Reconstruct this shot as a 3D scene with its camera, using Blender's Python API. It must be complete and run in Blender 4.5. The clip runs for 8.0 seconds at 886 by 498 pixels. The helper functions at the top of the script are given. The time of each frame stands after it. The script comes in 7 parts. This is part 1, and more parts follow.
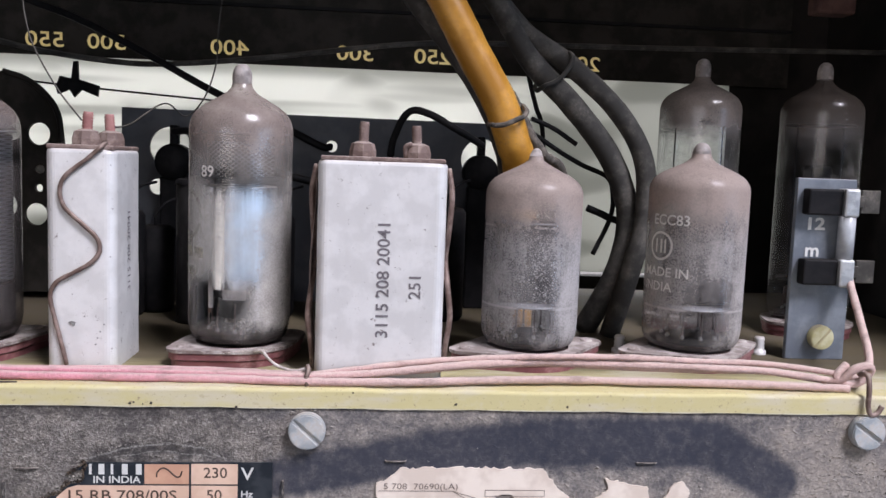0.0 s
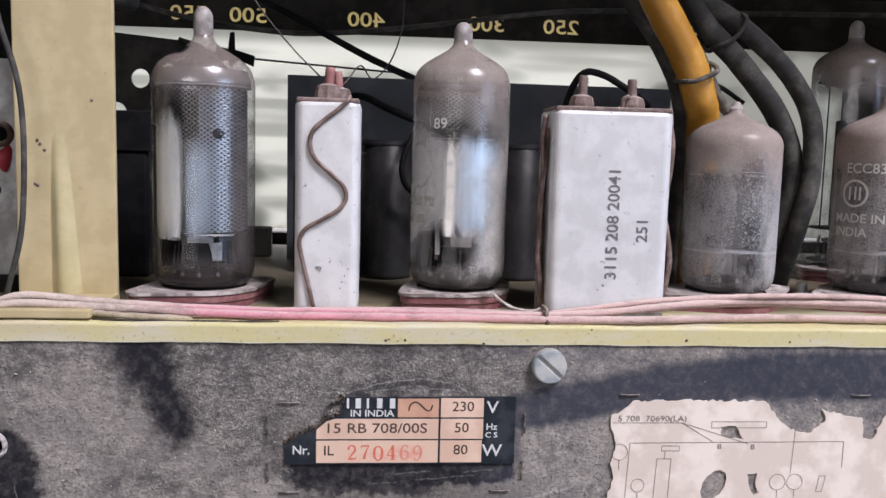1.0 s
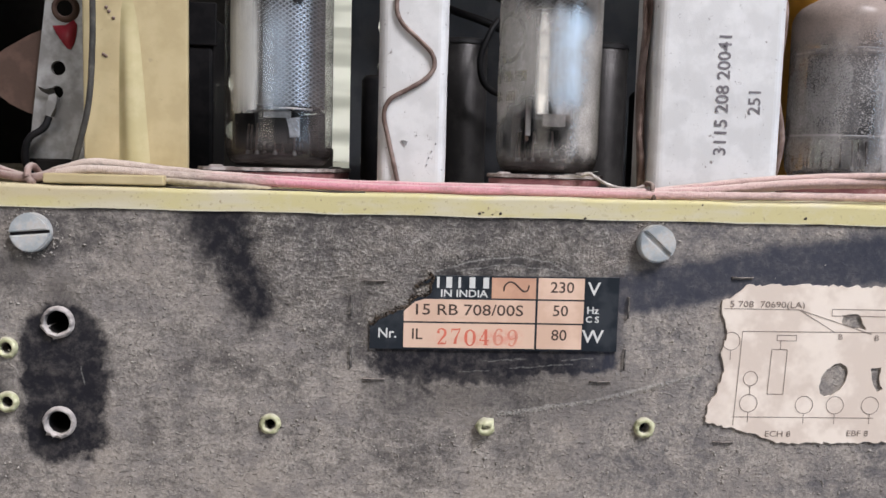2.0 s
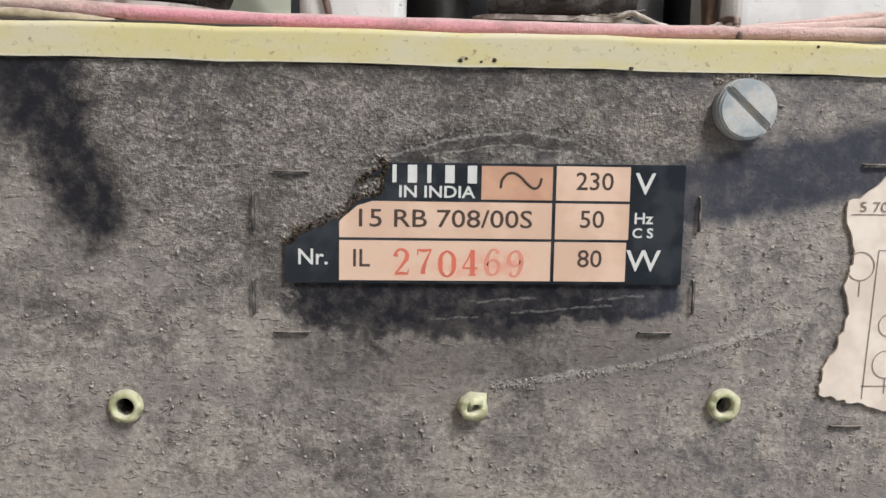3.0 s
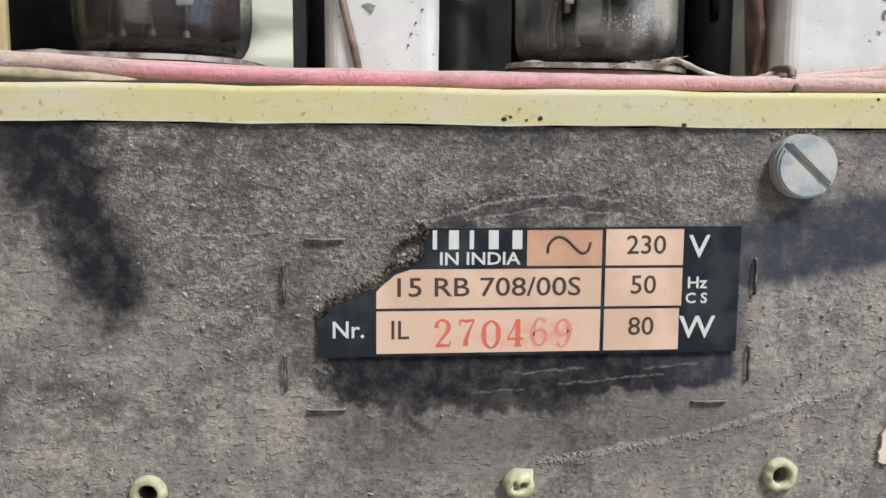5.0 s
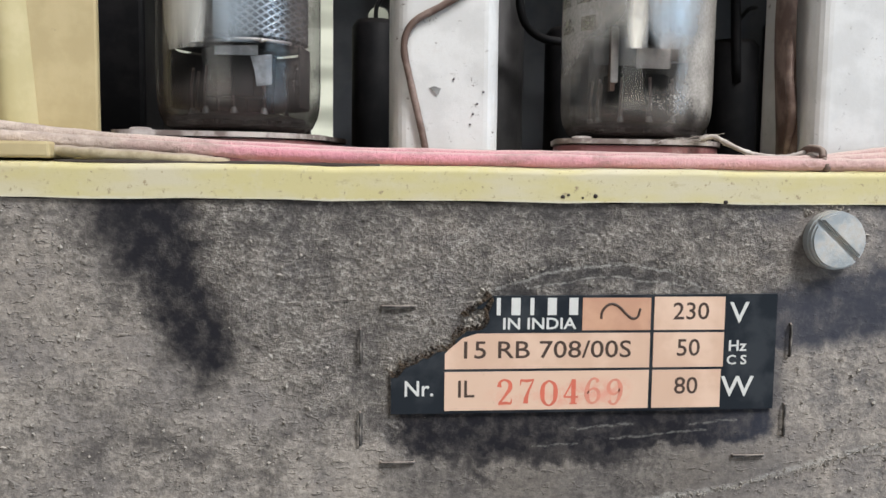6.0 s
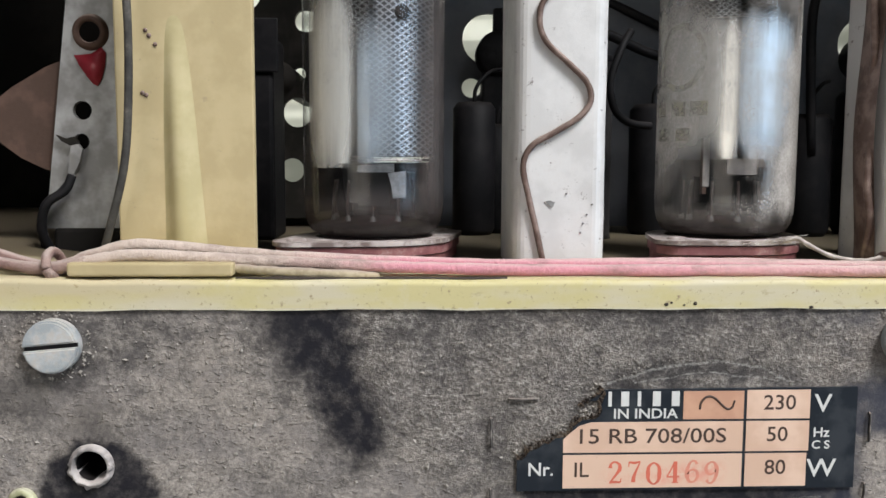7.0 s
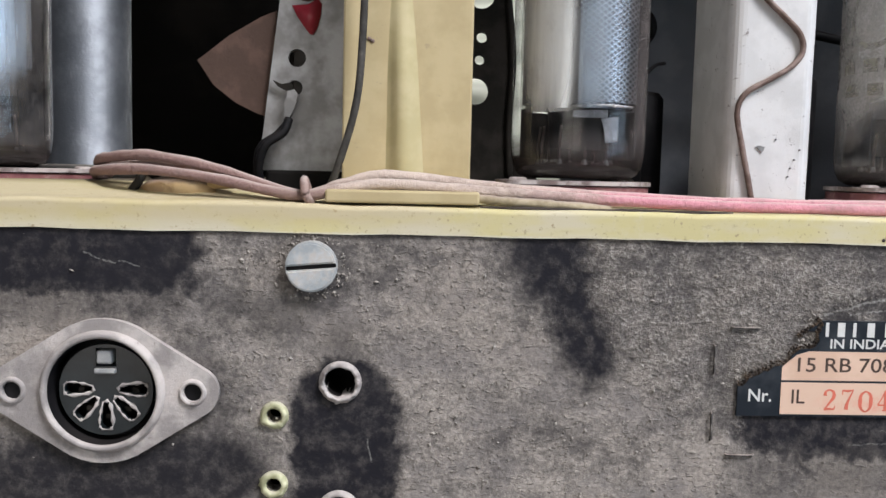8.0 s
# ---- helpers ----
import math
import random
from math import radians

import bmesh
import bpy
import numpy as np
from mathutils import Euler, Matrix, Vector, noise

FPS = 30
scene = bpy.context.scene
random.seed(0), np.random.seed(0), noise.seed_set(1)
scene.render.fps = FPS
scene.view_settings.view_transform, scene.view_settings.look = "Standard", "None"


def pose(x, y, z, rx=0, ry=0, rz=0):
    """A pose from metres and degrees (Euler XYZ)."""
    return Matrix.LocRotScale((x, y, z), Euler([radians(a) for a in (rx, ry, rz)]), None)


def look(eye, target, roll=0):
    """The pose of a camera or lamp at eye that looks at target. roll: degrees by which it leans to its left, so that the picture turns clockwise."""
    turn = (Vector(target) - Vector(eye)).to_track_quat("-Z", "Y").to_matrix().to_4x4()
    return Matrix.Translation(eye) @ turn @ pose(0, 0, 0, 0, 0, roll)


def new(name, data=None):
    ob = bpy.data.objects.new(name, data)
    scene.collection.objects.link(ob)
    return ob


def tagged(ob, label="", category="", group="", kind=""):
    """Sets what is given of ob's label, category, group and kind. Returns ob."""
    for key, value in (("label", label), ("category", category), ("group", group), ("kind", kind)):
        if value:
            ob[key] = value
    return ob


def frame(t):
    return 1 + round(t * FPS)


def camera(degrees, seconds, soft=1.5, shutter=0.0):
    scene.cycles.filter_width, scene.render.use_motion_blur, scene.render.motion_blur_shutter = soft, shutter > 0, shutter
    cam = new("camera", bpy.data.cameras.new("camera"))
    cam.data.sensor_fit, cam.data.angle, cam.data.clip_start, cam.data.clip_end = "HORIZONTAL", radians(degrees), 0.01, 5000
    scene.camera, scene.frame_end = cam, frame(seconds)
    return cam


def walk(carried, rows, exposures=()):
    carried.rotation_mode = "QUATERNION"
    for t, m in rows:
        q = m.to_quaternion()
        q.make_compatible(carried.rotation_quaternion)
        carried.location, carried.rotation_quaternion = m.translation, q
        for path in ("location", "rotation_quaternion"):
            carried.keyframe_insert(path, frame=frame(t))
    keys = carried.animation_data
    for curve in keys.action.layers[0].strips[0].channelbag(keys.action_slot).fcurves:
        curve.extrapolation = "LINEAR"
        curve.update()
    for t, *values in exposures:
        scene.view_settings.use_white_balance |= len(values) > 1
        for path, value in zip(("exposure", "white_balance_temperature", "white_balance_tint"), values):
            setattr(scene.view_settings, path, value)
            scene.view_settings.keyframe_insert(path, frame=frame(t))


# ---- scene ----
# The camera: hand-held, a hand's width from the open back of a valve radio
cam = camera(55.0, 8.0)
PATH = [
    (0, (0.01113, -0.14937, 0.04481), (0.02361, -0.00069, 0.02939), 2.09),
    (0.3, (-0.00212, -0.15544, 0.04313), (0.01171, -0.00694, 0.02713), 1.82),
    (0.5, (-0.01177, -0.15163, 0.04115), (0.00049, -0.00300, 0.02507), 1.70),
    (0.7, (-0.02121, -0.15144, 0.03850), (-0.00985, -0.00281, 0.02175), 1.54),
    (1, (-0.03331, -0.15528, 0.03556), (-0.02067, -0.00676, 0.01871), 1.51),
    (1.2, (-0.04417, -0.15805, 0.03399), (-0.03178, -0.00949, 0.01736), 1.40),
    (1.5, (-0.05783, -0.16015, 0.03191), (-0.04711, -0.01133, 0.01646), 1.06),
    (1.7, (-0.05885, -0.16375, 0.02537), (-0.04920, -0.01500, 0.00862), 1.19),
    (1.8, (-0.05499, -0.16002, 0.02121), (-0.04469, -0.01123, 0.00524), 1.16),
    (1.9, (-0.05009, -0.15348, 0.01564), (-0.04026, -0.00454, 0.00078), 1.35),
    (2, (-0.04507, -0.14517, 0.00871), (-0.03619, 0.00386, -0.00591), 1.52),
    (2.1, (-0.04119, -0.13803, 0.00165), (-0.03338, 0.01090, -0.01437), 1.60),
    (2.2, (-0.03723, -0.13055, -0.00329), (-0.03010, 0.01836, -0.01986), 1.63),
    (3.3, (-0.04032, -0.08663, -0.00917), (-0.02768, 0.06188, -0.02603), 0.92),
    (3.4, (-0.04266, -0.08610, -0.00905), (-0.02964, 0.06233, -0.02637), 0.98),
    (3.5, (-0.04447, -0.08454, -0.01112), (-0.03135, 0.06374, -0.02966), 1.05),
    (3.6, (-0.04409, -0.08258, -0.01035), (-0.03090, 0.06569, -0.02879), 1.09),
    (3.7, (-0.04321, -0.08180, -0.00865), (-0.03044, 0.06657, -0.02667), 1.05),
    (3.8, (-0.04264, -0.08200, -0.00848), (-0.03055, 0.06641, -0.02658), 0.93),
    (4, (-0.04161, -0.08200, -0.00708), (-0.03053, 0.06652, -0.02489), 0.67),
    (4.2, (-0.04178, -0.08220, -0.00619), (-0.03163, 0.06638, -0.02405), 0.43),
    (5.3, (-0.04509, -0.08568, 0.00041), (-0.02933, 0.06252, -0.01658), 0.42),
    (5.5, (-0.04507, -0.08721, 0.00223), (-0.02986, 0.06119, -0.01349), 0.35),
    (5.7, (-0.04737, -0.08808, 0.00257), (-0.03244, 0.06048, -0.01184), 0.43),
    (5.8, (-0.04907, -0.08881, 0.00219), (-0.03420, 0.05978, -0.01195), 0.47),
    (6, (-0.05249, -0.09038, 0.00325), (-0.03726, 0.05822, -0.01037), 0.76),
    (6.2, (-0.05591, -0.09363, 0.00823), (-0.04129, 0.05512, -0.00444), 0.78),
    (6.3, (-0.05632, -0.09445, 0.00911), (-0.04230, 0.05431, -0.00409), 0.80),
    (6.5, (-0.05553, -0.09634, 0.01054), (-0.04390, 0.05252, -0.00377), 0.51),
    (6.7, (-0.05600, -0.09782, 0.01417), (-0.04673, 0.05114, -0.00082), 0.48),
    (6.8, (-0.05645, -0.09861, 0.01616), (-0.04790, 0.05041, 0.00136), 0.41),
    (7, (-0.06249, -0.10319, 0.01772), (-0.05609, 0.04595, 0.00302), 0.26),
    (7.2, (-0.06881, -0.10568, 0.01575), (-0.06300, 0.04352, 0.00142), 0.66),
    (7.3, (-0.07188, -0.10755, 0.01568), (-0.06612, 0.04174, 0.00224), 0.83),
    (7.5, (-0.07745, -0.10859, 0.01193), (-0.07152, 0.04072, -0.00114), 1.04),
    (7.7, (-0.08411, -0.10873, 0.00918), (-0.07825, 0.04055, -0.00428), 1.24),
    (7.8, (-0.08696, -0.10906, 0.00842), (-0.08095, 0.04019, -0.00527), 1.32),
    (8, (-0.09267, -0.10934, 0.00814), (-0.08658, 0.03994, -0.00514), 1.36),
]
walk(cam, [(t, look(eye, target, lean)) for t, eye, target, lean in PATH],
     [(0.0, 0.0, 6260, 20), (1.0, 0.0, 6280, 20), (1.5, 0.0, 6340, 19), (2.2, 0.0, 6600, 13), (3.3, 0.02, 6780, 10), (4.2, 0.03, 6700, 10), (5.5, 0.08, 6620, 9), (7.0, 0.06, 6600, 10), (8.0, 0.09, 6480, 13)])

# ---- light: daylight through openings of the room, and through the dial at the radio's front ----
world = bpy.data.worlds.new("sky")
scene.world = world
world.use_nodes = True
sky = world.node_tree.nodes.new("ShaderNodeTexSky")
sky.sky_type, sky.sun_disc, sky.sun_elevation, sky.sun_rotation = "NISHITA", False, radians(40), radians(200)
world.node_tree.links.new(sky.outputs[0], world.node_tree.nodes["Background"].inputs[0])
world.node_tree.nodes["Background"].inputs[1].default_value = 0.1


def window_light(name, eye, target, width, height, watts, colour):
    data = bpy.data.lights.new(name, "AREA")
    data.shape, data.size, data.size_y, data.energy, data.color = "RECTANGLE", width, height, watts, colour
    ob = new(name, data)
    ob.matrix_world = look(eye, target)
    return ob


window_light("window_light_roof", (0.72, -0.88, 1.38), (0, 0, 0.02), 0.55, 0.65, 51, (0.96, 0.975, 1.0))
window_light("window_light_behind", (-0.72, -1.60, 0.02), (0, 0, 0.02), 1.0, 0.80, 4.5, (0.98, 0.99, 1.0))
window_light("window_light_side", (1.42, -0.85, 0.02), (0, 0, 0.02), 1.0, 0.80, 7.5, (0.55, 0.76, 1.0))
window_light("window_light_front", (0.0, 1.12, 0.25), (0, 0, 0.05), 1.6, 0.8, 32, (1.0, 0.99, 0.95))


# ---- materials ----
def material(name):
    m = bpy.data.materials.new(name)
    m.use_nodes = True
    return m, m.node_tree.nodes, m.node_tree.links, m.node_tree.nodes["Principled BSDF"]


def mapped(nodes, links, scale=(1, 1, 1)):
    """Coordinates in metres of the object, stretched."""
    co, mp = nodes.new("ShaderNodeTexCoord"), nodes.new("ShaderNodeMapping")
    mp.inputs["Scale"].default_value = scale
    links.new(co.outputs["Object"], mp.inputs["Vector"])
    return mp.outputs["Vector"]


def noise_of(nodes, links, vec, scale, detail=4.0, rough=0.6):
    n = nodes.new("ShaderNodeTexNoise")
    n.inputs["Scale"].default_value, n.inputs["Detail"].default_value, n.inputs["Roughness"].default_value = scale, detail, rough
    links.new(vec, n.inputs["Vector"])
    return n.outputs["Fac"]


def steps(nodes, links, fac, low, high):
    """0 below low, 1 above high, smooth between."""
    r = nodes.new("ShaderNodeMapRange")
    r.interpolation_type = "SMOOTHSTEP"
    r.inputs["From Min"].default_value, r.inputs["From Max"].default_value = low, high
    links.new(fac, r.inputs["Value"])
    return r.outputs["Result"]


def calc(nodes, links, op, a, b=0.0, clamp=False):
    n = nodes.new("ShaderNodeMath")
    n.operation, n.use_clamp = op, clamp
    for value, slot in ((a, n.inputs[0]), (b, n.inputs[1])):
        if isinstance(value, (int, float)):
            slot.default_value = value
        else:
            links.new(value, slot)
    return n.outputs[0]


def blend(nodes, links, fac, a, b):
    n = nodes.new("ShaderNodeMix")
    n.data_type = "RGBA"
    for value, slot in ((fac, n.inputs[0]), (a, n.inputs[6]), (b, n.inputs[7])):
        if isinstance(value, (int, float)):
            slot.default_value = value
        elif isinstance(value, tuple):
            slot.default_value = (*value, 1)
        else:
            links.new(value, slot)
    return n.outputs[2]


def bumped(nodes, links, height, shader, strength, distance):
    b = nodes.new("ShaderNodeBump")
    b.inputs["Strength"].default_value, b.inputs["Distance"].default_value = strength, distance
    links.new(height, b.inputs["Height"])
    links.new(b.outputs["Normal"], shader.inputs["Normal"])


def upward(nodes, links, low, high):
    """1 on faces that look up, where dust settles."""
    g, s = nodes.new("ShaderNodeNewGeometry"), nodes.new("ShaderNodeSeparateXYZ")
    links.new(g.outputs["Normal"], s.inputs[0])
    return steps(nodes, links, s.outputs["Z"], low, high)


DUST = (0.36, 0.29, 0.25)


def worn(name, base, second, rough=0.6, metal=0.0, coarse=180.0, fine=1600.0, dust=0.3, dust_colour=DUST, bump=0.25, depth=0.0003, settle=0.7, low=0.42, high=0.62, specks=0.0):
    """A surface of two mixed tones with dust in patches and on what faces up, and fine relief."""
    m, N, L, p = material(name)
    v = mapped(N, L)
    a, b = noise_of(N, L, v, coarse), noise_of(N, L, v, fine, 6.0, 0.7)
    tone = blend(N, L, steps(N, L, a, low, high), base, second)
    patch = steps(N, L, calc(N, L, "ADD", calc(N, L, "MULTIPLY", a, 0.5), calc(N, L, "MULTIPLY", b, 0.5)), 0.66 - dust * 0.4, 0.80 - dust * 0.3)
    cover = calc(N, L, "MAXIMUM", calc(N, L, "MULTIPLY", patch, min(1.0, dust * 1.6)), calc(N, L, "MULTIPLY", upward(N, L, 0.35, 0.95), settle))
    tone = blend(N, L, cover, tone, dust_colour)
    if specks:
        tone = blend(N, L, calc(N, L, "MULTIPLY", steps(N, L, noise_of(N, L, v, 560.0, 5.0, 0.80), 0.615, 0.68), specks), tone, (0.16, 0.13, 0.12))
    L.new(tone, p.inputs["Base Color"])
    p.inputs["Metallic"].default_value = metal
    p.inputs["Specular IOR Level"].default_value = 0.15 if max(base) < 0.05 else 0.4
    if metal:
        L.new(calc(N, L, "MULTIPLY", calc(N, L, "SUBTRACT", 1.0, cover), metal), p.inputs["Metallic"])
    L.new(calc(N, L, "ADD", rough, calc(N, L, "MULTIPLY", cover, 0.3), True), p.inputs["Roughness"])
    bumped(N, L, b, p, bump, depth)
    return m


def flat(name, base, rough=0.6, metal=0.0, vary=0.12, scale=900.0):
    """A small plain part: one colour with a slight mottle."""
    m, N, L, p = material(name)
    f = noise_of(N, L, mapped(N, L), scale)
    dark = tuple(c * (1 - vary) for c in base)
    light = tuple(min(1.0, c * (1 + vary)) for c in base)
    L.new(blend(N, L, f, dark, light), p.inputs["Base Color"])
    p.inputs["Roughness"].default_value, p.inputs["Metallic"].default_value = rough, metal
    return m


def capsule(N, L, u, v, a, b, radius, soft):
    """1 within radius of the stretch from a to b of the plane (u, v), fading over soft."""
    dx, dz = b[0] - a[0], b[1] - a[1]
    pu, pv = calc(N, L, "SUBTRACT", u, a[0]), calc(N, L, "SUBTRACT", v, a[1])
    along = calc(N, L, "ADD", calc(N, L, "MULTIPLY", pu, dx / (dx * dx + dz * dz)), calc(N, L, "MULTIPLY", pv, dz / (dx * dx + dz * dz)), True)
    qu = calc(N, L, "SUBTRACT", pu, calc(N, L, "MULTIPLY", along, dx))
    qv = calc(N, L, "SUBTRACT", pv, calc(N, L, "MULTIPLY", along, dz))
    far = calc(N, L, "SQRT", calc(N, L, "ADD", calc(N, L, "MULTIPLY", qu, qu), calc(N, L, "MULTIPLY", qv, qv)))
    return calc(N, L, "SUBTRACT", 1.0, steps(N, L, far, radius - soft, radius + soft))


# streaks of the board where the dust is wiped off, and dark patches below two screws: from, to, half width, softness,
# how far
WIPED = (
    ((-0.0752, 0.002), (-0.0728, -0.006), 0.0048, 0.0020, 1.0), ((-0.0728, -0.006), (-0.0684, -0.0155), 0.0041, 0.0021, 1.0), ((-0.0795, 0.0015), (-0.0740, -0.0060), 0.0026, 0.0024, 0.6),
    ((-0.004, -0.0128), (0.022, -0.0082), 0.0040, 0.0012, 0.95), ((0.022, -0.0082), (0.045, -0.0058), 0.0046, 0.0013, 0.95),
    ((0.045, -0.0058), (0.075, -0.0058), 0.0050, 0.0013, 0.95), ((0.075, -0.0058), (0.088, -0.013), 0.0046, 0.0015, 0.95),
    ((-0.1005, -0.0230), (-0.1005, -0.0370), 0.0073, 0.0013, 1.0), ((-0.1010, -0.014), (-0.1000, -0.022), 0.0030, 0.0024, 0.6),
    ((-0.170, -0.0040), (-0.1250, -0.0030), 0.0058, 0.0016, 1.0), ((-0.0455, -0.0246), (-0.0080, -0.0244), 0.0034, 0.0010, 1.0), ((-0.0430, -0.0256), (-0.0230, -0.0262), 0.0036, 0.0014, 0.95), ((-0.0410, -0.0275), (-0.0385, -0.0305), 0.0016, 0.0018, 0.9), ((-0.0055, -0.0150), (-0.0052, -0.0225), 0.0011, 0.0008, 0.7),
    ((-0.0365, -0.0093), (-0.0300, -0.0080), 0.0010, 0.0011, 0.7), ((-0.0300, -0.0082), (-0.0235, -0.0079), 0.0014, 0.0013, 0.8), ((-0.0235, -0.0079), (-0.0175, -0.0085), 0.0012, 0.0012, 0.75), ((-0.0175, -0.0086), (-0.0135, -0.0095), 0.0009, 0.0010, 0.6), ((-0.1050, -0.0062), (-0.1035, -0.0078), 0.0030, 0.0016, 0.7), ((0.0002, -0.0062), (0.0012, -0.0080), 0.0030, 0.0016, 0.6),
    ((-0.060, -0.0005), (-0.004, -0.0008), 0.0014, 0.0014, 0.5), ((-0.150, -0.033), (-0.116, -0.032), 0.0062, 0.0030, 0.97), ((-0.1160, -0.0090), (-0.1080, -0.0120), 0.0026, 0.0022, 0.6), ((-0.1470, -0.0100), (-0.1240, -0.0095), 0.0024, 0.0022, 0.55), ((-0.120, -0.016), (-0.116, -0.030), 0.0028, 0.0020, 0.6),
    ((-0.0512, -0.0142), (-0.0502, -0.0226), 0.0024, 0.0024, 0.62), ((-0.0440, -0.0315), (-0.0060, -0.0305), 0.0044, 0.0045, 0.55),
    ((-0.041, -0.0262), (-0.013, -0.0266), 0.0026, 0.0026, 0.78), ((-0.024, -0.0295), (-0.011, -0.0285), 0.0026, 0.0030, 0.5),
)


# pale scratches: from, to, half width, how far
SCRATCHES = (
    ((-0.0372, -0.0092), (-0.0300, -0.0073), 0.00013, 0.5), ((-0.0300, -0.0073), (-0.0235, -0.0066), 0.00016, 0.6), ((-0.0235, -0.0066), (-0.0180, -0.0074), 0.00013, 0.5),
    ((-0.0180, -0.0074), (-0.0135, -0.0096), 0.00012, 0.45), ((-0.0340, -0.0092), (-0.0250, -0.0080), 0.00010, 0.35), ((-0.0250, -0.0080), (-0.0160, -0.0090), 0.00010, 0.35),
    ((-0.0290, -0.0251), (-0.0215, -0.0247), 0.00012, 0.22), ((-0.0240, -0.0263), (-0.0130, -0.0254), 0.00010, 0.22), ((-0.0330, -0.0270), (-0.0280, -0.0268), 0.00010, 0.2),
    ((-0.0256, -0.0344), (-0.0100, -0.0322), 0.00032, 0.5), ((-0.0100, -0.0322), (0.0095, -0.0272), 0.00030, 0.45),
    ((-0.0150, -0.0248), (-0.0095, -0.0243), 0.00012, 0.22), ((-0.1340, -0.0030), (-0.1300, -0.0042), 0.00010, 0.3), ((-0.1295, -0.0040), (-0.1270, -0.0046), 0.00010, 0.3), ((-0.0975, -0.0270), (-0.0970, -0.0300), 0.00010, 0.3),
)


def board_material():
    """Black fibreboard under a felt of grey dust, wiped off in smoky streaks."""
    m, N, L, p = material("dusty_fibreboard")
    v = mapped(N, L)
    s = N.new("ShaderNodeSeparateXYZ")
    L.new(v, s.inputs[0])
    oily = steps(N, L, s.outputs["X"], -0.018, 0.000)
    ragged = calc(N, L, "SUBTRACT", 0.0072, calc(N, L, "MULTIPLY", oily, 0.0046))
    wob = calc(N, L, "MULTIPLY", calc(N, L, "SUBTRACT", noise_of(N, L, v, 260.0, 5.0, 0.65), 0.5), ragged)
    wob2 = calc(N, L, "MULTIPLY", calc(N, L, "SUBTRACT", noise_of(N, L, mapped(N, L, (1.1, 1.0, 0.9)), 300.0, 5.0, 0.65), 0.5), ragged)
    u, w = calc(N, L, "ADD", s.outputs["X"], wob), calc(N, L, "ADD", s.outputs["Z"], wob2)
    u2, w2 = (calc(N, L, "ADD", s.outputs[axis], calc(N, L, "MULTIPLY", shift, 0.18)) for axis, shift in (("X", wob), ("Z", wob2)))
    wiped = None
    for a, b, radius, soft, much in WIPED:
        c = calc(N, L, "MULTIPLY", capsule(N, L, u, w, a, b, radius, soft), much)
        wiped = c if wiped is None else calc(N, L, "MAXIMUM", wiped, c)
    broad = noise_of(N, L, v, 55.0, 4.0, 0.55)
    mid = noise_of(N, L, mapped(N, L, (1, 1, 1.25)), 330.0, 5.0, 0.62)
    speck = noise_of(N, L, v, 2000.0, 3.0, 0.7)
    upper = steps(N, L, calc(N, L, "ADD", s.outputs["Z"], calc(N, L, "MULTIPLY", broad, 0.016)), -0.014, 0.008)
    mix = calc(N, L, "ADD", calc(N, L, "MULTIPLY", broad, 0.55), calc(N, L, "ADD", calc(N, L, "MULTIPLY", mid, 0.45), calc(N, L, "MULTIPLY", speck, 0.10)))
    mix = calc(N, L, "SUBTRACT", mix, calc(N, L, "MULTIPLY", upper, 0.075))
    felt = steps(N, L, mix, 0.36, 0.62)
    felt = calc(N, L, "ADD", calc(N, L, "MULTIPLY", felt, 0.76), 0.24)
    smoke = steps(N, L, noise_of(N, L, v, 420.0, 5.0, 0.7), 0.40, 0.75)
    keep = calc(N, L, "MULTIPLY", wiped, calc(N, L, "SUBTRACT", 1.0, calc(N, L, "MULTIPLY", smoke, 0.20)))
    felt = calc(N, L, "MULTIPLY", felt, calc(N, L, "SUBTRACT", 1.0, keep))
    bare = blend(N, L, noise_of(N, L, v, 300.0), (0.009, 0.009, 0.012), (0.020, 0.019, 0.024))
    bare = blend(N, L, oily, bare, blend(N, L, broad, (0.026, 0.029, 0.042), (0.046, 0.050, 0.068)))
    dust = blend(N, L, steps(N, L, speck, 0.30, 0.75), (0.235, 0.210, 0.189), (0.415, 0.374, 0.334))
    dust = blend(N, L, calc(N, L, "MULTIPLY", steps(N, L, broad, 0.45, 0.70), 0.45), dust, (0.285, 0.246, 0.210))
    tone = blend(N, L, felt, bare, dust)
    mauve = steps(N, L, noise_of(N, L, mapped(N, L, (1, 1, 1.2)), 130.0, 5.0, 0.65), 0.44, 0.66)
    tone = blend(N, L, calc(N, L, "MULTIPLY", calc(N, L, "MULTIPLY", mauve, felt), 0.60), tone, (0.155, 0.142, 0.142))
    # crumbling dust with dark gaps beside the torn corner of the label
    zone = calc(N, L, "MAXIMUM", capsule(N, L, u, w, (-0.066, -0.006), (-0.012, -0.004), 0.0095, 0.0050), capsule(N, L, u, w, (-0.056, -0.012), (-0.044, -0.017), 0.0085, 0.0055))
    zone = calc(N, L, "MULTIPLY", zone, felt)
    crust = noise_of(N, L, mapped(N, L, (1, 1, 1.25)), 2300.0, 4.0, 0.70)
    tone = blend(N, L, calc(N, L, "MULTIPLY", zone, calc(N, L, "MULTIPLY", calc(N, L, "SUBTRACT", 1.0, steps(N, L, calc(N, L, "ADD", crust, calc(N, L, "MULTIPLY", calc(N, L, "SUBTRACT", mid, 0.5), 0.35)), 0.40, 0.52)), 0.54)), tone, (0.055, 0.053, 0.056))
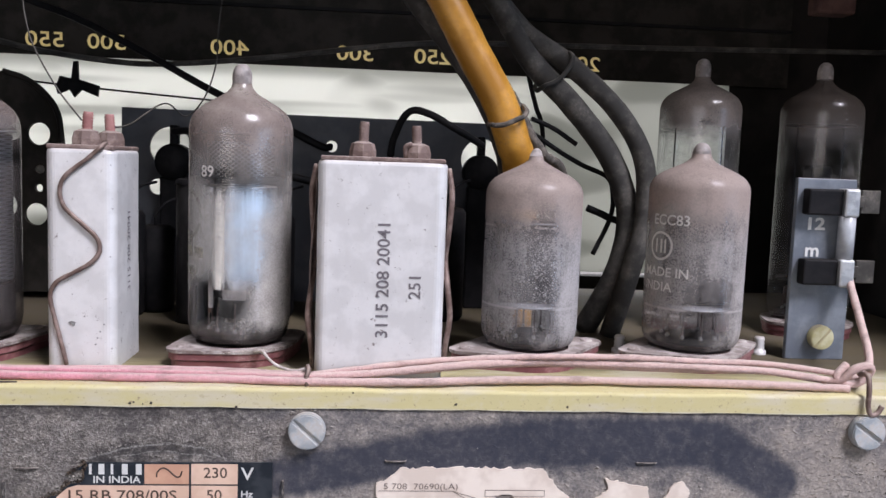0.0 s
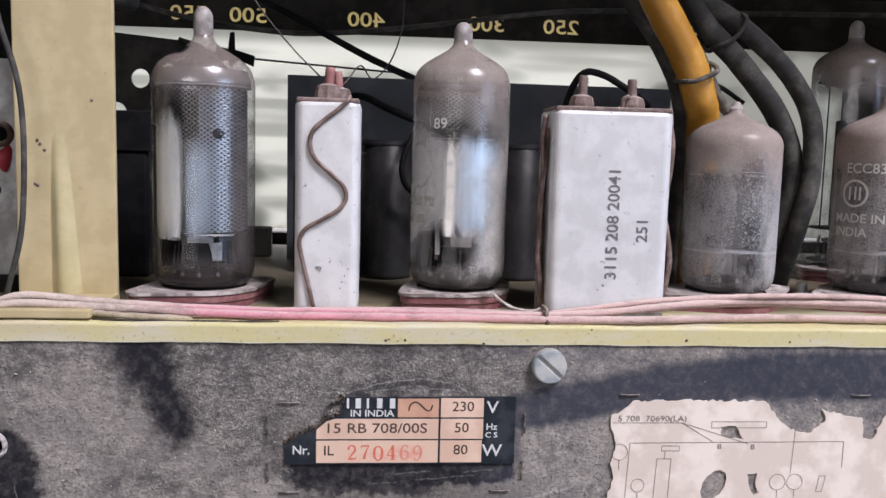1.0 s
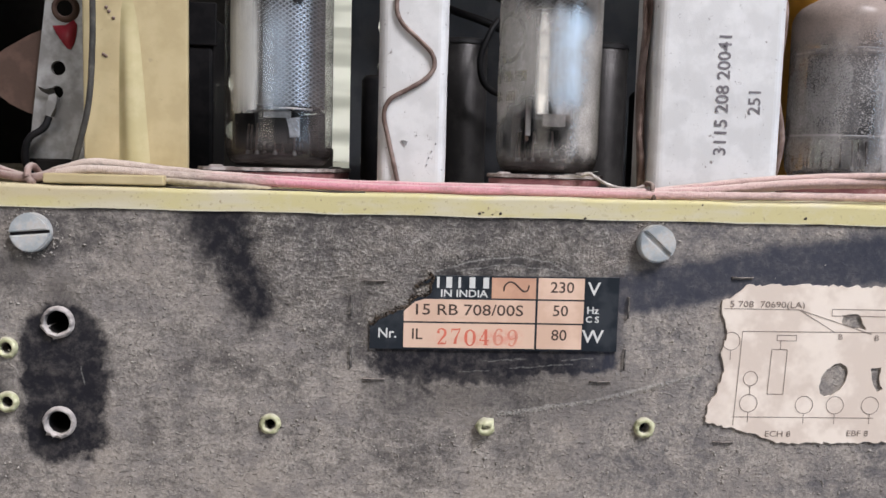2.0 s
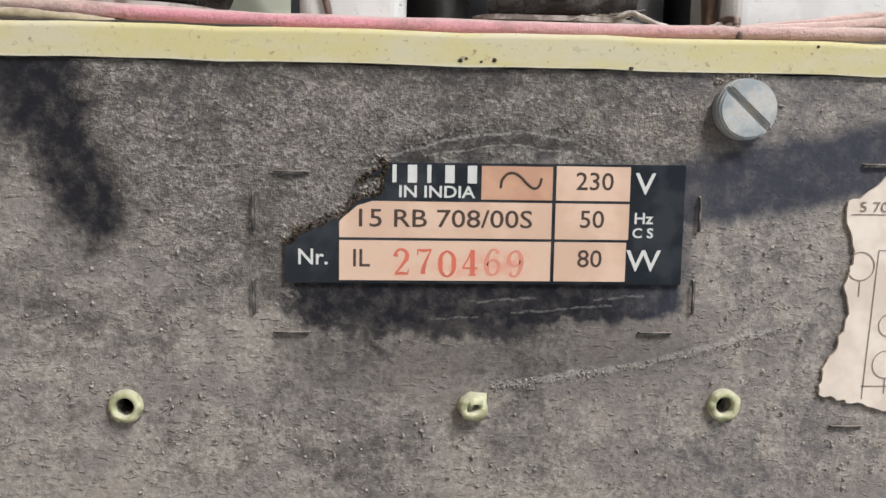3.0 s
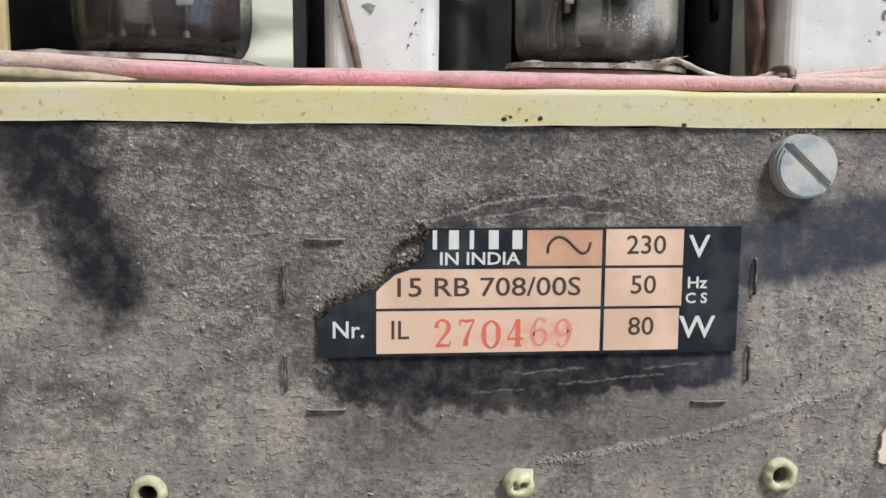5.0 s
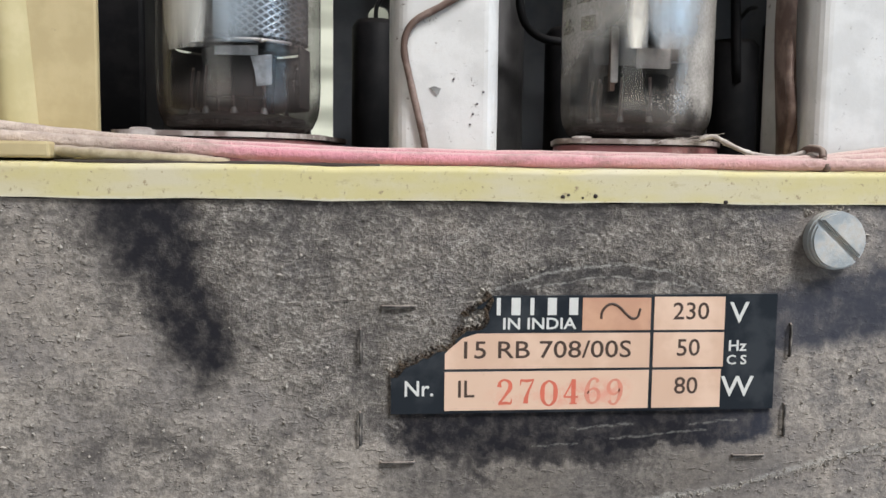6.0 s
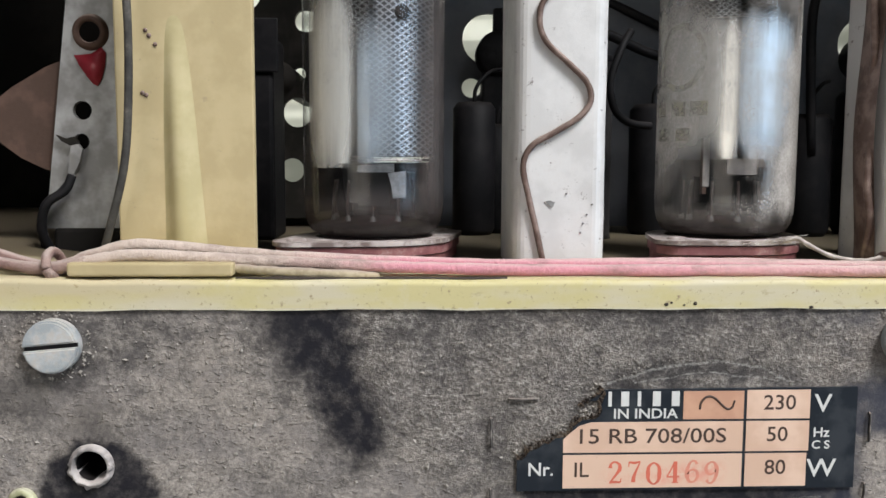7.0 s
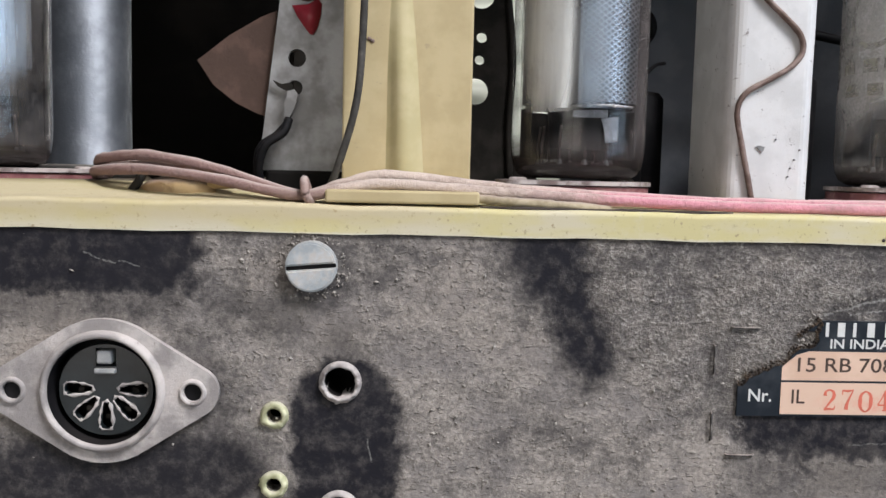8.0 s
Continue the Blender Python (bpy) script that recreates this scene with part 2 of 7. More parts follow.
    tone = blend(N, L, calc(N, L, "MULTIPLY", zone, calc(N, L, "MULTIPLY", calc(N, L, "MULTIPLY", steps(N, L, crust, 0.53, 0.62), steps(N, L, mid, 0.40, 0.54)), 0.66)), tone, (0.52, 0.495, 0.45))
    # thin pale scratches in the wiped arc over the label and below it
    for a, b, radius, much in SCRATCHES:
        tone = blend(N, L, calc(N, L, "MULTIPLY", calc(N, L, "MULTIPLY", capsule(N, L, u2, w2, a, b, radius, radius * 0.7), steps(N, L, crust, 0.36, 0.56)), much), tone, (0.46, 0.45, 0.42))
    L.new(tone, p.inputs["Base Color"])
    L.new(calc(N, L, "ADD", 0.60, calc(N, L, "MULTIPLY", felt, 0.38)), p.inputs["Roughness"])
    p.inputs["Specular IOR Level"].default_value = 0.12
    ripple = noise_of(N, L, mapped(N, L, (0.8, 1, 1.35)), 800.0, 4.0, 0.6)
    flake = steps(N, L, noise_of(N, L, mapped(N, L, (0.8, 1, 1.5)), 1100.0, 3.0, 0.6), 0.56, 0.70)
    height = calc(N, L, "ADD", calc(N, L, "MULTIPLY", ripple, 0.34), calc(N, L, "ADD", calc(N, L, "MULTIPLY", flake, 0.25), calc(N, L, "MULTIPLY", speck, 0.13)))
    height = calc(N, L, "MULTIPLY", height, calc(N, L, "ADD", calc(N, L, "MULTIPLY", felt, 0.95), 0.10))
    height = calc(N, L, "ADD", height, calc(N, L, "MULTIPLY", calc(N, L, "MULTIPLY", crust, zone), 1.1))
    bumped(N, L, height, p, 1.0, 0.00060)
    return m


def chassis_material():
    """Yellow-passivated steel, powdery and pale, brighter yellow in patches along the lip, with brown grime and shade
    painted in towards the depth.
    """
    m, N, L, p = material("yellow_passivated_steel")
    v = mapped(N, L)
    s = N.new("ShaderNodeSeparateXYZ")
    L.new(v, s.inputs[0])
    long = noise_of(N, L, mapped(N, L, (0.25, 1, 1)), 180.0, 3.0)
    fine = noise_of(N, L, v, 1500.0, 6.0, 0.7)
    tone = blend(N, L, steps(N, L, calc(N, L, "ADD", long, calc(N, L, "MULTIPLY", steps(N, L, s.outputs["X"], -0.075, -0.030), 0.07)), 0.40, 0.62), (0.545, 0.495, 0.365), (0.53, 0.470, 0.245))
    tone = blend(N, L, calc(N, L, "MULTIPLY", steps(N, L, noise_of(N, L, v, 420.0, 5.0, 0.7), 0.50, 0.72), 0.45), tone, (0.56, 0.515, 0.37))
    tone = blend(N, L, calc(N, L, "MULTIPLY", steps(N, L, noise_of(N, L, mapped(N, L, (0.6, 1, 1.4)), 520.0, 4.0, 0.7), 0.60, 0.74), 0.55), tone, (0.36, 0.29, 0.17))
    tone = blend(N, L, steps(N, L, fine, 0.585, 0.70), tone, (0.29, 0.22, 0.14))
    edge = calc(N, L, "ADD", s.outputs["Z"], calc(N, L, "MULTIPLY", fine, 0.0006))
    tone = blend(N, L, calc(N, L, "SUBTRACT", 1.0, steps(N, L, edge, 0.0003, 0.0007)), tone, (0.58, 0.54, 0.43))
    ochre = calc(N, L, "SUBTRACT", 1.0, steps(N, L, calc(N, L, "ADD", s.outputs["X"], calc(N, L, "MULTIPLY", long, 0.05)), -0.085, -0.040))
    tone = blend(N, L, calc(N, L, "MULTIPLY", calc(N, L, "MULTIPLY", ochre, steps(N, L, s.outputs["Z"], 0.0004, 0.0024)), 0.55), tone, (0.45, 0.36, 0.19))
    # deck dust, darkened with depth to paint in the cabinet's shade
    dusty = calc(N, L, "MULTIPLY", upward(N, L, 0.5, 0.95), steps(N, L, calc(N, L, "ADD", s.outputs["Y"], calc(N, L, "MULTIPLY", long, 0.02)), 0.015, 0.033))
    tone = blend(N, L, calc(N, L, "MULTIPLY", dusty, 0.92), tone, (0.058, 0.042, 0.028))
    L.new(tone, p.inputs["Base Color"])
    p.inputs["Roughness"].default_value, p.inputs["Specular IOR Level"].default_value = 0.72, 0.3
    bumped(N, L, fine, p, 0.14, 0.0002)
    return m


def glass_material(name, cover0, tint=(0.95, 0.96, 0.965), dome=0.5, dome_cover=0.9, gloss=0.10, speckle=1.0, blotch=0.0, sheen_part=0.05, dome_a=(0.21, 0.165, 0.145), dome_b=(0.36, 0.295, 0.265), lines=(), low=0.0, foot=(0.0, 0.0), patches=(), coat_a=(0.27, 0.25, 0.245), coat_b=(0.47, 0.45, 0.45)):
    """Thin bulb glass: clear with a gloss, under a speckled coat of dust that is brown and thick on the dome."""
    m, N, L, p = material(name)
    v = mapped(N, L)
    s = N.new("ShaderNodeSeparateXYZ")
    L.new(v, s.inputs[0])
    a = noise_of(N, L, v, 170.0, 4.0, 0.6)
    b = noise_of(N, L, v, 2600.0, 5.0, 0.8)
    c = noise_of(N, L, mapped(N, L, (1, 1, 0.12)), 900.0, 4.0, 0.7)
    d = noise_of(N, L, mapped(N, L, (1, 1, 0.30)), 190.0, 3.0, 0.6)
    side = calc(N, L, "ADD", cover0, calc(N, L, "MULTIPLY", calc(N, L, "SUBTRACT", a, 0.5), 0.9))
    side = calc(N, L, "ADD", side, calc(N, L, "MULTIPLY", calc(N, L, "SUBTRACT", b, 0.5), 0.9 * speckle))
    side = calc(N, L, "ADD", side, calc(N, L, "MULTIPLY", calc(N, L, "SUBTRACT", c, 0.5), 0.35 * speckle), True)
    side = calc(N, L, "ADD", side, calc(N, L, "MULTIPLY", calc(N, L, "SUBTRACT", d, 0.5), blotch), True)
    if low:
        side = calc(N, L, "SUBTRACT", side, calc(N, L, "MULTIPLY", calc(N, L, "SUBTRACT", 1.0, steps(N, L, calc(N, L, "ADD", s.outputs["Z"], calc(N, L, "MULTIPLY", a, 0.006)), 0.010, 0.022)), low), True)
    for z in lines:
        off = calc(N, L, "ABSOLUTE", calc(N, L, "SUBTRACT", s.outputs["Z"], z))
        band = calc(N, L, "SUBTRACT", 1.0, steps(N, L, calc(N, L, "ADD", off, calc(N, L, "MULTIPLY", b, 0.0005)), 0.0003, 0.0006))
        side = calc(N, L, "ADD", side, calc(N, L, "MULTIPLY", band, calc(N, L, "MULTIPLY", steps(N, L, d, 0.42, 0.60), 0.45)), True)
    up = steps(N, L, calc(N, L, "ADD", s.outputs["Z"], calc(N, L, "MULTIPLY", calc(N, L, "ADD", a, calc(N, L, "MULTIPLY", b, 0.5)), 0.007)), dome + 0.001, dome + 0.0125)
    dense = calc(N, L, "MULTIPLY", calc(N, L, "ADD", calc(N, L, "MULTIPLY", a, 1.1), calc(N, L, "ADD", calc(N, L, "MULTIPLY", b, 0.5), 0.2)), dome_cover, True)
    cover = calc(N, L, "MAXIMUM", side, calc(N, L, "MULTIPLY", up, dense))
    fleck = steps(N, L, noise_of(N, L, mapped(N, L, (1, 1, 1.3)), 3600.0, 3.0, 0.7), 0.54, 0.63)
    for pa, pb, radius, soft, much in patches:
        spot = capsule(N, L, s.outputs["X"], s.outputs["Z"], pa, pb, radius, soft)
        grain = calc(N, L, "ADD", calc(N, L, "MULTIPLY", b, 0.6), 0.7) if much < 1.0 else fleck
        cover = calc(N, L, "ADD", cover, calc(N, L, "MULTIPLY", calc(N, L, "MULTIPLY", spot, much), grain), True)
    # coat turns darker and denser towards the bulb's foot
    darkening = calc(N, L, "SUBTRACT", 1.0, steps(N, L, calc(N, L, "ADD", s.outputs["Z"], calc(N, L, "MULTIPLY", calc(N, L, "ADD", a, d), 0.004)), foot[0] + 0.0015, foot[0] + 0.0065))
    cover = calc(N, L, "MAXIMUM", cover, calc(N, L, "MULTIPLY", darkening, calc(N, L, "MULTIPLY", calc(N, L, "ADD", a, 0.3), foot[1])), True)
    clear, shine, coat = N.new("ShaderNodeBsdfTransparent"), N.new("ShaderNodeBsdfGlossy"), N.new("ShaderNodeBsdfDiffuse")
    clear.inputs["Color"].default_value = (*tint, 1)
    shine.inputs["Roughness"].default_value = 0.16
    grey = blend(N, L, b, coat_a, coat_b)
    brown = blend(N, L, b, dome_a, dome_b)
    grey = blend(N, L, calc(N, L, "MULTIPLY", darkening, steps(N, L, b, 0.78, 0.60)), grey, (0.030, 0.024, 0.022))
    L.new(blend(N, L, up, grey, brown), coat.inputs["Color"])
    rim = N.new("ShaderNodeLayerWeight")
    rim.inputs["Blend"].default_value = 0.5
    facing = calc(N, L, "ADD", calc(N, L, "MULTIPLY", calc(N, L, "POWER", rim.outputs["Facing"], 4.0), 0.8), gloss, True)
    one, two = N.new("ShaderNodeMixShader"), N.new("ShaderNodeMixShader")
    L.new(facing, one.inputs[0]), L.new(clear.outputs[0], one.inputs[1]), L.new(shine.outputs[0], one.inputs[2])
    L.new(cover, two.inputs[0]), L.new(one.outputs[0], two.inputs[1]), L.new(coat.outputs[0], two.inputs[2])
    over, sheen = N.new("ShaderNodeMixShader"), N.new("ShaderNodeBsdfGlossy")
    sheen.inputs["Roughness"].default_value = 0.25
    L.new(calc(N, L, "MULTIPLY", cover, sheen_part), over.inputs[0]), L.new(two.outputs[0], over.inputs[1]), L.new(sheen.outputs[0], over.inputs[2])
    L.new(over.outputs[0], N["Material Output"].inputs["Surface"])
    N.remove(p)
    return m


def gleam_material(name, colour, cx, cz, hx, hz, soft=0.85, dense=0.7):
    """A reflection painted on the inside of the glass, that thins out towards its edges."""
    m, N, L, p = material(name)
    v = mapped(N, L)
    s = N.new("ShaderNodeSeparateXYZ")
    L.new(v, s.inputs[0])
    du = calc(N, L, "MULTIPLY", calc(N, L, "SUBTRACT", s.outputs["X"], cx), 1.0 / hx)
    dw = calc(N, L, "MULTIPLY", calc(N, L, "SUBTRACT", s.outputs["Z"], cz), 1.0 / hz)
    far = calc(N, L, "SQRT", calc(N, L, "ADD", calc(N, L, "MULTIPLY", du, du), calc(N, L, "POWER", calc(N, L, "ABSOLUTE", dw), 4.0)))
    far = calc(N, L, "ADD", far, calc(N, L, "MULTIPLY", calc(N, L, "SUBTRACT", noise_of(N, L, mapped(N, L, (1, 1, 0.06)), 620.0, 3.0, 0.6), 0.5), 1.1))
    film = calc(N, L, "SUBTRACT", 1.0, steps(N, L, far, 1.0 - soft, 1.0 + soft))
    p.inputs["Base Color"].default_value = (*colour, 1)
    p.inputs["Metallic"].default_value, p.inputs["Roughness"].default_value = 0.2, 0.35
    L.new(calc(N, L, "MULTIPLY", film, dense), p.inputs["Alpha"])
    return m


def mesh_metal():
    """Bright expanded-metal screen inside the valve: a lattice of small diamonds with dark gaps."""
    m, N, L, p = material("expanded_metal_screen")
    v = mapped(N, L)
    s = N.new("ShaderNodeSeparateXYZ")
    L.new(v, s.inputs[0])
    across, rise = calc(N, L, "MULTIPLY", s.outputs["X"], 2700.0), calc(N, L, "MULTIPLY", s.outputs["Z"], 3700.0)
    d1 = calc(N, L, "ABSOLUTE", calc(N, L, "SINE", calc(N, L, "ADD", across, rise)))
    d2 = calc(N, L, "ABSOLUTE", calc(N, L, "SINE", calc(N, L, "SUBTRACT", across, rise)))
    gap = steps(N, L, calc(N, L, "MINIMUM", d1, d2), 0.36, 0.60)
    # pierced towards one side only, plain and darker sheet towards the other
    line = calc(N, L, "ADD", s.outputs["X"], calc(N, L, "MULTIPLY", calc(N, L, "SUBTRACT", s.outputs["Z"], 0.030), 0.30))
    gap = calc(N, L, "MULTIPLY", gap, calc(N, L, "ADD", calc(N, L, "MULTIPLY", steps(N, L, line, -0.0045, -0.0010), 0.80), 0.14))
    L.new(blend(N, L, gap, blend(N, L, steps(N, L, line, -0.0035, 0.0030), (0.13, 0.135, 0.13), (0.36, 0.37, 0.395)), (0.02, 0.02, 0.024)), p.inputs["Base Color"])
    p.inputs["Roughness"].default_value = 0.36
    L.new(calc(N, L, "SUBTRACT", 0.9, gap, True), p.inputs["Metallic"])
    bumped(N, L, gap, p, 0.4, 0.0002)
    return m


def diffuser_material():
    """Milk-white sheet behind the dial, that daylight from the radio's front shines through; its uneven light, greyer
    towards its top and in smears, is painted in.
    """
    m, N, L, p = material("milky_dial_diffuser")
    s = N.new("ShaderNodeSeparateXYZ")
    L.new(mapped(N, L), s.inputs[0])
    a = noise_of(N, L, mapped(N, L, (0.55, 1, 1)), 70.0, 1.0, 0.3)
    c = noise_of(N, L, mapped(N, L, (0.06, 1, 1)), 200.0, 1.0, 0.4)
    # light bands, smears and the dimmer top and right end, put into the colour
    darkening = calc(N, L, "MULTIPLY", steps(N, L, a, 0.48, 0.68), 0.85)
    darkening = calc(N, L, "MAXIMUM", darkening, calc(N, L, "MULTIPLY", steps(N, L, c, 0.46, 0.66), 0.48))
    darkening = calc(N, L, "MAXIMUM", darkening, calc(N, L, "MULTIPLY", steps(N, L, s.outputs["Z"], 0.0685, 0.0725), 0.55))
    darkening = calc(N, L, "MAXIMUM", darkening, calc(N, L, "MULTIPLY", steps(N, L, s.outputs["X"], 0.035, 0.080), 0.55))
    col = blend(N, L, darkening, (0.89, 0.90, 0.85), (0.36, 0.37, 0.335))
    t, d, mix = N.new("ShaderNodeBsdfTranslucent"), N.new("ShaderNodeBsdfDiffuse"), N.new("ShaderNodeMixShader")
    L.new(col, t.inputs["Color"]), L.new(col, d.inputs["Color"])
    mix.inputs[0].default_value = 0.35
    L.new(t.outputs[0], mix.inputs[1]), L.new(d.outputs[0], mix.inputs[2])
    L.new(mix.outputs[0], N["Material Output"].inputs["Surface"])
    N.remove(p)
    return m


def wire_material():
    """Cloth-covered wire, beige with dust, dyed pink in stretches."""
    m, N, L, p = material("pink_and_beige_wire")
    v = mapped(N, L)
    s = N.new("ShaderNodeSeparateXYZ")
    L.new(v, s.inputs[0])
    u = calc(N, L, "ADD", s.outputs["X"], calc(N, L, "MULTIPLY", noise_of(N, L, v, 120.0, 3.0), 0.03))
    pink = calc(N, L, "MULTIPLY", steps(N, L, u, -0.064, -0.042), calc(N, L, "SUBTRACT", 1.0, calc(N, L, "MULTIPLY", steps(N, L, u, -0.030, 0.035), 0.75)))
    maroon = calc(N, L, "SUBTRACT", 1.0, steps(N, L, u, -0.096, -0.082))
    fine = noise_of(N, L, v, 1800.0, 5.0, 0.7)
    beige = blend(N, L, fine, (0.42, 0.32, 0.27), (0.66, 0.55, 0.47))
    rose = blend(N, L, fine, (0.54, 0.14, 0.22), (0.78, 0.31, 0.39))
    tone = blend(N, L, calc(N, L, "MULTIPLY", pink, 0.8), beige, rose)
    tone = blend(N, L, calc(N, L, "MULTIPLY", maroon, 0.85), tone, blend(N, L, fine, (0.12, 0.055, 0.052), (0.26, 0.135, 0.12)))
    # dust on the upper side, whitened further as a painted highlight
    tone = blend(N, L, calc(N, L, "MULTIPLY", upward(N, L, 0.35, 0.95), 0.55), tone, (0.58, 0.49, 0.44))
    tone = blend(N, L, calc(N, L, "MULTIPLY", steps(N, L, noise_of(N, L, mapped(N, L, (0.5, 1, 1)), 210.0, 6.0, 0.75), 0.46, 0.72), 0.70), tone, (0.25, 0.18, 0.155))
    L.new(tone, p.inputs["Base Color"])
    p.inputs["Roughness"].default_value = 0.9
    bumped(N, L, calc(N, L, "ADD", fine, noise_of(N, L, v, 600.0, 3.0)), p, 0.8, 0.0004)
    return m


BOARD, CHASSIS = board_material(), chassis_material()
CLEAR_1 = glass_material("clear_dusty_glass", 0.03, dome=0.0450, dome_cover=0.50, gloss=0.03, speckle=0.9, foot=(0.0125, 0.86), patches=(((-0.0060, 0.0545), (-0.0035, 0.0548), 0.0012, 0.0008, -0.9), ((0.0082, 0.012), (0.0088, 0.040), 0.0016, 0.0014, 0.22), ((0.0080, 0.0130), (0.0082, 0.0300), 0.0011, 0.0014, 1.0)), coat_a=(0.075, 0.06, 0.056), coat_b=(0.26, 0.23, 0.22))
# one thin patch at the lower left paints a faint reflection as haze
CLEAR_2 = glass_material("hazy_dusty_glass", 0.34, dome=0.0430, dome_cover=0.66, gloss=0.035, speckle=0.55, blotch=0.25, foot=(0.0112, 1.0), patches=(((0.0034, 0.0225), (0.0036, 0.0360), 0.0026, 0.0022, -0.32), ((0.0062, 0.0125), (0.0066, 0.0300), 0.0036, 0.0034, 0.40), ((-0.0088, 0.0200), (-0.0082, 0.0380), 0.0020, 0.0016, 0.16), ((-0.0064, 0.0110), (-0.0046, 0.0186), 0.0036, 0.0013, -0.60), ((-0.0076, 0.0125), (-0.0074, 0.0190), 0.0008, 0.0009, 0.20), ((-0.0010, 0.0130), (0.0016, 0.0165), 0.0020, 0.0016, -0.25), ((-0.0036, 0.0122), (0.0030, 0.0122), 0.0008, 0.0014, 1.0), ((-0.0040, 0.0400), (0.0050, 0.0400), 0.0024, 0.0020, -0.25)), coat_a=(0.33, 0.31, 0.29), coat_b=(0.60, 0.565, 0.53))
CLEAR_7 = glass_material("brown_hazy_glass", 0.16, dome=0.0430, dome_cover=0.62, gloss=0.035, speckle=0.6, blotch=0.35, foot=(0.0120, 1.0), coat_a=(0.15, 0.135, 0.125), coat_b=(0.36, 0.33, 0.31))
DUSTY_3 = glass_material("dust_coated_glass", 0.56, blotch=1.1, sheen_part=0.012, dome=0.0310, dome_cover=0.93, gloss=0.02, speckle=1.25, lines=(0.0165, 0.0325), low=0.10, foot=(0.0080, 0.6), patches=(((0.0008, 0.0130), (0.0002, 0.0350), 0.0024, 0.0018, -0.36), ((0.0008, 0.0130), (0.0002, 0.0350), 0.0022, 0.0016, 1.0), ((0.0072, 0.0110), (0.0076, 0.0340), 0.0030, 0.0030, 0.34), ((-0.0060, 0.0100), (-0.0050, 0.0160), 0.0040, 0.0030, -0.08)), coat_a=(0.22, 0.205, 0.20), coat_b=(0.46, 0.44, 0.44))
DUSTY_4 = glass_material("brown_dust_coated_glass", 0.54, blotch=1.0, sheen_part=0.012, dome=0.0325, dome_cover=0.95, gloss=0.02, speckle=1.2, lines=(0.0165,), low=0.10, foot=(0.0085, 0.7), patches=(((-0.0040, 0.0110), (0.0010, 0.0170), 0.0052, 0.0030, -0.30), ((0.0072, 0.0120), (0.0080, 0.0350), 0.0034, 0.0030, 0.32)), coat_a=(0.21, 0.19, 0.18), coat_b=(0.45, 0.42, 0.41))
# rear valves: dome dust toned darker to paint in the cabinet's shade
DUSTY_5 = glass_material("shade_toned_dusty_glass", 0.07, dome=0.0540, dome_cover=0.90, gloss=0.04, speckle=0.7, dome_a=(0.13, 0.105, 0.09), dome_b=(0.24, 0.20, 0.18))
DUSTY_6 = glass_material("deep_shade_dusty_glass", 0.04, dome=0.0540, dome_cover=0.55, gloss=0.02, speckle=0.6, dome_a=(0.06, 0.048, 0.04), dome_b=(0.12, 0.098, 0.085))
SCREEN = mesh_metal()
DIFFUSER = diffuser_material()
WIRE = wire_material()
ALU = worn("dusty_aluminium", (0.57, 0.558, 0.55), (0.65, 0.638, 0.63), 0.5, 0.2, 150, 2600, 0.26, (0.52, 0.465, 0.44), 0.14, 0.0002, 0.85, specks=0.9)
SPRING = worn("brown_spring_wire", (0.13, 0.085, 0.07), (0.25, 0.18, 0.155), 0.5, 0.3, 300, 2500, 0.3)
CREAM = worn("cream_lacquered_steel", (0.43, 0.345, 0.190), (0.485, 0.395, 0.225), 0.5, 0.05, 120, 1800, 0.10, (0.36, 0.29, 0.17), 0.12, 0.0002, 0.2, specks=0.35)
SOOTY = worn("sooty_zinc", (0.20, 0.195, 0.19), (0.36, 0.36, 0.36), 0.5, 0.4, 110, 1400, 0.15, (0.22, 0.19, 0.17), 0.3, 0.0003, 0.4)
YELLOWED = worn("yellowed_lacquer", (0.41, 0.350, 0.185), (0.465, 0.397, 0.225), 0.5, 0.05, 140, 1800, 0.12, (0.36, 0.29, 0.15), 0.12, 0.0002, 0.15)
ZINC = worn("dull_zinc", (0.34, 0.35, 0.36), (0.50, 0.51, 0.51), 0.45, 0.6, 260, 1600, 0.25, (0.46, 0.42, 0.39), 0.3, 0.0003, 0.5)
SCREWHEAD = worn("grey_screw_metal", (0.34, 0.37, 0.39), (0.50, 0.52, 0.53), 0.45, 0.3, 260, 1800, 0.55, (0.47, 0.43, 0.385), 0.25, 0.0002, 0.7)
BRASS = worn("dull_brass", (0.55, 0.50, 0.28), (0.66, 0.62, 0.42), 0.4, 0.5, 300, 2200, 0.2)
EYELET = worn("pale_yellow_eyelet_metal", (0.38, 0.38, 0.23), (0.58, 0.57, 0.38), 0.55, 0.2, 500, 2000, 0.3, (0.46, 0.43, 0.34))
SOCKET_TOP = worn("dusty_white_socket_plate", (0.15, 0.115, 0.105), (0.46, 0.41, 0.39), 0.8, 0.0, 240, 1800, 0.4, (0.46, 0.40, 0.37), 0.3, 0.0003, 0.35)
PHENOLIC = worn("maroon_phenolic", (0.16, 0.055, 0.06), (0.24, 0.10, 0.10), 0.6, 0.0, 240, 1800, 0.35, (0.42, 0.33, 0.31))
BLACK = worn("black_plastic", (0.006, 0.006, 0.007), (0.012, 0.011, 0.012), 0.6, 0.0, 200, 1500, 0.08, (0.035, 0.029, 0.025), 0.2, 0.0002, 0.3)
BLACK.node_tree.nodes["Principled BSDF"].inputs["Specular IOR Level"].default_value = 0.15
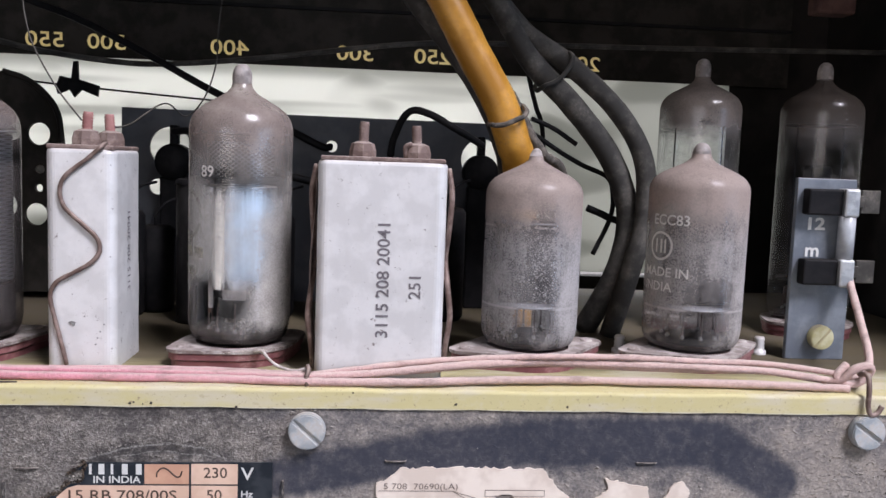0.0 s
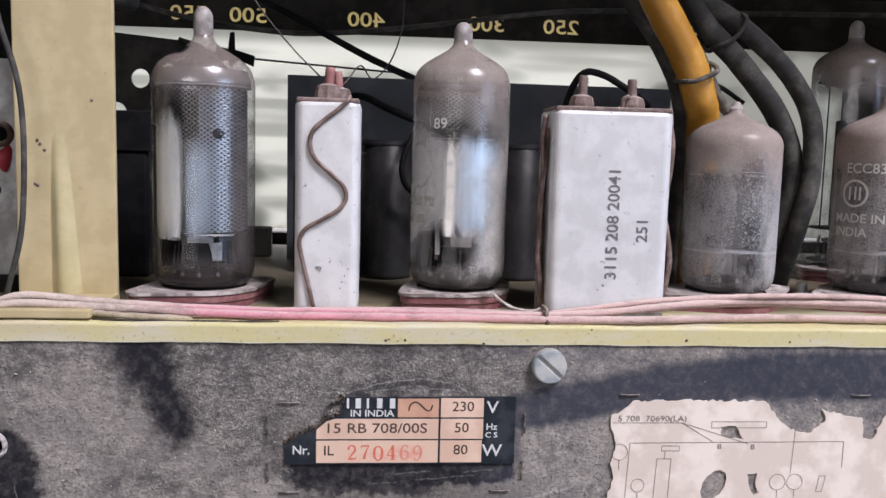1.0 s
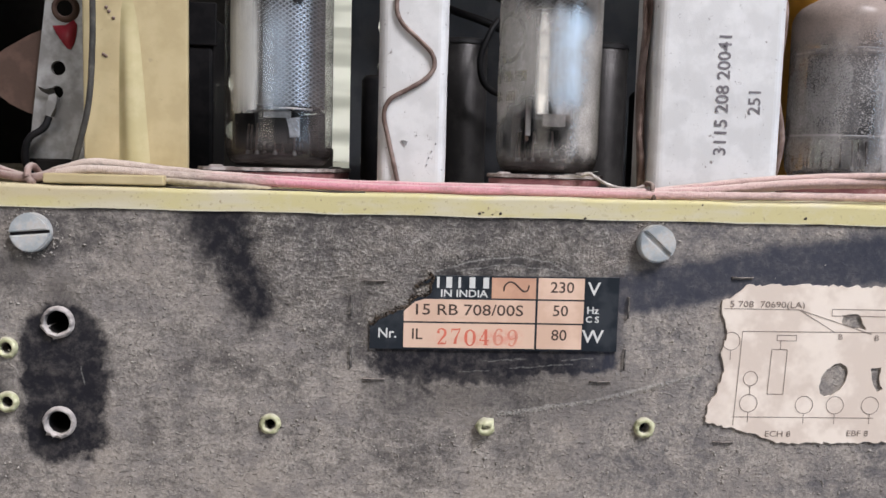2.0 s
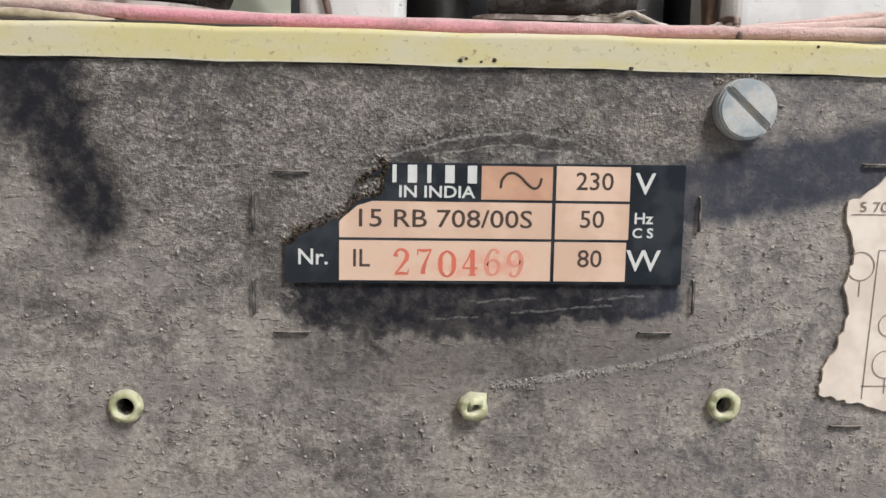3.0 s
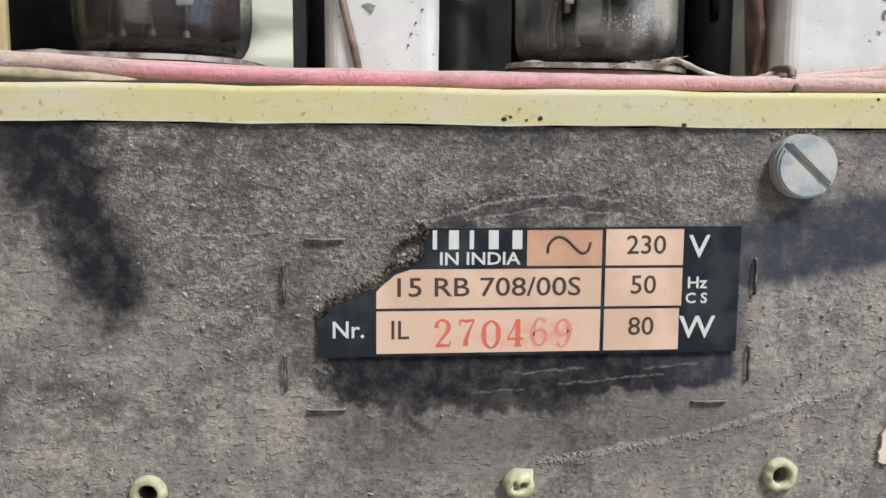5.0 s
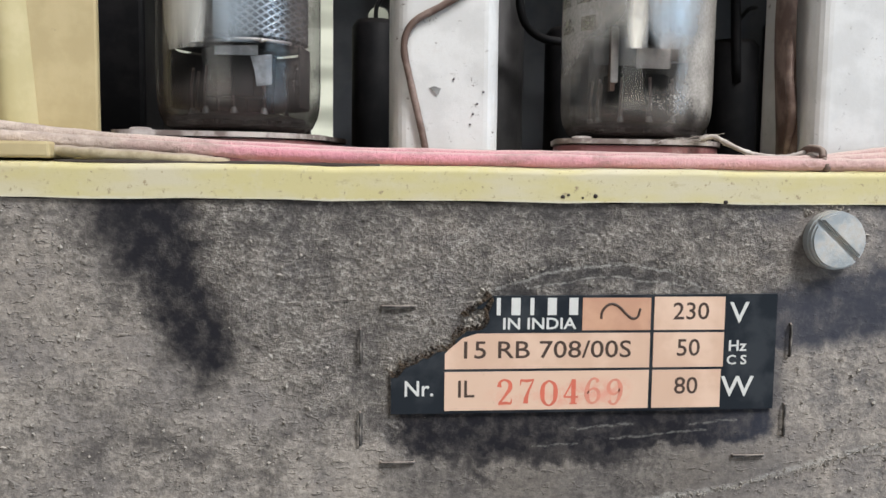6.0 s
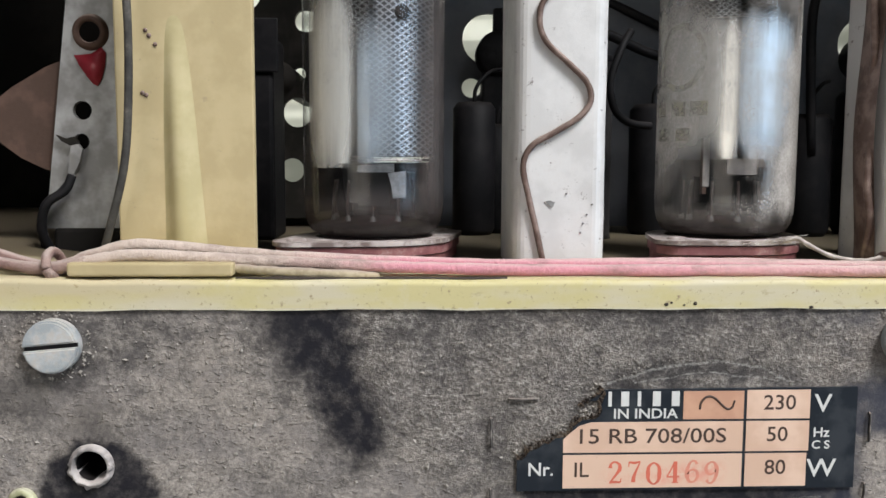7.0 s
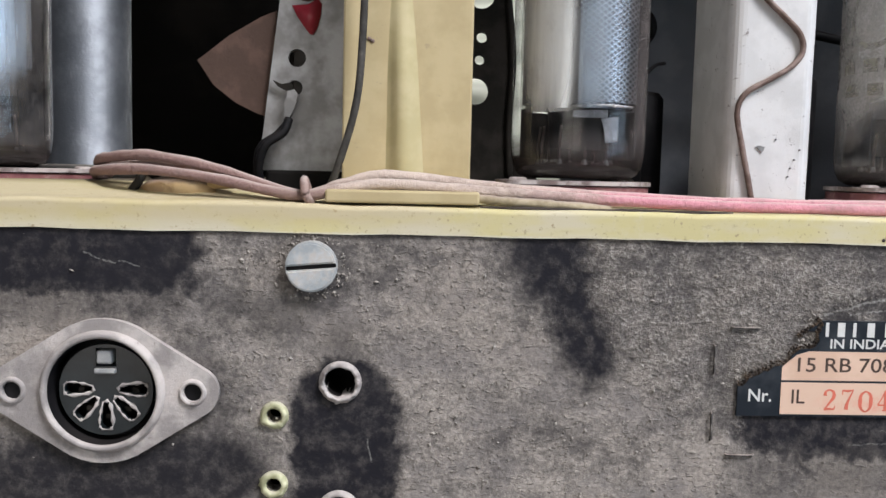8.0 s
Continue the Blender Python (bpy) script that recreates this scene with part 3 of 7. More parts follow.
CABLE = worn("grey_rubber_sleeve", (0.040, 0.038, 0.035), (0.078, 0.073, 0.066), 0.7, 0.0, 150, 1400, 0.35, (0.20, 0.178, 0.152), 0.3, 0.0003, 0.5)
CORE = worn("frayed_grey_braid", (0.06, 0.053, 0.046), (0.14, 0.12, 0.10), 0.85, 0.0, 500, 2200, 0.4, (0.20, 0.17, 0.14), 0.6, 0.0004, 0.5)
SLEEVE = worn("amber_varnished_sleeve", (0.34, 0.155, 0.018), (0.50, 0.245, 0.035), 0.4, 0.0, 110, 1300, 0.36, (0.19, 0.115, 0.06), 0.2, 0.0002, 0.5)
PLATE_GREY = worn("blue_grey_painted_plate", (0.075, 0.08, 0.092), (0.10, 0.105, 0.118), 0.6, 0.0, 90, 900, 0.12, (0.12, 0.11, 0.10))
DRUM = worn("dark_pulley_metal", (0.020, 0.018, 0.015), (0.038, 0.033, 0.028), 0.6, 0.2, 90, 900, 0.15, (0.08, 0.065, 0.055))
CASE = worn("dark_cabinet_board", (0.010, 0.009, 0.008), (0.020, 0.017, 0.015), 0.85, 0.0, 40, 500, 0.08, (0.035, 0.029, 0.025), 0.2, 0.0004, 0.15)
CASE_EDGE = worn("chipped_pale_board", (0.42, 0.40, 0.37), (0.56, 0.54, 0.50), 0.8, 0.0, 120, 1000, 0.2, (0.30, 0.26, 0.22))
PLASTER = worn("room_plaster", (0.17, 0.165, 0.155), (0.20, 0.195, 0.18), 0.9, 0.0, 3, 60, 0.05, (0.40, 0.38, 0.35), 0.1, 0.002, 0.0)
# unseen surface, kept dark to cut the light it bounces into the glass
LEDGE = worn("unseen_dark_ledge", (0.065, 0.06, 0.056), (0.085, 0.08, 0.074), 0.9, 0.0, 8, 300, 0.05, (0.12, 0.11, 0.10), 0.1, 0.001, 0.0)
RED = flat("red_sealing_wax", (0.26, 0.015, 0.028), 0.4)
RED_SLUG = worn("brick_red_core", (0.24, 0.10, 0.092), (0.33, 0.155, 0.14), 0.7, 0.0, 300, 2000, 0.3)
BROWN_BASE = worn("dusty_brown_bakelite", (0.14, 0.095, 0.082), (0.23, 0.17, 0.148), 0.75, 0.0, 420, 2000, 0.35, (0.34, 0.275, 0.245))
FIBRE = worn("pinkish_brown_fibre", (0.060, 0.034, 0.024), (0.088, 0.050, 0.037), 0.75, 0.0, 150, 1200, 0.1)
PIN = worn("reddish_lead_wire", (0.060, 0.040, 0.036), (0.13, 0.10, 0.095), 0.5, 0.4, 500, 2500, 0.1)
MICA = flat("mica_disc", (0.30, 0.29, 0.30), 0.25)
DARK_METAL = flat("blackened_electrode", (0.010, 0.010, 0.011), 0.75, 0.0, vary=0.25, scale=300)
DARK_METAL.node_tree.nodes["Principled BSDF"].inputs["Specular IOR Level"].default_value = 0.12
FLANGE = worn("dusty_grey_flange", (0.29, 0.265, 0.255), (0.52, 0.475, 0.45), 0.6, 0.15, 160, 1600, 0.4, (0.48, 0.43, 0.40), 0.4, 0.0004, 0.6, specks=0.6)
BRIGHT_METAL = worn("bright_electrode", (0.58, 0.58, 0.60), (0.68, 0.68, 0.71), 0.13, 0.95, 200, 1500, 0.02)
BRACKET_METAL = worn("dull_tube_metal", (0.20, 0.21, 0.23), (0.34, 0.35, 0.38), 0.45, 0.5, 300, 2000, 0.1)
# reflections in the clear and hazy bulbs, painted as soft bright sheets
GLEAM_A = gleam_material("silvery_gleam", (0.93, 0.91, 0.87), -0.0060, 0.0290, 0.0024, 0.0105, 0.9, 0.88)
GLEAM_E = gleam_material("pale_blue_gleam", (0.62, 0.72, 0.82), 0.0004, 0.0265, 0.0024, 0.0085, 0.9, 0.30)
GLEAM_D = gleam_material("bright_silver_gleam", (0.95, 0.95, 0.93), -0.0040, 0.0275, 0.0008, 0.0110, 0.6, 1.0)
GLEAM_B = gleam_material("bluish_silver_gleam", (0.64, 0.76, 0.88), 0.0030, 0.0290, 0.0042, 0.0082, 0.8, 0.95)
GLEAM_L = gleam_material("lavender_silver_gleam", (0.74, 0.74, 0.78), 0.0002, 0.0275, 0.0026, 0.0085, 0.7, 0.85)
GLEAM_S = gleam_material("warm_white_gleam", (0.97, 0.92, 0.84), -0.0028, 0.0275, 0.0010, 0.0092, 0.5, 1.0)
GLEAM_C = gleam_material("warm_silver_gleam", (0.80, 0.78, 0.74), -0.0070, 0.0290, 0.0030, 0.0080, 0.75, 0.62)
GETTER = worn("silvery_getter_film", (0.50, 0.47, 0.46), (0.64, 0.61, 0.60), 0.22, 0.8, 120, 900, 0.05)
PAPER = worn("yellowed_paper", (0.62, 0.525, 0.45), (0.75, 0.66, 0.575), 0.85, 0.0, 110, 1300, 0.14, (0.48, 0.38, 0.30), 0.12, 0.0002, 0.0)
INK = flat("pale_grey_ink", (0.20, 0.16, 0.14), 0.8)
LABEL_BLACK = worn("black_printed_foil", (0.017, 0.021, 0.027), (0.036, 0.041, 0.048), 0.35, 0.0, 200, 1800, 0.10, (0.16, 0.14, 0.13), 0.1, 0.0001, 0.0)
LABEL_ORANGE = worn("faded_orange_print", (0.61, 0.415, 0.31), (0.70, 0.50, 0.385), 0.45, 0.0, 120, 1700, 0.18, (0.50, 0.36, 0.27), 0.08, 0.0001, 0.0)


def stamped_material():
    """Faded orange print with the red of the stamped number smeared round it."""
    m, N, L, p = material("stamped_orange_print")
    v = mapped(N, L)
    s = N.new("ShaderNodeSeparateXYZ")
    L.new(v, s.inputs[0])
    tone = blend(N, L, noise_of(N, L, v, 120.0), (0.62, 0.42, 0.315), (0.71, 0.51, 0.39))
    tone = blend(N, L, steps(N, L, noise_of(N, L, v, 1700.0, 4.0, 0.7), 0.62, 0.76), tone, (0.50, 0.36, 0.27))
    smear = calc(N, L, "MAXIMUM", capsule(N, L, s.outputs["X"], s.outputs["Z"], (-0.0302, -0.0212), (-0.0236, -0.0208), 0.0011, 0.0011), calc(N, L, "MULTIPLY", capsule(N, L, s.outputs["X"], s.outputs["Z"], (-0.0370, -0.0216), (-0.0310, -0.0214), 0.0010, 0.0012), 0.5))
    smear = calc(N, L, "MULTIPLY", smear, calc(N, L, "MULTIPLY", steps(N, L, noise_of(N, L, v, 700.0, 4.0, 0.65), 0.36, 0.62), 0.55))
    L.new(blend(N, L, smear, tone, (0.66, 0.20, 0.15)), p.inputs["Base Color"])
    p.inputs["Roughness"].default_value = 0.45
    return m


LABEL_STAMPED = stamped_material()
LABEL_TAN = worn("tan_print", (0.50, 0.28, 0.19), (0.58, 0.34, 0.23), 0.45, 0.0, 150, 1700, 0.08, (0.42, 0.30, 0.24), 0.08, 0.0001, 0.0)
TORN_EDGE = worn("crusted_paper_edge", (0.022, 0.017, 0.015), (0.11, 0.08, 0.058), 0.95, 0.0, 1100, 2600, 0.25, (0.30, 0.25, 0.20), 0.3, 0.0003, 0.0)
WHITE_INK = flat("white_ink", (0.60, 0.60, 0.58), 0.6)
STAPLE_WIRE = worn("dusty_staple_wire", (0.06, 0.055, 0.052), (0.20, 0.18, 0.165), 0.7, 0.2, 700, 2500, 0.3)
DARK_INK = flat("brown_black_ink", (0.055, 0.032, 0.024), 0.6)
FADED_INK = flat("faded_red_stamp_ink", (0.62, 0.24, 0.17), 0.6, vary=0.25, scale=700)
RED_INK = flat("red_stamp_ink", (0.60, 0.14, 0.09), 0.6, vary=0.35, scale=500)
STAMP = flat("grey_stamp_ink", (0.14, 0.125, 0.135), 0.7, vary=0.7, scale=1500)


def faint_print():
    """Olive-beige print, worn thin in patches."""
    m, N, L, p = material("faint_olive_print")
    p.inputs["Base Color"].default_value, p.inputs["Roughness"].default_value = (0.36, 0.34, 0.28, 1), 0.7
    v = mapped(N, L)
    L.new(calc(N, L, "MULTIPLY", steps(N, L, noise_of(N, L, v, 420.0, 4.0, 0.7), 0.34, 0.66), 0.62), p.inputs["Alpha"])
    return m


FAINT_PRINT = faint_print()
TUBE_PRINT = flat("worn_white_valve_print", (0.52, 0.49, 0.46), 0.7, vary=0.25, scale=2500)
def gold_strip():
    """Golden translucent strip, lit by daylight from the radio's front."""
    m, N, L, p = material("golden_translucent_strip")
    col = blend(N, L, noise_of(N, L, mapped(N, L), 60.0), (0.72, 0.64, 0.40), (0.84, 0.77, 0.52))
    t, d, mix = N.new("ShaderNodeBsdfTranslucent"), N.new("ShaderNodeBsdfDiffuse"), N.new("ShaderNodeMixShader")
    L.new(col, t.inputs["Color"]), L.new(col, d.inputs["Color"])
    mix.inputs[0].default_value = 0.5
    L.new(t.outputs[0], mix.inputs[1]), L.new(d.outputs[0], mix.inputs[2])
    L.new(mix.outputs[0], N["Material Output"].inputs["Surface"])
    N.remove(p)
    return m


GOLD = gold_strip()
GLUE = worn("brown_glue", (0.24, 0.15, 0.07), (0.42, 0.29, 0.14), 0.5, 0.0, 300, 1500, 0.2)


# ---- building helpers ----
def part(name, bm, mat, parent, label=""):
    """Links a bmesh as one mesh object under a thing or a part."""
    me = bpy.data.meshes.new(name)
    bm.normal_update()
    bm.to_mesh(me)
    bm.free()
    me.materials.append(mat)
    ob = new(name, me)
    ob.parent = parent
    if label:
        tagged(ob, label)
    return ob


def thing(name, label, category, group="", kind="", at=(0, 0, 0)):
    ob = new(name)
    ob.empty_display_size = 0.005
    ob.location = at
    return tagged(ob, label, category, group, kind)


def smooth(bm, on=True):
    for f in bm.faces:
        f.smooth = on
    return bm


def box(x0, x1, y0, y1, z0, z1, bevel=0.0, segments=2):
    bm = bmesh.new()
    bmesh.ops.create_cube(bm, size=1.0)
    bmesh.ops.scale(bm, vec=(x1 - x0, y1 - y0, z1 - z0), verts=bm.verts)
    bmesh.ops.translate(bm, vec=((x0 + x1) / 2, (y0 + y1) / 2, (z0 + z1) / 2), verts=bm.verts)
    if bevel:
        bmesh.ops.bevel(bm, geom=bm.edges[:], offset=bevel, segments=segments, profile=0.5, affect="EDGES")
    return bm


def lathe(profile, sides=48, axis="z", at=(0, 0, 0)):
    """Turns (radius, height) pairs round an axis; radius 0 closes an end."""
    bm = bmesh.new()
    rings = []
    for r, h in profile:
        if r <= 1e-7:
            rings.append([bm.verts.new((0, 0, h))])
        else:
            rings.append([bm.verts.new((r * math.cos(2 * math.pi * k / sides), r * math.sin(2 * math.pi * k / sides), h)) for k in range(sides)])
    for a, b in zip(rings, rings[1:]):
        for k in range(sides):
            j = (k + 1) % sides
            corners = [a[k % len(a)], a[j % len(a)], b[j % len(b)], b[k % len(b)]]
            face = [c for n, c in enumerate(corners) if c not in corners[:n]]
            if len(face) > 2:
                bm.faces.new(face)
    if axis == "y":
        bmesh.ops.rotate(bm, cent=(0, 0, 0), matrix=Matrix.Rotation(radians(90), 3, "X"), verts=bm.verts)
    if axis == "x":
        bmesh.ops.rotate(bm, cent=(0, 0, 0), matrix=Matrix.Rotation(radians(90), 3, "Y"), verts=bm.verts)
    bmesh.ops.translate(bm, vec=at, verts=bm.verts)
    bmesh.ops.recalc_face_normals(bm, faces=bm.faces)
    return smooth(bm)


def glide(points, per=8):
    """A smooth line through points."""
    pts = [Vector(p) for p in points]
    pts = [2 * pts[0] - pts[1], *pts, 2 * pts[-1] - pts[-2]]
    out = []
    for a, b, c, d in zip(pts, pts[1:], pts[2:], pts[3:]):
        for k in range(per):
            t = k / per
            out.append(0.5 * (2 * b + (c - a) * t + (2 * a - 5 * b + 4 * c - d) * t * t + (3 * b - a - 3 * c + d) * t ** 3))
    return [*out, pts[-2]]


def cord(points, radius, sides=10, per=8, rough=0.0, seed=1, closed=False):
    """A round cord along a smooth line, a little uneven."""
    line = glide(points, per)
    rnd = random.Random(seed)
    bm = bmesh.new()
    rings, normal = [], None
    for n, p in enumerate(line):
        ahead = (line[min(n + 1, len(line) - 1)] - line[max(n - 1, 0)]).normalized()
        if normal is None:
            normal = ahead.orthogonal().normalized()
        normal = (normal - ahead * normal.dot(ahead)).normalized()
        side = ahead.cross(normal)
        r = radius * (1 + rough * (rnd.random() - 0.5))
        rings.append([bm.verts.new(p + r * (math.cos(2 * math.pi * k / sides) * normal + math.sin(2 * math.pi * k / sides) * side)) for k in range(sides)])
    for a, b in zip(rings, rings[1:]):
        for k in range(sides):
            bm.faces.new((a[k], a[(k + 1) % sides], b[(k + 1) % sides], b[k]))
    bm.faces.new(rings[0][::-1]), bm.faces.new(rings[-1])
    bmesh.ops.recalc_face_normals(bm, faces=bm.faces)
    return smooth(bm)


def ring_of(cx, cz, r, sides=24, start=0.0):
    return [(cx + r * math.cos(start + 2 * math.pi * k / sides), cz + r * math.sin(start + 2 * math.pi * k / sides)) for k in range(sides)]


def sheet(outline, holes=(), y0=0.0, y1=0.001, plane="xz"):
    """A flat piece with an outline and holes, upright (x, z) between two depths y, or lying (x, y) between two heights."""
    bm = bmesh.new()
    for loop in (outline, *holes):
        vs = [bm.verts.new((u, y0, v) if plane == "xz" else (u, v, y0)) for u, v in loop]
        for a, b in zip(vs, vs[1:] + vs[:1]):
            bm.edges.new((a, b))
    bmesh.ops.triangle_fill(bm, use_beauty=True, use_dissolve=False, edges=bm.edges[:])
    made = bmesh.ops.extrude_face_region(bm, geom=bm.faces[:])
    shift = (0, y1 - y0, 0) if plane == "xz" else (0, 0, y1 - y0)
    bmesh.ops.translate(bm, vec=shift, verts=[v for v in made["geom"] if isinstance(v, bmesh.types.BMVert)])
    bmesh.ops.recalc_face_normals(bm, faces=bm.faces)
    return bm


def torn(points, amount, seed, step=0.0006):
    """An outline with ragged stretches between the points given."""
    rnd = random.Random(seed)
    out = []
    for (x0, z0), (x1, z1) in zip(points, points[1:] + points[:1]):
        n = max(1, int(math.hypot(x1 - x0, z1 - z0) / step))
        for k in range(n):
            t = k / n
            a = amount if k else 0
            out.append((x0 + (x1 - x0) * t + a * (rnd.random() - 0.5), z0 + (z1 - z0) * t + a * (rnd.random() - 0.5)))
    return out


def writing(text, size, x, z, y, angle=0.0, mirror=False, wide=1.0, bold=0.0, bend=None):
    """Letters standing in the plane y, centred at (x, z)."""
    data = bpy.data.curves.new("letters", "FONT")
    data.body, data.size, data.align_x, data.align_y, data.offset, data.resolution_u = text, size, "CENTER", "CENTER", bold, 3
    ob = new("letters", data)
    bpy.context.view_layer.update()
    me = bpy.data.meshes.new_from_object(ob.evaluated_get(bpy.context.evaluated_depsgraph_get()))
    bpy.data.objects.remove(ob)
    bpy.data.curves.remove(data)
    bm = bmesh.new()
    bm.from_mesh(me)
    bpy.data.meshes.remove(me)
    for v in bm.verts:
        u, w = v.co.x * wide * (-1 if mirror else 1), v.co.y
        c, s = math.cos(radians(angle)), math.sin(radians(angle))
        v.co = (x + u * c - w * s, y, z + u * s + w * c)
    if bend:
        cx, cy, r = bend
        for v in bm.verts:
            a = (v.co.x - cx) / r
            v.co.x, v.co.y = cx + r * math.sin(a), cy - r * math.cos(a)
    return bm


def join(*bms):
    """Several shapes as one mesh."""
    out = bmesh.new()
    for bm in bms:
        me = bpy.data.meshes.new("tmp")
        bm.to_mesh(me)
        bm.free()
        out.from_mesh(me)
        bpy.data.meshes.remove(me)
    return out


def plain(name, bm, mat, label, category, kind="structure"):
    return tagged(part(name, bm, mat, None), label, category, "", kind)



# ---- the room and the radio's case ----
def wall_with_window(name, fixed, axis, low, high, z0, z1, w0, w1, wz0, wz1, thick=0.1):
    """A wall across x or y at a fixed place, with one opening through it."""
    def slab(a, b, c, d):
        return box(a, b, fixed, fixed + thick, c, d) if axis == "x" else box(fixed, fixed + thick, a, b, c, d)
    return plain(name, join(slab(low, w0, z0, z1), slab(w1, high, z0, z1), slab(w0, w1, z0, wz0), slab(w0, w1, wz1, z1)), PLASTER, "plain greyish plaster wall with a window opening", "wall")


FLOOR = -0.0700
LOW = -0.80
plain("floor", join(box(-1.6, 1.6, -0.26, 1.35, LOW, FLOOR), box(-1.6, 1.6, -1.75, -0.26, LOW - 0.05, LOW)), LEDGE, "plain dark ledge and floor under the radio", "floor")
plain("ceiling", join(box(-1.6, 0.36, -1.75, 1.35, 1.4, 1.45), box(1.08, 1.6, -1.75, 1.35, 1.4, 1.45), box(0.36, 1.08, -1.75, -1.26, 1.4, 1.45), box(0.36, 1.08, -0.50, 1.35, 1.4, 1.45)), PLASTER, "plain grey plaster ceiling with a roof window opening", "ceiling")
wall_with_window("wall_south", -1.66, "x", -1.6, 1.6, LOW, 1.4, -1.30, -0.20, -0.42, 0.46)
wall_with_window("wall_north", 1.16, "x", -1.6, 1.6, FLOOR, 1.4, -0.85, 0.85, -0.05, 0.7)
wall_with_window("wall_east", 1.45, "y", -1.56, 1.16, LOW, 1.4, -1.40, -0.30, -0.42, 0.46)
plain("wall_west", box(-1.6, -1.5, -1.56, 1.16, LOW, 1.4), PLASTER, "plain greyish plaster wall", "wall")

CASE_L, CASE_R, DECK = -0.195, 0.165, 0.0040
case = thing("radio_cabinet", "dark brown wooden radio cabinet, open at the back, dusty inside", "cabinet")
part("side_panel", box(CASE_L - 0.012, CASE_L, 0.0035, 0.15, FLOOR + 0.0145, 0.1250), CASE, case)
part("side_panel", box(CASE_R, CASE_R + 0.012, 0.0035, 0.15, FLOOR + 0.0145, 0.1250), CASE, case)
part("top_panel", box(CASE_L - 0.012, CASE_R + 0.012, 0.0035, 0.15, 0.1255, 0.137), CASE, case)
part("bottom_panel", join(box(CASE_L - 0.012, CASE_R + 0.012, -0.012, 0.15, FLOOR, FLOOR + 0.0140, 0.0006)), CASE_EDGE, case, "chipped pale bottom board")
DIAL = 0.1335
part("front_panel", sheet([(CASE_L, FLOOR + 0.0145), (CASE_R, FLOOR + 0.0145), (CASE_R, 0.1250), (CASE_L, 0.1250)], [[(-0.122, 0.007), (0.1315, 0.007), (0.1315, 0.0835), (-0.122, 0.0835)]], DIAL + 0.004, DIAL + 0.010), CASE, case)

dial = thing("tuning_dial", "black tuning dial with gold wave numbers, seen mirrored from behind", "dial")


def letter_loops(bm):
    """The outlines of flat letters, as lists of (x, z)."""
    edges = [e for e in bm.edges if len(e.link_faces) == 1]
    nxt = {}
    for e in edges:
        for a, b in ((e.verts[0], e.verts[1]), (e.verts[1], e.verts[0])):
            nxt.setdefault(a, []).append(b)
    loops, seen = [], set()
    for start in nxt:
        if start in seen:
            continue
        loop, last, here = [], None, start
        while here not in seen:
            seen.add(here)
            loop.append((here.co.x, here.co.z))
            ways = [v for v in nxt[here] if v is not last and v not in seen]
            last, here = here, (ways[0] if ways else start)
        if len(loop) > 2:
            loops.append(loop)
    bm.free()
    return loops


NUMBERS = (("550", -0.0935), ("500", -0.0745), ("400", -0.0362), ("300", 0.0040), ("250", 0.0292), ("200", 0.0790))
clear = [loop for text, x in NUMBERS for loop in letter_loops(writing(text, 0.0066, x, 0.0783, 0.0, mirror=True, wide=1.25, bold=0.00010))]
part("dial_plate", sheet([(-0.140, 0.0736), (0.150, 0.0736), (0.150, 0.1070), (-0.140, 0.1070)], clear, DIAL, DIAL + 0.0004), DRUM, dial, "black dial paint with clear numerals")
part("number_strip", box(-0.1180, 0.0970, DIAL + 0.0007, DIAL + 0.0012, 0.0739, 0.0826), GOLD, dial, "golden strip that shines through the numerals")
part("dial_edge", box(-0.140, 0.150, DIAL - 0.0012, DIAL, 0.0915, 0.0925), BLACK, dial)
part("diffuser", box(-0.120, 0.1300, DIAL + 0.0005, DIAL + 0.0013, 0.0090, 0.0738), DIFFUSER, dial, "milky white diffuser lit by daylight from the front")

# ---- chassis and back board ----
def profile_along_x(points, x0, x1, steps_x=1):
    bm = bmesh.new()
    rows = [[bm.verts.new((x0 + (x1 - x0) * k / steps_x, y, z)) for y, z in points] for k in range(steps_x + 1)]
    for a, b in zip(rows, rows[1:]):
        for k in range(len(points)):
            j = (k + 1) % len(points)
            bm.faces.new((a[k], a[j], b[j], b[k]))
    bm.faces.new(rows[0]), bm.faces.new(rows[-1][::-1])
    bmesh.ops.recalc_face_normals(bm, faces=bm.faces)
    return smooth(bm, False)


arc = [(0.0005 - 0.0007 * math.cos(a), DECK - 0.0007 + 0.0007 * math.sin(a)) for a in (radians(15 * k) for k in range(7))]
chassis = thing("radio_chassis", "yellow-passivated steel chassis deck with a folded lip, dusty", "chassis")
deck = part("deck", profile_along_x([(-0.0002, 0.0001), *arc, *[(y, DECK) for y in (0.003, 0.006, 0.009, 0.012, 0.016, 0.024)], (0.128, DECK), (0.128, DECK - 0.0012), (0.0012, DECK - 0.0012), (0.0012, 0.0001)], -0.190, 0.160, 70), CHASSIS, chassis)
rnd = random.Random(4)
DECK_RISE = 0.0020


def eased(v, a, b):
    t = max(0.0, min(1.0, (v - a) / (b - a)))
    return t * t * (3 - 2 * t)


for v in deck.data.vertices:
    if v.co.z > DECK - 0.0002:
        v.co.z += DECK_RISE * eased(-v.co.x, 0.103, 0.128) * eased(v.co.y, 0.0006, 0.0115)
    if v.co.z > DECK - 0.0009:
        v.co.z -= 0.00030 * (1.0 - eased(v.co.y, 0.0008, 0.0062)) * eased(v.co.x, -0.110, -0.095)
    if v.co.y < 0.01:
        v.co.z += 0.00008 * math.sin(v.co.x * 260) + 0.00005 * math.sin(v.co.x * 710)
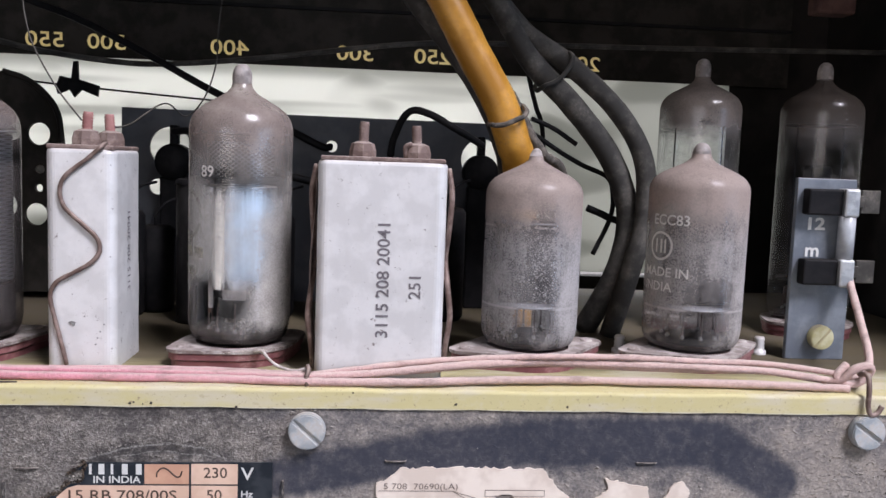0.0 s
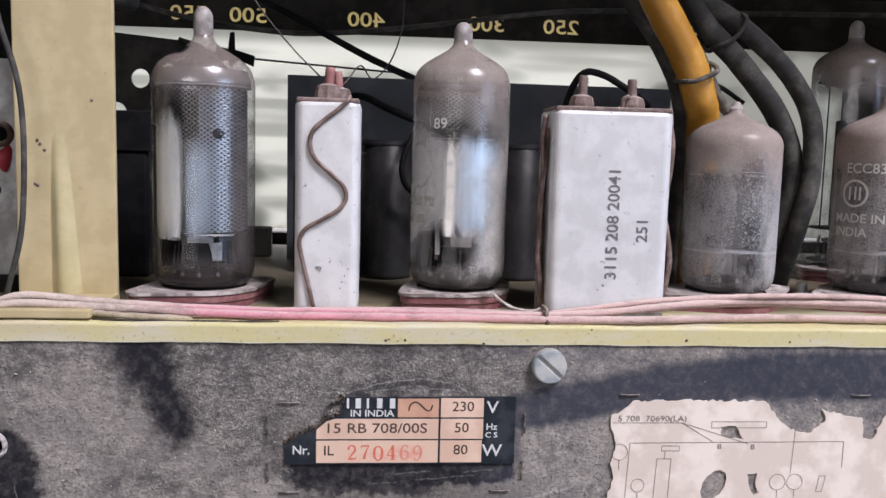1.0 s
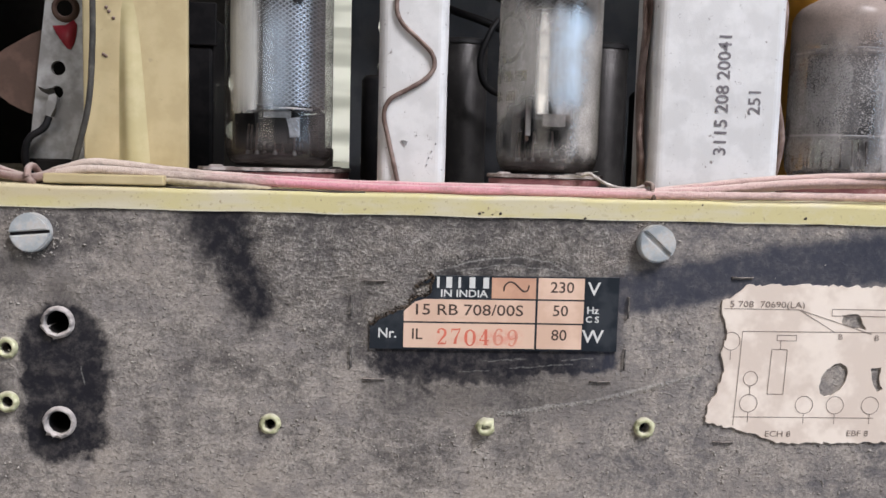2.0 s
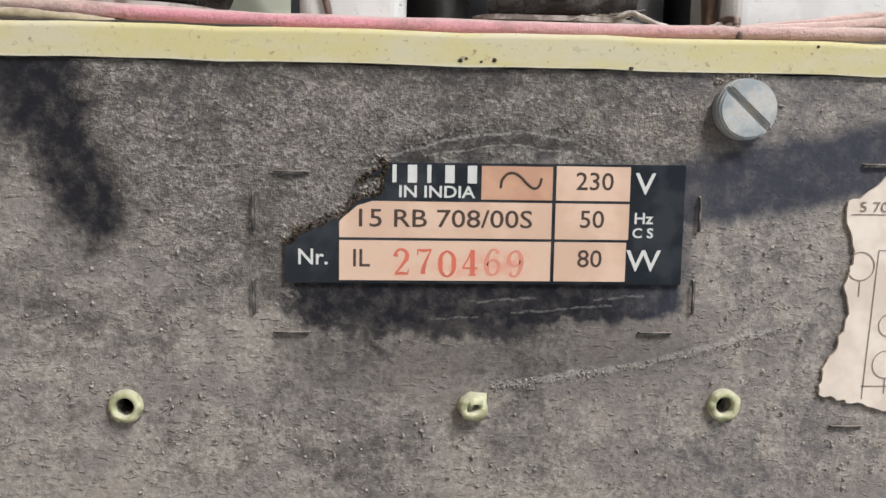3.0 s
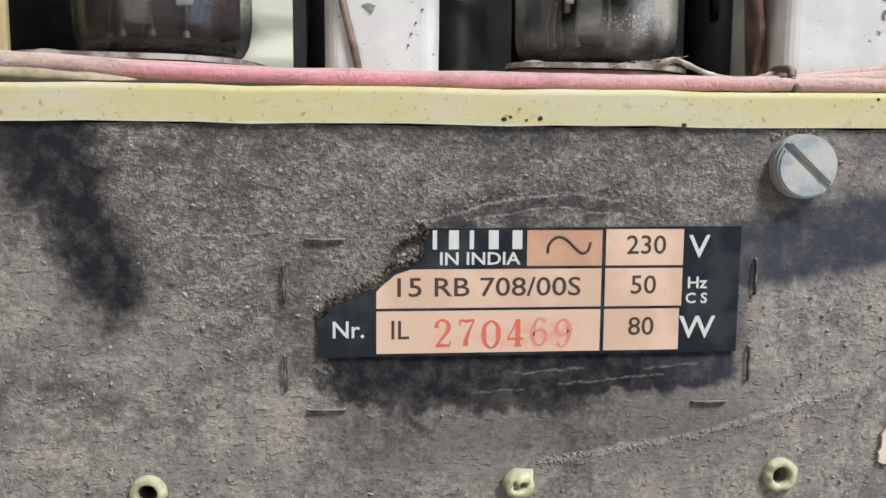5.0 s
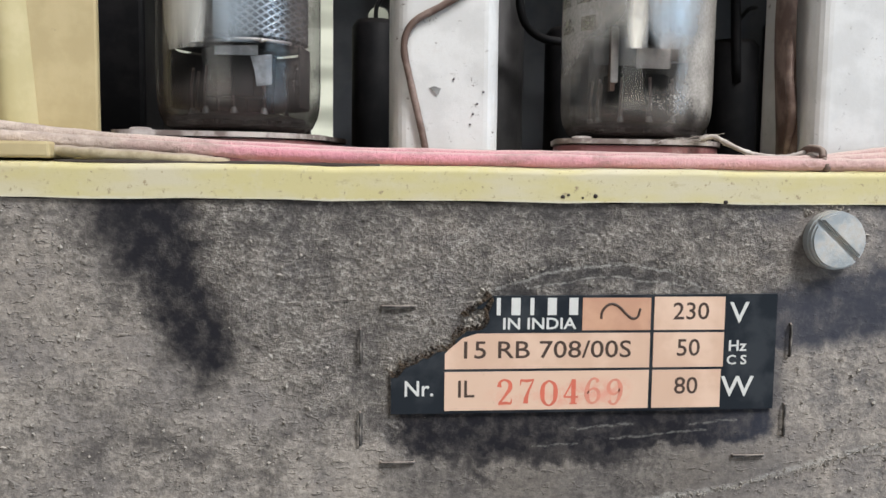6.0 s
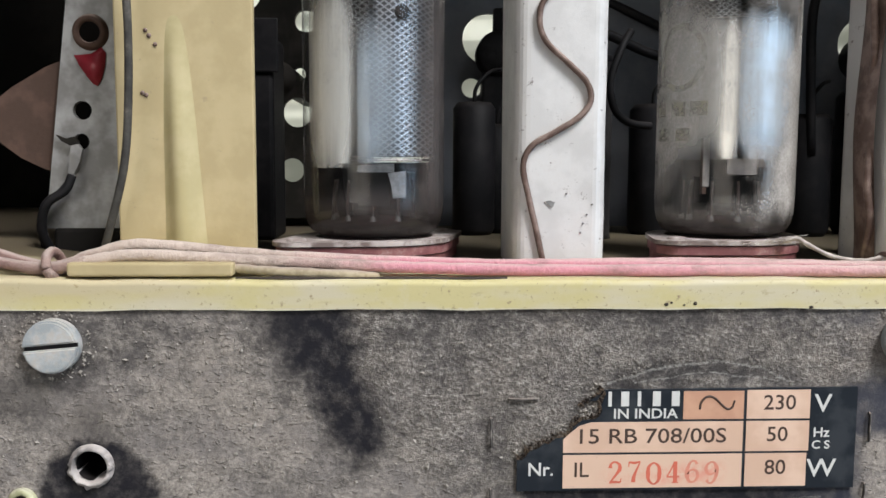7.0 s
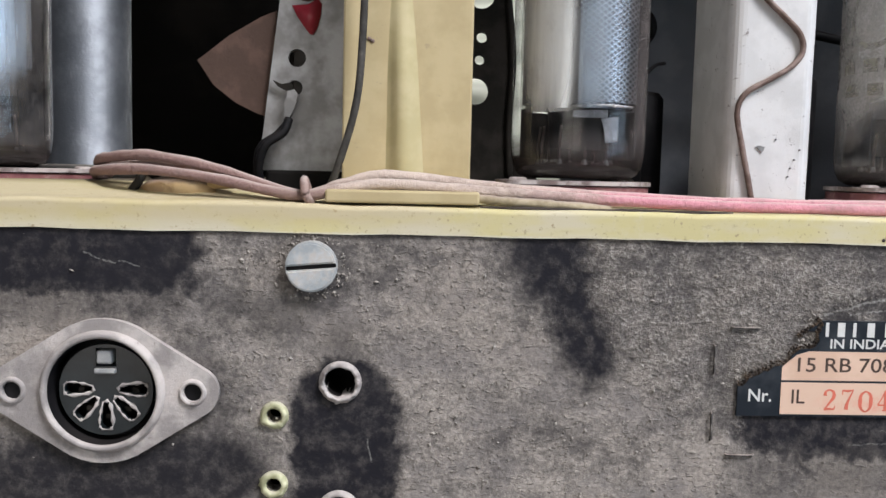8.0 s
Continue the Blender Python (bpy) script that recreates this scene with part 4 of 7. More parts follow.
part("apron", box(-0.190, 0.160, 0.0140, 0.0152, -0.0545, DECK - 0.0014), BLACK, chassis)
GRIME_AND_SHADE = flat("black_grime_and_shade", (0.04, 0.03, 0.025), 0.9)
for x, z, r in ((-0.0303, 0.0007, 0.00034), (-0.0297, 0.0009, 0.0002), (-0.0281, 0.0006, 0.0002), (-0.0267, 0.0008, 0.0003), (0.0270, 0.0012, 0.00035), (0.0475, 0.0010, 0.0003), (0.0085, 0.0031, 0.0002), (-0.012, 0.0003, 0.0003)):
    bm = lathe([(0, 0.00012), (r, 0.00008), (r * 1.1, 0)], 7, "y", (x, -0.0002, z))
    for v in bm.verts:
        v.co.x += r * 0.6 * noise.noise(v.co * 5000)
        v.co.z += r * 0.6 * noise.noise(v.co * 4000 + Vector((3, 1, 2)))
    bmesh.ops.scale(bm, vec=(0.75, 1, 0.7), space=Matrix.Translation((-x, 0, -z)), verts=bm.verts)
    part("grime_spot", bm, GRIME_AND_SHADE, chassis)

# thin dark cord painting the shadow between the wires and the lip
part("grime_line", cord([(-0.0835, 0.0016, DECK - 0.0002), (-0.0780, 0.0012, DECK - 0.0002), (-0.0700, 0.0010, DECK - 0.0002), (-0.0600, 0.0010, DECK - 0.0002), (-0.0500, 0.0014, DECK - 0.0003)], 0.00022, 6, 6, 0.6, 4), GRIME_AND_SHADE, chassis, "dark strip that paints the shadow under the wires")

SCREWS = ((-0.1050, -0.0041, 5), (0.0005, -0.0038, -42), (0.1048, -0.0030, -35))
JACKS = ((-0.1012, -0.0193), (-0.1012, -0.0366))
DINS = ((-0.1314, -0.0207), (-0.1322, -0.0450))
EYES = ((-0.0656, -0.0366), (0.0002, -0.0367), (-0.1097, -0.0238), (-0.1097, -0.0331))
BROKEN = (-0.0282, -0.0365)
holes = [ring_of(x, z, 0.0022, 20) for x, z in JACKS] + [ring_of(x, z, 0.0074, 36) for x, z in DINS] + [ring_of(x, z, 0.00095, 12) for x, z in EYES]
top_edge = [(-0.188 + 0.346 * k / 170, 0.00006 * math.sin(k * 1.7) + 0.00008 * (rnd.random() - 0.5)) for k in range(171)]
board = thing("back_board", "black fibreboard back panel under felted grey dust, wiped in streaks", "panel")
part("board", sheet([(-0.188, -0.0544), *top_edge, (0.158, -0.0544)], holes, 0.0002, 0.0026), BOARD, board)


def slotted_screw(x, z, turn, mat, label, r=0.0033, proud=0.0018, y=0.0, group="board screws"):
    ob = thing("slotted_screw", label, "screw", group, at=(x, y, z))
    half, g = r * 0.085, []
    head = bmesh.new()
    outline = [(r * math.cos(radians(a)), r * math.sin(radians(a))) for a in range(0, 360, 10)]
    # two half discs with the slot between them, on a base disc
    for sign in (1, -1):
        pts = [(r * math.cos(radians(a)) * 0.97, sign * max(half, r * 0.97 * math.sin(radians(a)))) for a in range(0, 181, 10)]
        clean = [q for n, q in enumerate(pts) if n == 0 or (abs(q[0] - pts[n - 1][0]) + abs(q[1] - pts[n - 1][1])) > 1e-7]
        g.append(sheet(clean if sign > 0 else clean[::-1], (), -proud, -proud * 0.55))
    head = join(*g, lathe([(0, proud * 0.60), (r, proud * 0.55), (r, 0)], 36, "y"))
    bmesh.ops.bevel(head, geom=[e for e in head.edges if len(e.link_faces) == 2 and e.calc_face_angle(0) > 0.8 and all(abs(v.co.y + proud) < 1e-6 for v in e.verts)], offset=r * 0.07, segments=2, affect="EDGES")
    bmesh.ops.rotate(head, cent=(0, 0, 0), matrix=Matrix.Rotation(radians(-turn), 3, "Y"), verts=head.verts)
    part("head", smooth(head, False), mat, ob)
    # strip along the slot's floor; black on the left screw as painted shade
    floor_strip = box(-r * 0.96, r * 0.96, -proud * 0.66, -proud * 0.57, -half * 1.1, half * 1.1)
    bmesh.ops.rotate(floor_strip, cent=(0, 0, 0), matrix=Matrix.Rotation(radians(-turn), 3, "Y"), verts=floor_strip.verts)
    part("slot_dirt", floor_strip, BLACK if turn == 5 else mat, ob, "slot floor, black on one screw to paint its shade")
    return ob


for n, (x, z, turn) in enumerate(SCREWS):
    slotted_screw(x, z, turn, SCREWHEAD, "dull grey slotted pan-head screw holding the back board")


def eyelet(x, z, r=0.00185, hole=0.0010, mat=EYELET, proud=0.0007):
    ob = thing("eyelet", "pale yellow metal eyelet riveted into the back board", "eyelet", "board eyelets", at=(x, 0, z))
    bm = lathe([(hole, -0.0022), (hole, proud * 0.7), (hole * 1.2, proud), (r * 0.85, proud * 0.8), (r, 0.0002), (r, -0.0002)], 28, "y")
    for v in bm.verts:
        if v.co.y < -0.0001:
            k = noise.noise(v.co * 1700 + Vector((x * 800, 0, z * 800)))
            v.co += Vector((v.co.x, 0, v.co.z)) * 0.14 * k + Vector((0, -0.0003 * k, 0))
    part("rim", bm, mat, ob)
    return ob


for x, z in EYES:
    eyelet(x, z)
broken = thing("eyelet", "broken pale yellow eyelet with a crushed rim", "eyelet", "board eyelets", at=(BROKEN[0], 0, BROKEN[1]))
bm = lathe([(0.0005, 0.0001), (0.0007, 0.0010), (0.0012, 0.0012), (0.0019, 0.0006), (0.0019, -0.0001)], 14, "y")
for v in bm.verts:
    k = noise.noise(v.co * 900) * 0.0007
    v.co += Vector((k, -abs(k) * 0.6, -0.0005 + k if v.co.z > 0.0006 else k * 0.5))
part("rim", bm, EYELET, broken)

for x, z in JACKS:
    jack = thing("jack_socket", "bare metal jack socket tube in the back board", "socket", "jack sockets", at=(x, 0, z))
    bm = lathe([(0.0020, -0.0090), (0.0020, 0.0003), (0.00215, 0.0007), (0.0024, 0.0006), (0.0026, 0.0003), (0.0028, -0.0001)], 40, "y")
    for v in bm.verts:
        if v.co.y < -0.00005:
            k = noise.noise(v.co * 1900 + Vector((x * 900, 0, z * 700)))
            v.co += Vector((v.co.x, 0, v.co.z)) * 0.13 * k + Vector((0, -0.0005 * k, 0))
    part("sleeve", bm, FLANGE, jack)
    # black lining puts the bore's shade into the pale sleeve
    part("inside", lathe([(0, -0.0088), (0.00195, -0.0088), (0.00195, -0.0004)], 28, "y"), BLACK, jack, "bore lined black to paint its shade")


def hull(circles, sides=40):
    """The convex outline round circles (x, z, r)."""
    pts = sorted({(round(x + r * math.cos(2 * math.pi * k / sides), 6), round(z + r * math.sin(2 * math.pi * k / sides), 6)) for x, z, r in circles for k in range(sides)})
    def half(seq):
        out = []
        for p in seq:
            while len(out) > 1 and (out[-1][0] - out[-2][0]) * (p[1] - out[-2][1]) - (out[-1][1] - out[-2][1]) * (p[0] - out[-2][0]) <= 1e-12:
                out.pop()
            out.append(p)
        return out[:-1]
    return half(pts) + half(pts[::-1])


def din_socket(x, z):
    ob = thing("din_socket", "round five-pin audio socket with a grey metal flange", "socket", "audio sockets", at=(x, 0, z))
    part("flange", sheet(hull([(0, 0, 0.0094), (-0.0114, 0, 0.0033), (0.0114, 0, 0.0033)]), [ring_of(0, 0, 0.0074, 36), ring_of(-0.0114, 0, 0.0012, 14), ring_of(0.0114, 0, 0.0012, 14)], -0.0009, 0.0001), FLANGE, ob)
    part("collar", lathe([(0.0069, 0.0012), (0.0070, 0.0017), (0.0073, 0.0019), (0.0077, 0.0017), (0.0080, 0.0008)], 48, "y"), FLANGE, ob)
    part("well", lathe([(0.0069, -0.0030), (0.0069, 0.0012)], 48, "y"), BLACK, ob, "black inner wall of the socket")
    slots = []
    for a in (180, 225, 270, 315, 0):
        c, s = math.cos(radians(a)), math.sin(radians(a))
        px, pz = 0.0035 * c, 0.0035 * s
        slots.append([(px + 0.0018 * k * c - w * s, pz + 0.0018 * k * s + w * c) for k, w in ((-1, -0.0004), (0, -0.0008), (0.7, -0.00085), (1, -0.0005), (1, 0.0005), (0.7, 0.00085), (0, 0.0008), (-1, 0.0004))])
    insert = part("insert", sheet(ring_of(0, -0.0001, 0.0060, 36), slots + [[(-0.0013, 0.0030), (0.0013, 0.0030), (0.0013, 0.0054), (-0.0013, 0.0054)]], 0.0004, 0.0016), flat("dark_green_grey_insert", (0.011, 0.015, 0.017), 0.3, vary=0.6, scale=700), ob)
    for slot in slots:
        loop = [(u, 0.00035, v) for u, v in slot]
        part("slot_rim", cord([*loop, loop[0]], 0.00019, 5, 3, 1.6, 7), FLANGE, insert, "worn pale edge of a pin slot")
    part("back", lathe([(0, -0.0030), (0.0069, -0.0030)], 30, "y"), BLACK, ob)
    for a in (180, 225, 270, 315, 0):
        c, s = math.cos(radians(a)), math.sin(radians(a))
        part("contact", box(0.0035 * c - 0.0004, 0.0035 * c + 0.0004, 0.0014, 0.0028, 0.0035 * s - 0.0007, 0.0035 * s - 0.0001), DRUM, insert)
    part("key", join(box(-0.0010, 0.0010, -0.0004, 0.0016, 0.0034, 0.0052, 0.0003), box(-0.0014, 0.0014, -0.0002, 0.0006, 0.0021, 0.0028, 0.0002)), ZINC, insert, "pale metal key")
    for sx in (-1, 1):
        part("rivet", lathe([(0.0012, -0.0012), (0.0012, 0.0012), (0.0015, 0.0014), (0.0018, 0.0009)], 20, "y", (sx * 0.0114, 0, 0)), FLANGE, ob)
        part("rivet_hole", lathe([(0, 0.0004), (0.00125, 0.0004)], 16, "y", (sx * 0.0114, 0, 0)), BLACK, ob)
    return ob


for x, z in DINS:
    din_socket(x, z)

# small wire staples in the board, round the label and the paper
STAPLES = [(-0.0479, -0.0112, 0), (-0.0520, -0.0155, 90), (-0.0520, -0.0246, 90), (-0.0479, -0.0284, 0), (-0.0080, -0.0284, 0), (-0.0037, -0.0152, 90), (-0.0040, -0.0244, 90),
           (0.0165, -0.0095, 0), (0.0630, -0.0095, 0), (0.0148, -0.0392, 0)]
for x, z, turn in STAPLES:
    st = thing("staple", "short dark wire staple in the back board", "staple", "board staples", at=(x, 0, z))
    bm = join(cord([(-0.0018, 0.0004, 0), (-0.0017, -0.0002, 0), (0, -0.00025, 0), (0.0017, -0.0002, 0), (0.0018, 0.0004, 0)], 0.00012, 6, 3), box(-0.0018, 0.0018, -0.00002, 0.0003, -0.0003, -0.0001))
    bmesh.ops.rotate(bm, cent=(0, 0, 0), matrix=Matrix.Rotation(radians(-turn), 3, "Y"), verts=bm.verts)
    part("wire", bm, STAPLE_WIRE, st)


# ---- the rating label ----
label = thing("rating_label", "torn black and orange rating label stuck on the back board", "label")
part("foil", sheet([(-0.0487, -0.0230), (-0.0487, -0.0190), *torn([(-0.0487, -0.0190), (-0.0458, -0.0174), (-0.0431, -0.0162), (-0.0410, -0.0143), (-0.0383, -0.0133), (-0.0377, -0.0101)], 0.0007, 7)[:-18], (-0.0377, -0.0101), (-0.0055, -0.0099), (-0.0055, -0.0230)], (), -0.00025, 0.0001), LABEL_BLACK, label)
CELLS = [([(-0.0278, -0.0139), (-0.0278, -0.0103), (-0.0201, -0.0103), (-0.0201, -0.0139)], LABEL_TAN), ([(-0.0197, -0.0139), (-0.0197, -0.0102), (-0.0116, -0.0102), (-0.0116, -0.0139)], LABEL_ORANGE),
         ([(-0.0429, -0.0181), (-0.0429, -0.0164), (-0.0424, -0.0159), (-0.0410, -0.0147), (-0.0394, -0.0142), (-0.0201, -0.0142), (-0.0201, -0.0181)], LABEL_ORANGE), ([(-0.0197, -0.0181), (-0.0197, -0.0142), (-0.0116, -0.0142), (-0.0116, -0.0181)], LABEL_ORANGE),
         ([(-0.0429, -0.0227), (-0.0429, -0.0184), (-0.0201, -0.0184), (-0.0201, -0.0227)], LABEL_STAMPED), ([(-0.0197, -0.0227), (-0.0197, -0.0184), (-0.0118, -0.0184), (-0.0118, -0.0227)], LABEL_ORANGE)]
for outline, mat in CELLS:
    part("printed_field", sheet(outline, (), -0.00032, -0.0002), mat, label)
for text, size, x, z, mat, wide in (
    ("230", 0.0027, -0.0155, -0.0119, DARK_INK, 1.05), ("50", 0.0027, -0.0157, -0.0160, DARK_INK, 1.05), ("80", 0.0027, -0.0158, -0.0203, DARK_INK, 1.05),
    ("15 RB 708/00S", 0.0027, -0.0318, -0.0161, DARK_INK, 1.20), ("IL", 0.0027, -0.0406, -0.0204, DARK_INK, 1.0),
    ("V", 0.0033, -0.0099, -0.0121, WHITE_INK, 1.1), ("Hz", 0.0017, -0.0100, -0.0158, WHITE_INK, 1.1), ("C S", 0.0015, -0.0100, -0.0174, WHITE_INK, 1.1), ("W", 0.0033, -0.0098, -0.0205, WHITE_INK, 1.1),
    ("Nr.", 0.0024, -0.0457, -0.0203, WHITE_INK, 1.0), ("IN INDIA", 0.00178, -0.0326, -0.0132, WHITE_INK, 1.15),
):
    part("print", writing(text, size, x, z, -0.00034 if mat is DARK_INK else -0.00027, wide=wide, bold=0.00002 if mat is DARK_INK else 0.00003), mat, label)


def ribbon(points, widths, y):
    """A flat stroke whose width changes along a smooth line of (x, z)."""
    line, per = glide([(u, 0, w) for u, w in points], 6), 6
    bm, rows = bmesh.new(), []
    for n, p in enumerate(line):
        d = (line[min(n + 1, len(line) - 1)] - line[max(n - 1, 0)]).normalized()
        k = min(n // per, len(widths) - 2)
        half = (widths[k] + (widths[k + 1] - widths[k]) * (n / per - k)) / 2
        rows.append([bm.verts.new((p.x - d.z * q, y, p.z + d.x * q)) for q in (-half, half)])
    for a, b in zip(rows, rows[1:]):
        bm.faces.new((a[0], b[0], b[1], a[1]))
    return bm


SIX = [([(0.84, 0.84), (0.66, 0.98), (0.36, 0.92), (0.14, 0.60), (0.12, 0.30), (0.30, 0.04), (0.62, 0.02), (0.88, 0.22), (0.84, 0.46), (0.58, 0.58), (0.28, 0.50), (0.16, 0.36)], [0.22, 0.12, 0.14, 0.24, 0.28, 0.16, 0.12, 0.20, 0.22, 0.14, 0.10, 0.08])]
STROKES = {
    "2": [([(0.14, 0.72), (0.20, 0.92), (0.50, 1.0), (0.80, 0.88), (0.82, 0.66), (0.55, 0.40), (0.14, 0.06)], [0.28, 0.14, 0.12, 0.20, 0.26, 0.16, 0.10]), ([(0.10, 0.05), (0.50, 0.08), (0.90, 0.06)], [0.14, 0.17, 0.12]), ([(0.88, 0.06), (0.94, 0.24)], [0.10, 0.06])],
    "7": [([(0.10, 0.95), (0.50, 0.92), (0.92, 0.97)], [0.12, 0.17, 0.10]), ([(0.10, 0.97), (0.08, 0.74)], [0.09, 0.06]), ([(0.90, 0.95), (0.62, 0.55), (0.46, 0.25), (0.42, 0.02)], [0.08, 0.14, 0.24, 0.28])],
    "0": [([(0.50, 1.0), (0.15, 0.82), (0.08, 0.50), (0.15, 0.18), (0.50, 0.0), (0.85, 0.18), (0.92, 0.50), (0.85, 0.82), (0.50, 1.0)], [0.10, 0.20, 0.28, 0.20, 0.10, 0.20, 0.28, 0.20, 0.10])],
    "4": [([(0.62, 1.0), (0.35, 0.62), (0.06, 0.30)], [0.10, 0.09, 0.10]), ([(0.04, 0.29), (0.96, 0.29)], [0.11, 0.11]), ([(0.66, 1.0), (0.66, 0.04)], [0.26, 0.26]), ([(0.42, 0.03), (0.90, 0.03)], [0.08, 0.08])],
    "6": SIX,
    "9": [([(1 - u, 1 - v) for u, v in pts], w) for pts, w in SIX],
}
for k, digit in enumerate("270469"):
    tall, wide = 0.0028, 0.00175
    strokes = [ribbon([(-0.03626 + 0.00246 * k + (u - 0.5) * wide, -0.02074 + 0.00012 * math.sin(2.1 * k) + (v - 0.5) * tall) for u, v in pts], [w * 0.0019 for w in widths], -0.00034 - 0.000004 * n) for n, (pts, widths) in enumerate(STROKES[digit])]
    part("print", join(*strokes), RED_INK if k < 4 else FADED_INK, label)
# the crusted brown edge of the tear
tear = torn([(-0.0487, -0.0190), (-0.0458, -0.0174), (-0.0431, -0.0162), (-0.0410, -0.0143), (-0.0383, -0.0133), (-0.0378, -0.0103)], 0.0007, 7)[:-16]
def flecks(line, count, spread, seed):
    """Small ragged crumbs strewn along a line of (x, z), standing off the board."""
    rnd, bm = random.Random(seed), bmesh.new()
    for _ in range(count):
        k = rnd.random() * (len(line) - 1.001)
        (x0, z0), (x1, z1) = line[int(k)], line[int(k) + 1]
        off = abs(rnd.gauss(0, spread))
        x, z, r = x0 + (x1 - x0) * (k % 1) - off * 0.5, z0 + (z1 - z0) * (k % 1) + off * 0.85, 0.00006 + 0.00017 * rnd.random() ** 2
        a = rnd.random() * 6.28
        base = [bm.verts.new((x + r * (0.6 + rnd.random()) * math.cos(a + 1.57 * n), -0.0001, z + r * (0.5 + 0.6 * rnd.random()) * math.sin(a + 1.57 * n))) for n in range(4)]
        tip = bm.verts.new((x, -0.00015 - 0.9 * r, z))
        for n in range(4):
            bm.faces.new((base[n], base[(n + 1) % 4], tip))
    bmesh.ops.recalc_face_normals(bm, faces=bm.faces)
    return bm


part("torn_edge", flecks(tear, 620, 0.00042, 9), TORN_EDGE, label, "crusted brown torn edge")
# the maker's word mark as plain bars
for x, half in ((-0.0371, 0.00022), (-0.0352, 0.0005), (-0.0334, 0.00022), (-0.0312, 0.0005), (-0.0288, 0.0005)):
    part("mark", box(x - half, x + half, -0.00028, -0.0002, -0.0122, -0.0103), WHITE_INK, label)
wave = [(x, -0.00030, z) for x, z in ((-0.0257, -0.0126), (-0.0256, -0.0118), (-0.0250, -0.0111), (-0.0243, -0.0110), (-0.0236, -0.0114), (-0.0229, -0.0121), (-0.0222, -0.0126), (-0.0216, -0.0124), (-0.0213, -0.0115))]
part("print", cord(wave, 0.00015, 5, 5), DARK_INK, label)

# ---- the paper diagram ----
paper = thing("paper_diagram", "torn yellowed paper with a faint valve layout drawing", "paper")
outline = torn([(0.0131, -0.0136), (0.0150, -0.0128), (0.0172, -0.0108), (0.0298, -0.0106), (0.0436, -0.0108), (0.0462, -0.0140), (0.0490, -0.0165), (0.0526, -0.0172), (0.0560, -0.0145), (0.0553, -0.0125), (0.0612, -0.0138), (0.0634, -0.0140), (0.0640, -0.0182), (0.0660, -0.0183),
                (0.0680, -0.0140), (0.0700, -0.0130), (0.0714, -0.0145), (0.0716, -0.0270), (0.0712, -0.0395), (0.0560, -0.0388), (0.0388, -0.0391), (0.0248, -0.0393), (0.0200, -0.0375), (0.0112, -0.0355), (0.0114, -0.0325), (0.0131, -0.0296), (0.0141, -0.0262), (0.0134, -0.0235), (0.0142, -0.0198), (0.0134, -0.0165)], 0.0005, 3)
gaps = [torn([(0.0341 + 0.0026 * math.cos(a), -0.0276 + 0.0031 * math.sin(a + 0.4)) for a in (radians(30 * k) for k in range(12))], 0.0003, 5), torn([(0.0349, -0.0158), (0.0380, -0.0157), (0.0395, -0.0184), (0.0365, -0.0180), (0.0350, -0.0176)], 0.0004, 6),
        torn([(0.0408, -0.0255), (0.0428, -0.0252), (0.0426, -0.0272), (0.0434, -0.0292), (0.0424, -0.0298), (0.0414, -0.0280)], 0.0003, 8)]
part("sheet", sheet(outline, gaps, -0.00022, 0.0001), PAPER, paper)


def ink_line(points, closed=False, w=0.00011):
    pts = [Vector((x, -0.00028, z)) for x, z in points]
    if closed:
        pts.append(pts[0])
    bm = bmesh.new()
    for a, b in zip(pts, pts[1:]):
        d = (b - a).normalized()
        n = Vector((-d.z, 0, d.x)) * w / 2
        bm.faces.new([bm.verts.new(q) for q in (a - n, b - n, b + n, a + n)])
    return bm


LINES = [ink_line([(0.0135, -0.0150), (0.0270, -0.0150), (0.0338, -0.0190)]), ink_line([(0.0270, -0.0150), (0.0405, -0.0192)]), ink_line([(0.0162, -0.0360), (0.0170, -0.0190), (0.0600, -0.0188), (0.0600, -0.0240)]),
         ink_line([(0.0225, -0.0222), (0.0253, -0.0222), (0.0250, -0.0303), (0.0221, -0.0303)], True), ink_line([(0.0233, -0.0196), (0.0268, -0.0196), (0.0268, -0.0206), (0.0233, -0.0206)], True), ink_line([(0.0240, -0.0206), (0.0240, -0.0222)]),
         ink_line([(0.0330, -0.0148), (0.0440, -0.0148), (0.0440, -0.0160), (0.0330, -0.0160)], True), ink_line([(0.0160, -0.0345), (0.0420, -0.0345)]), ink_line([(0.0555, -0.0258), (0.0568, -0.0258), (0.0562, -0.0290), (0.0550, -0.0290)], True), ink_line([(0.0500, -0.0150), (0.0495, -0.0255)])]
for x, z, r in ((0.0189, -0.0275, 0.0013), (0.0150, -0.0208, 0.0016), (0.0188, -0.0320, 0.0016), (0.0290, -0.0322, 0.0016), (0.0347, -0.0322, 0.0016), (0.0412, -0.0322, 0.0016), (0.0470, -0.0270, 0.0016), (0.0505, -0.0270, 0.0016)):
    LINES.append(ink_line(ring_of(x, z, r, 20), True))
    LINES.append(ink_line([(x, z - r), (x, z - r - 0.0018)]))
part("drawing", join(*LINES), INK, paper)
for text, size, x, z in (("5 708  70690(LA)", 0.0016, 0.0212, -0.0142), ("B", 0.0014, 0.0348, -0.0198), ("B", 0.0014, 0.0415, -0.0199), ("ECH 8", 0.0015, 0.0245, -0.0376), ("EBF 8", 0.0015, 0.0392, -0.0374)):
    part("note", writing(text, size, x, z, -0.0003, wide=1.2), INK, paper)


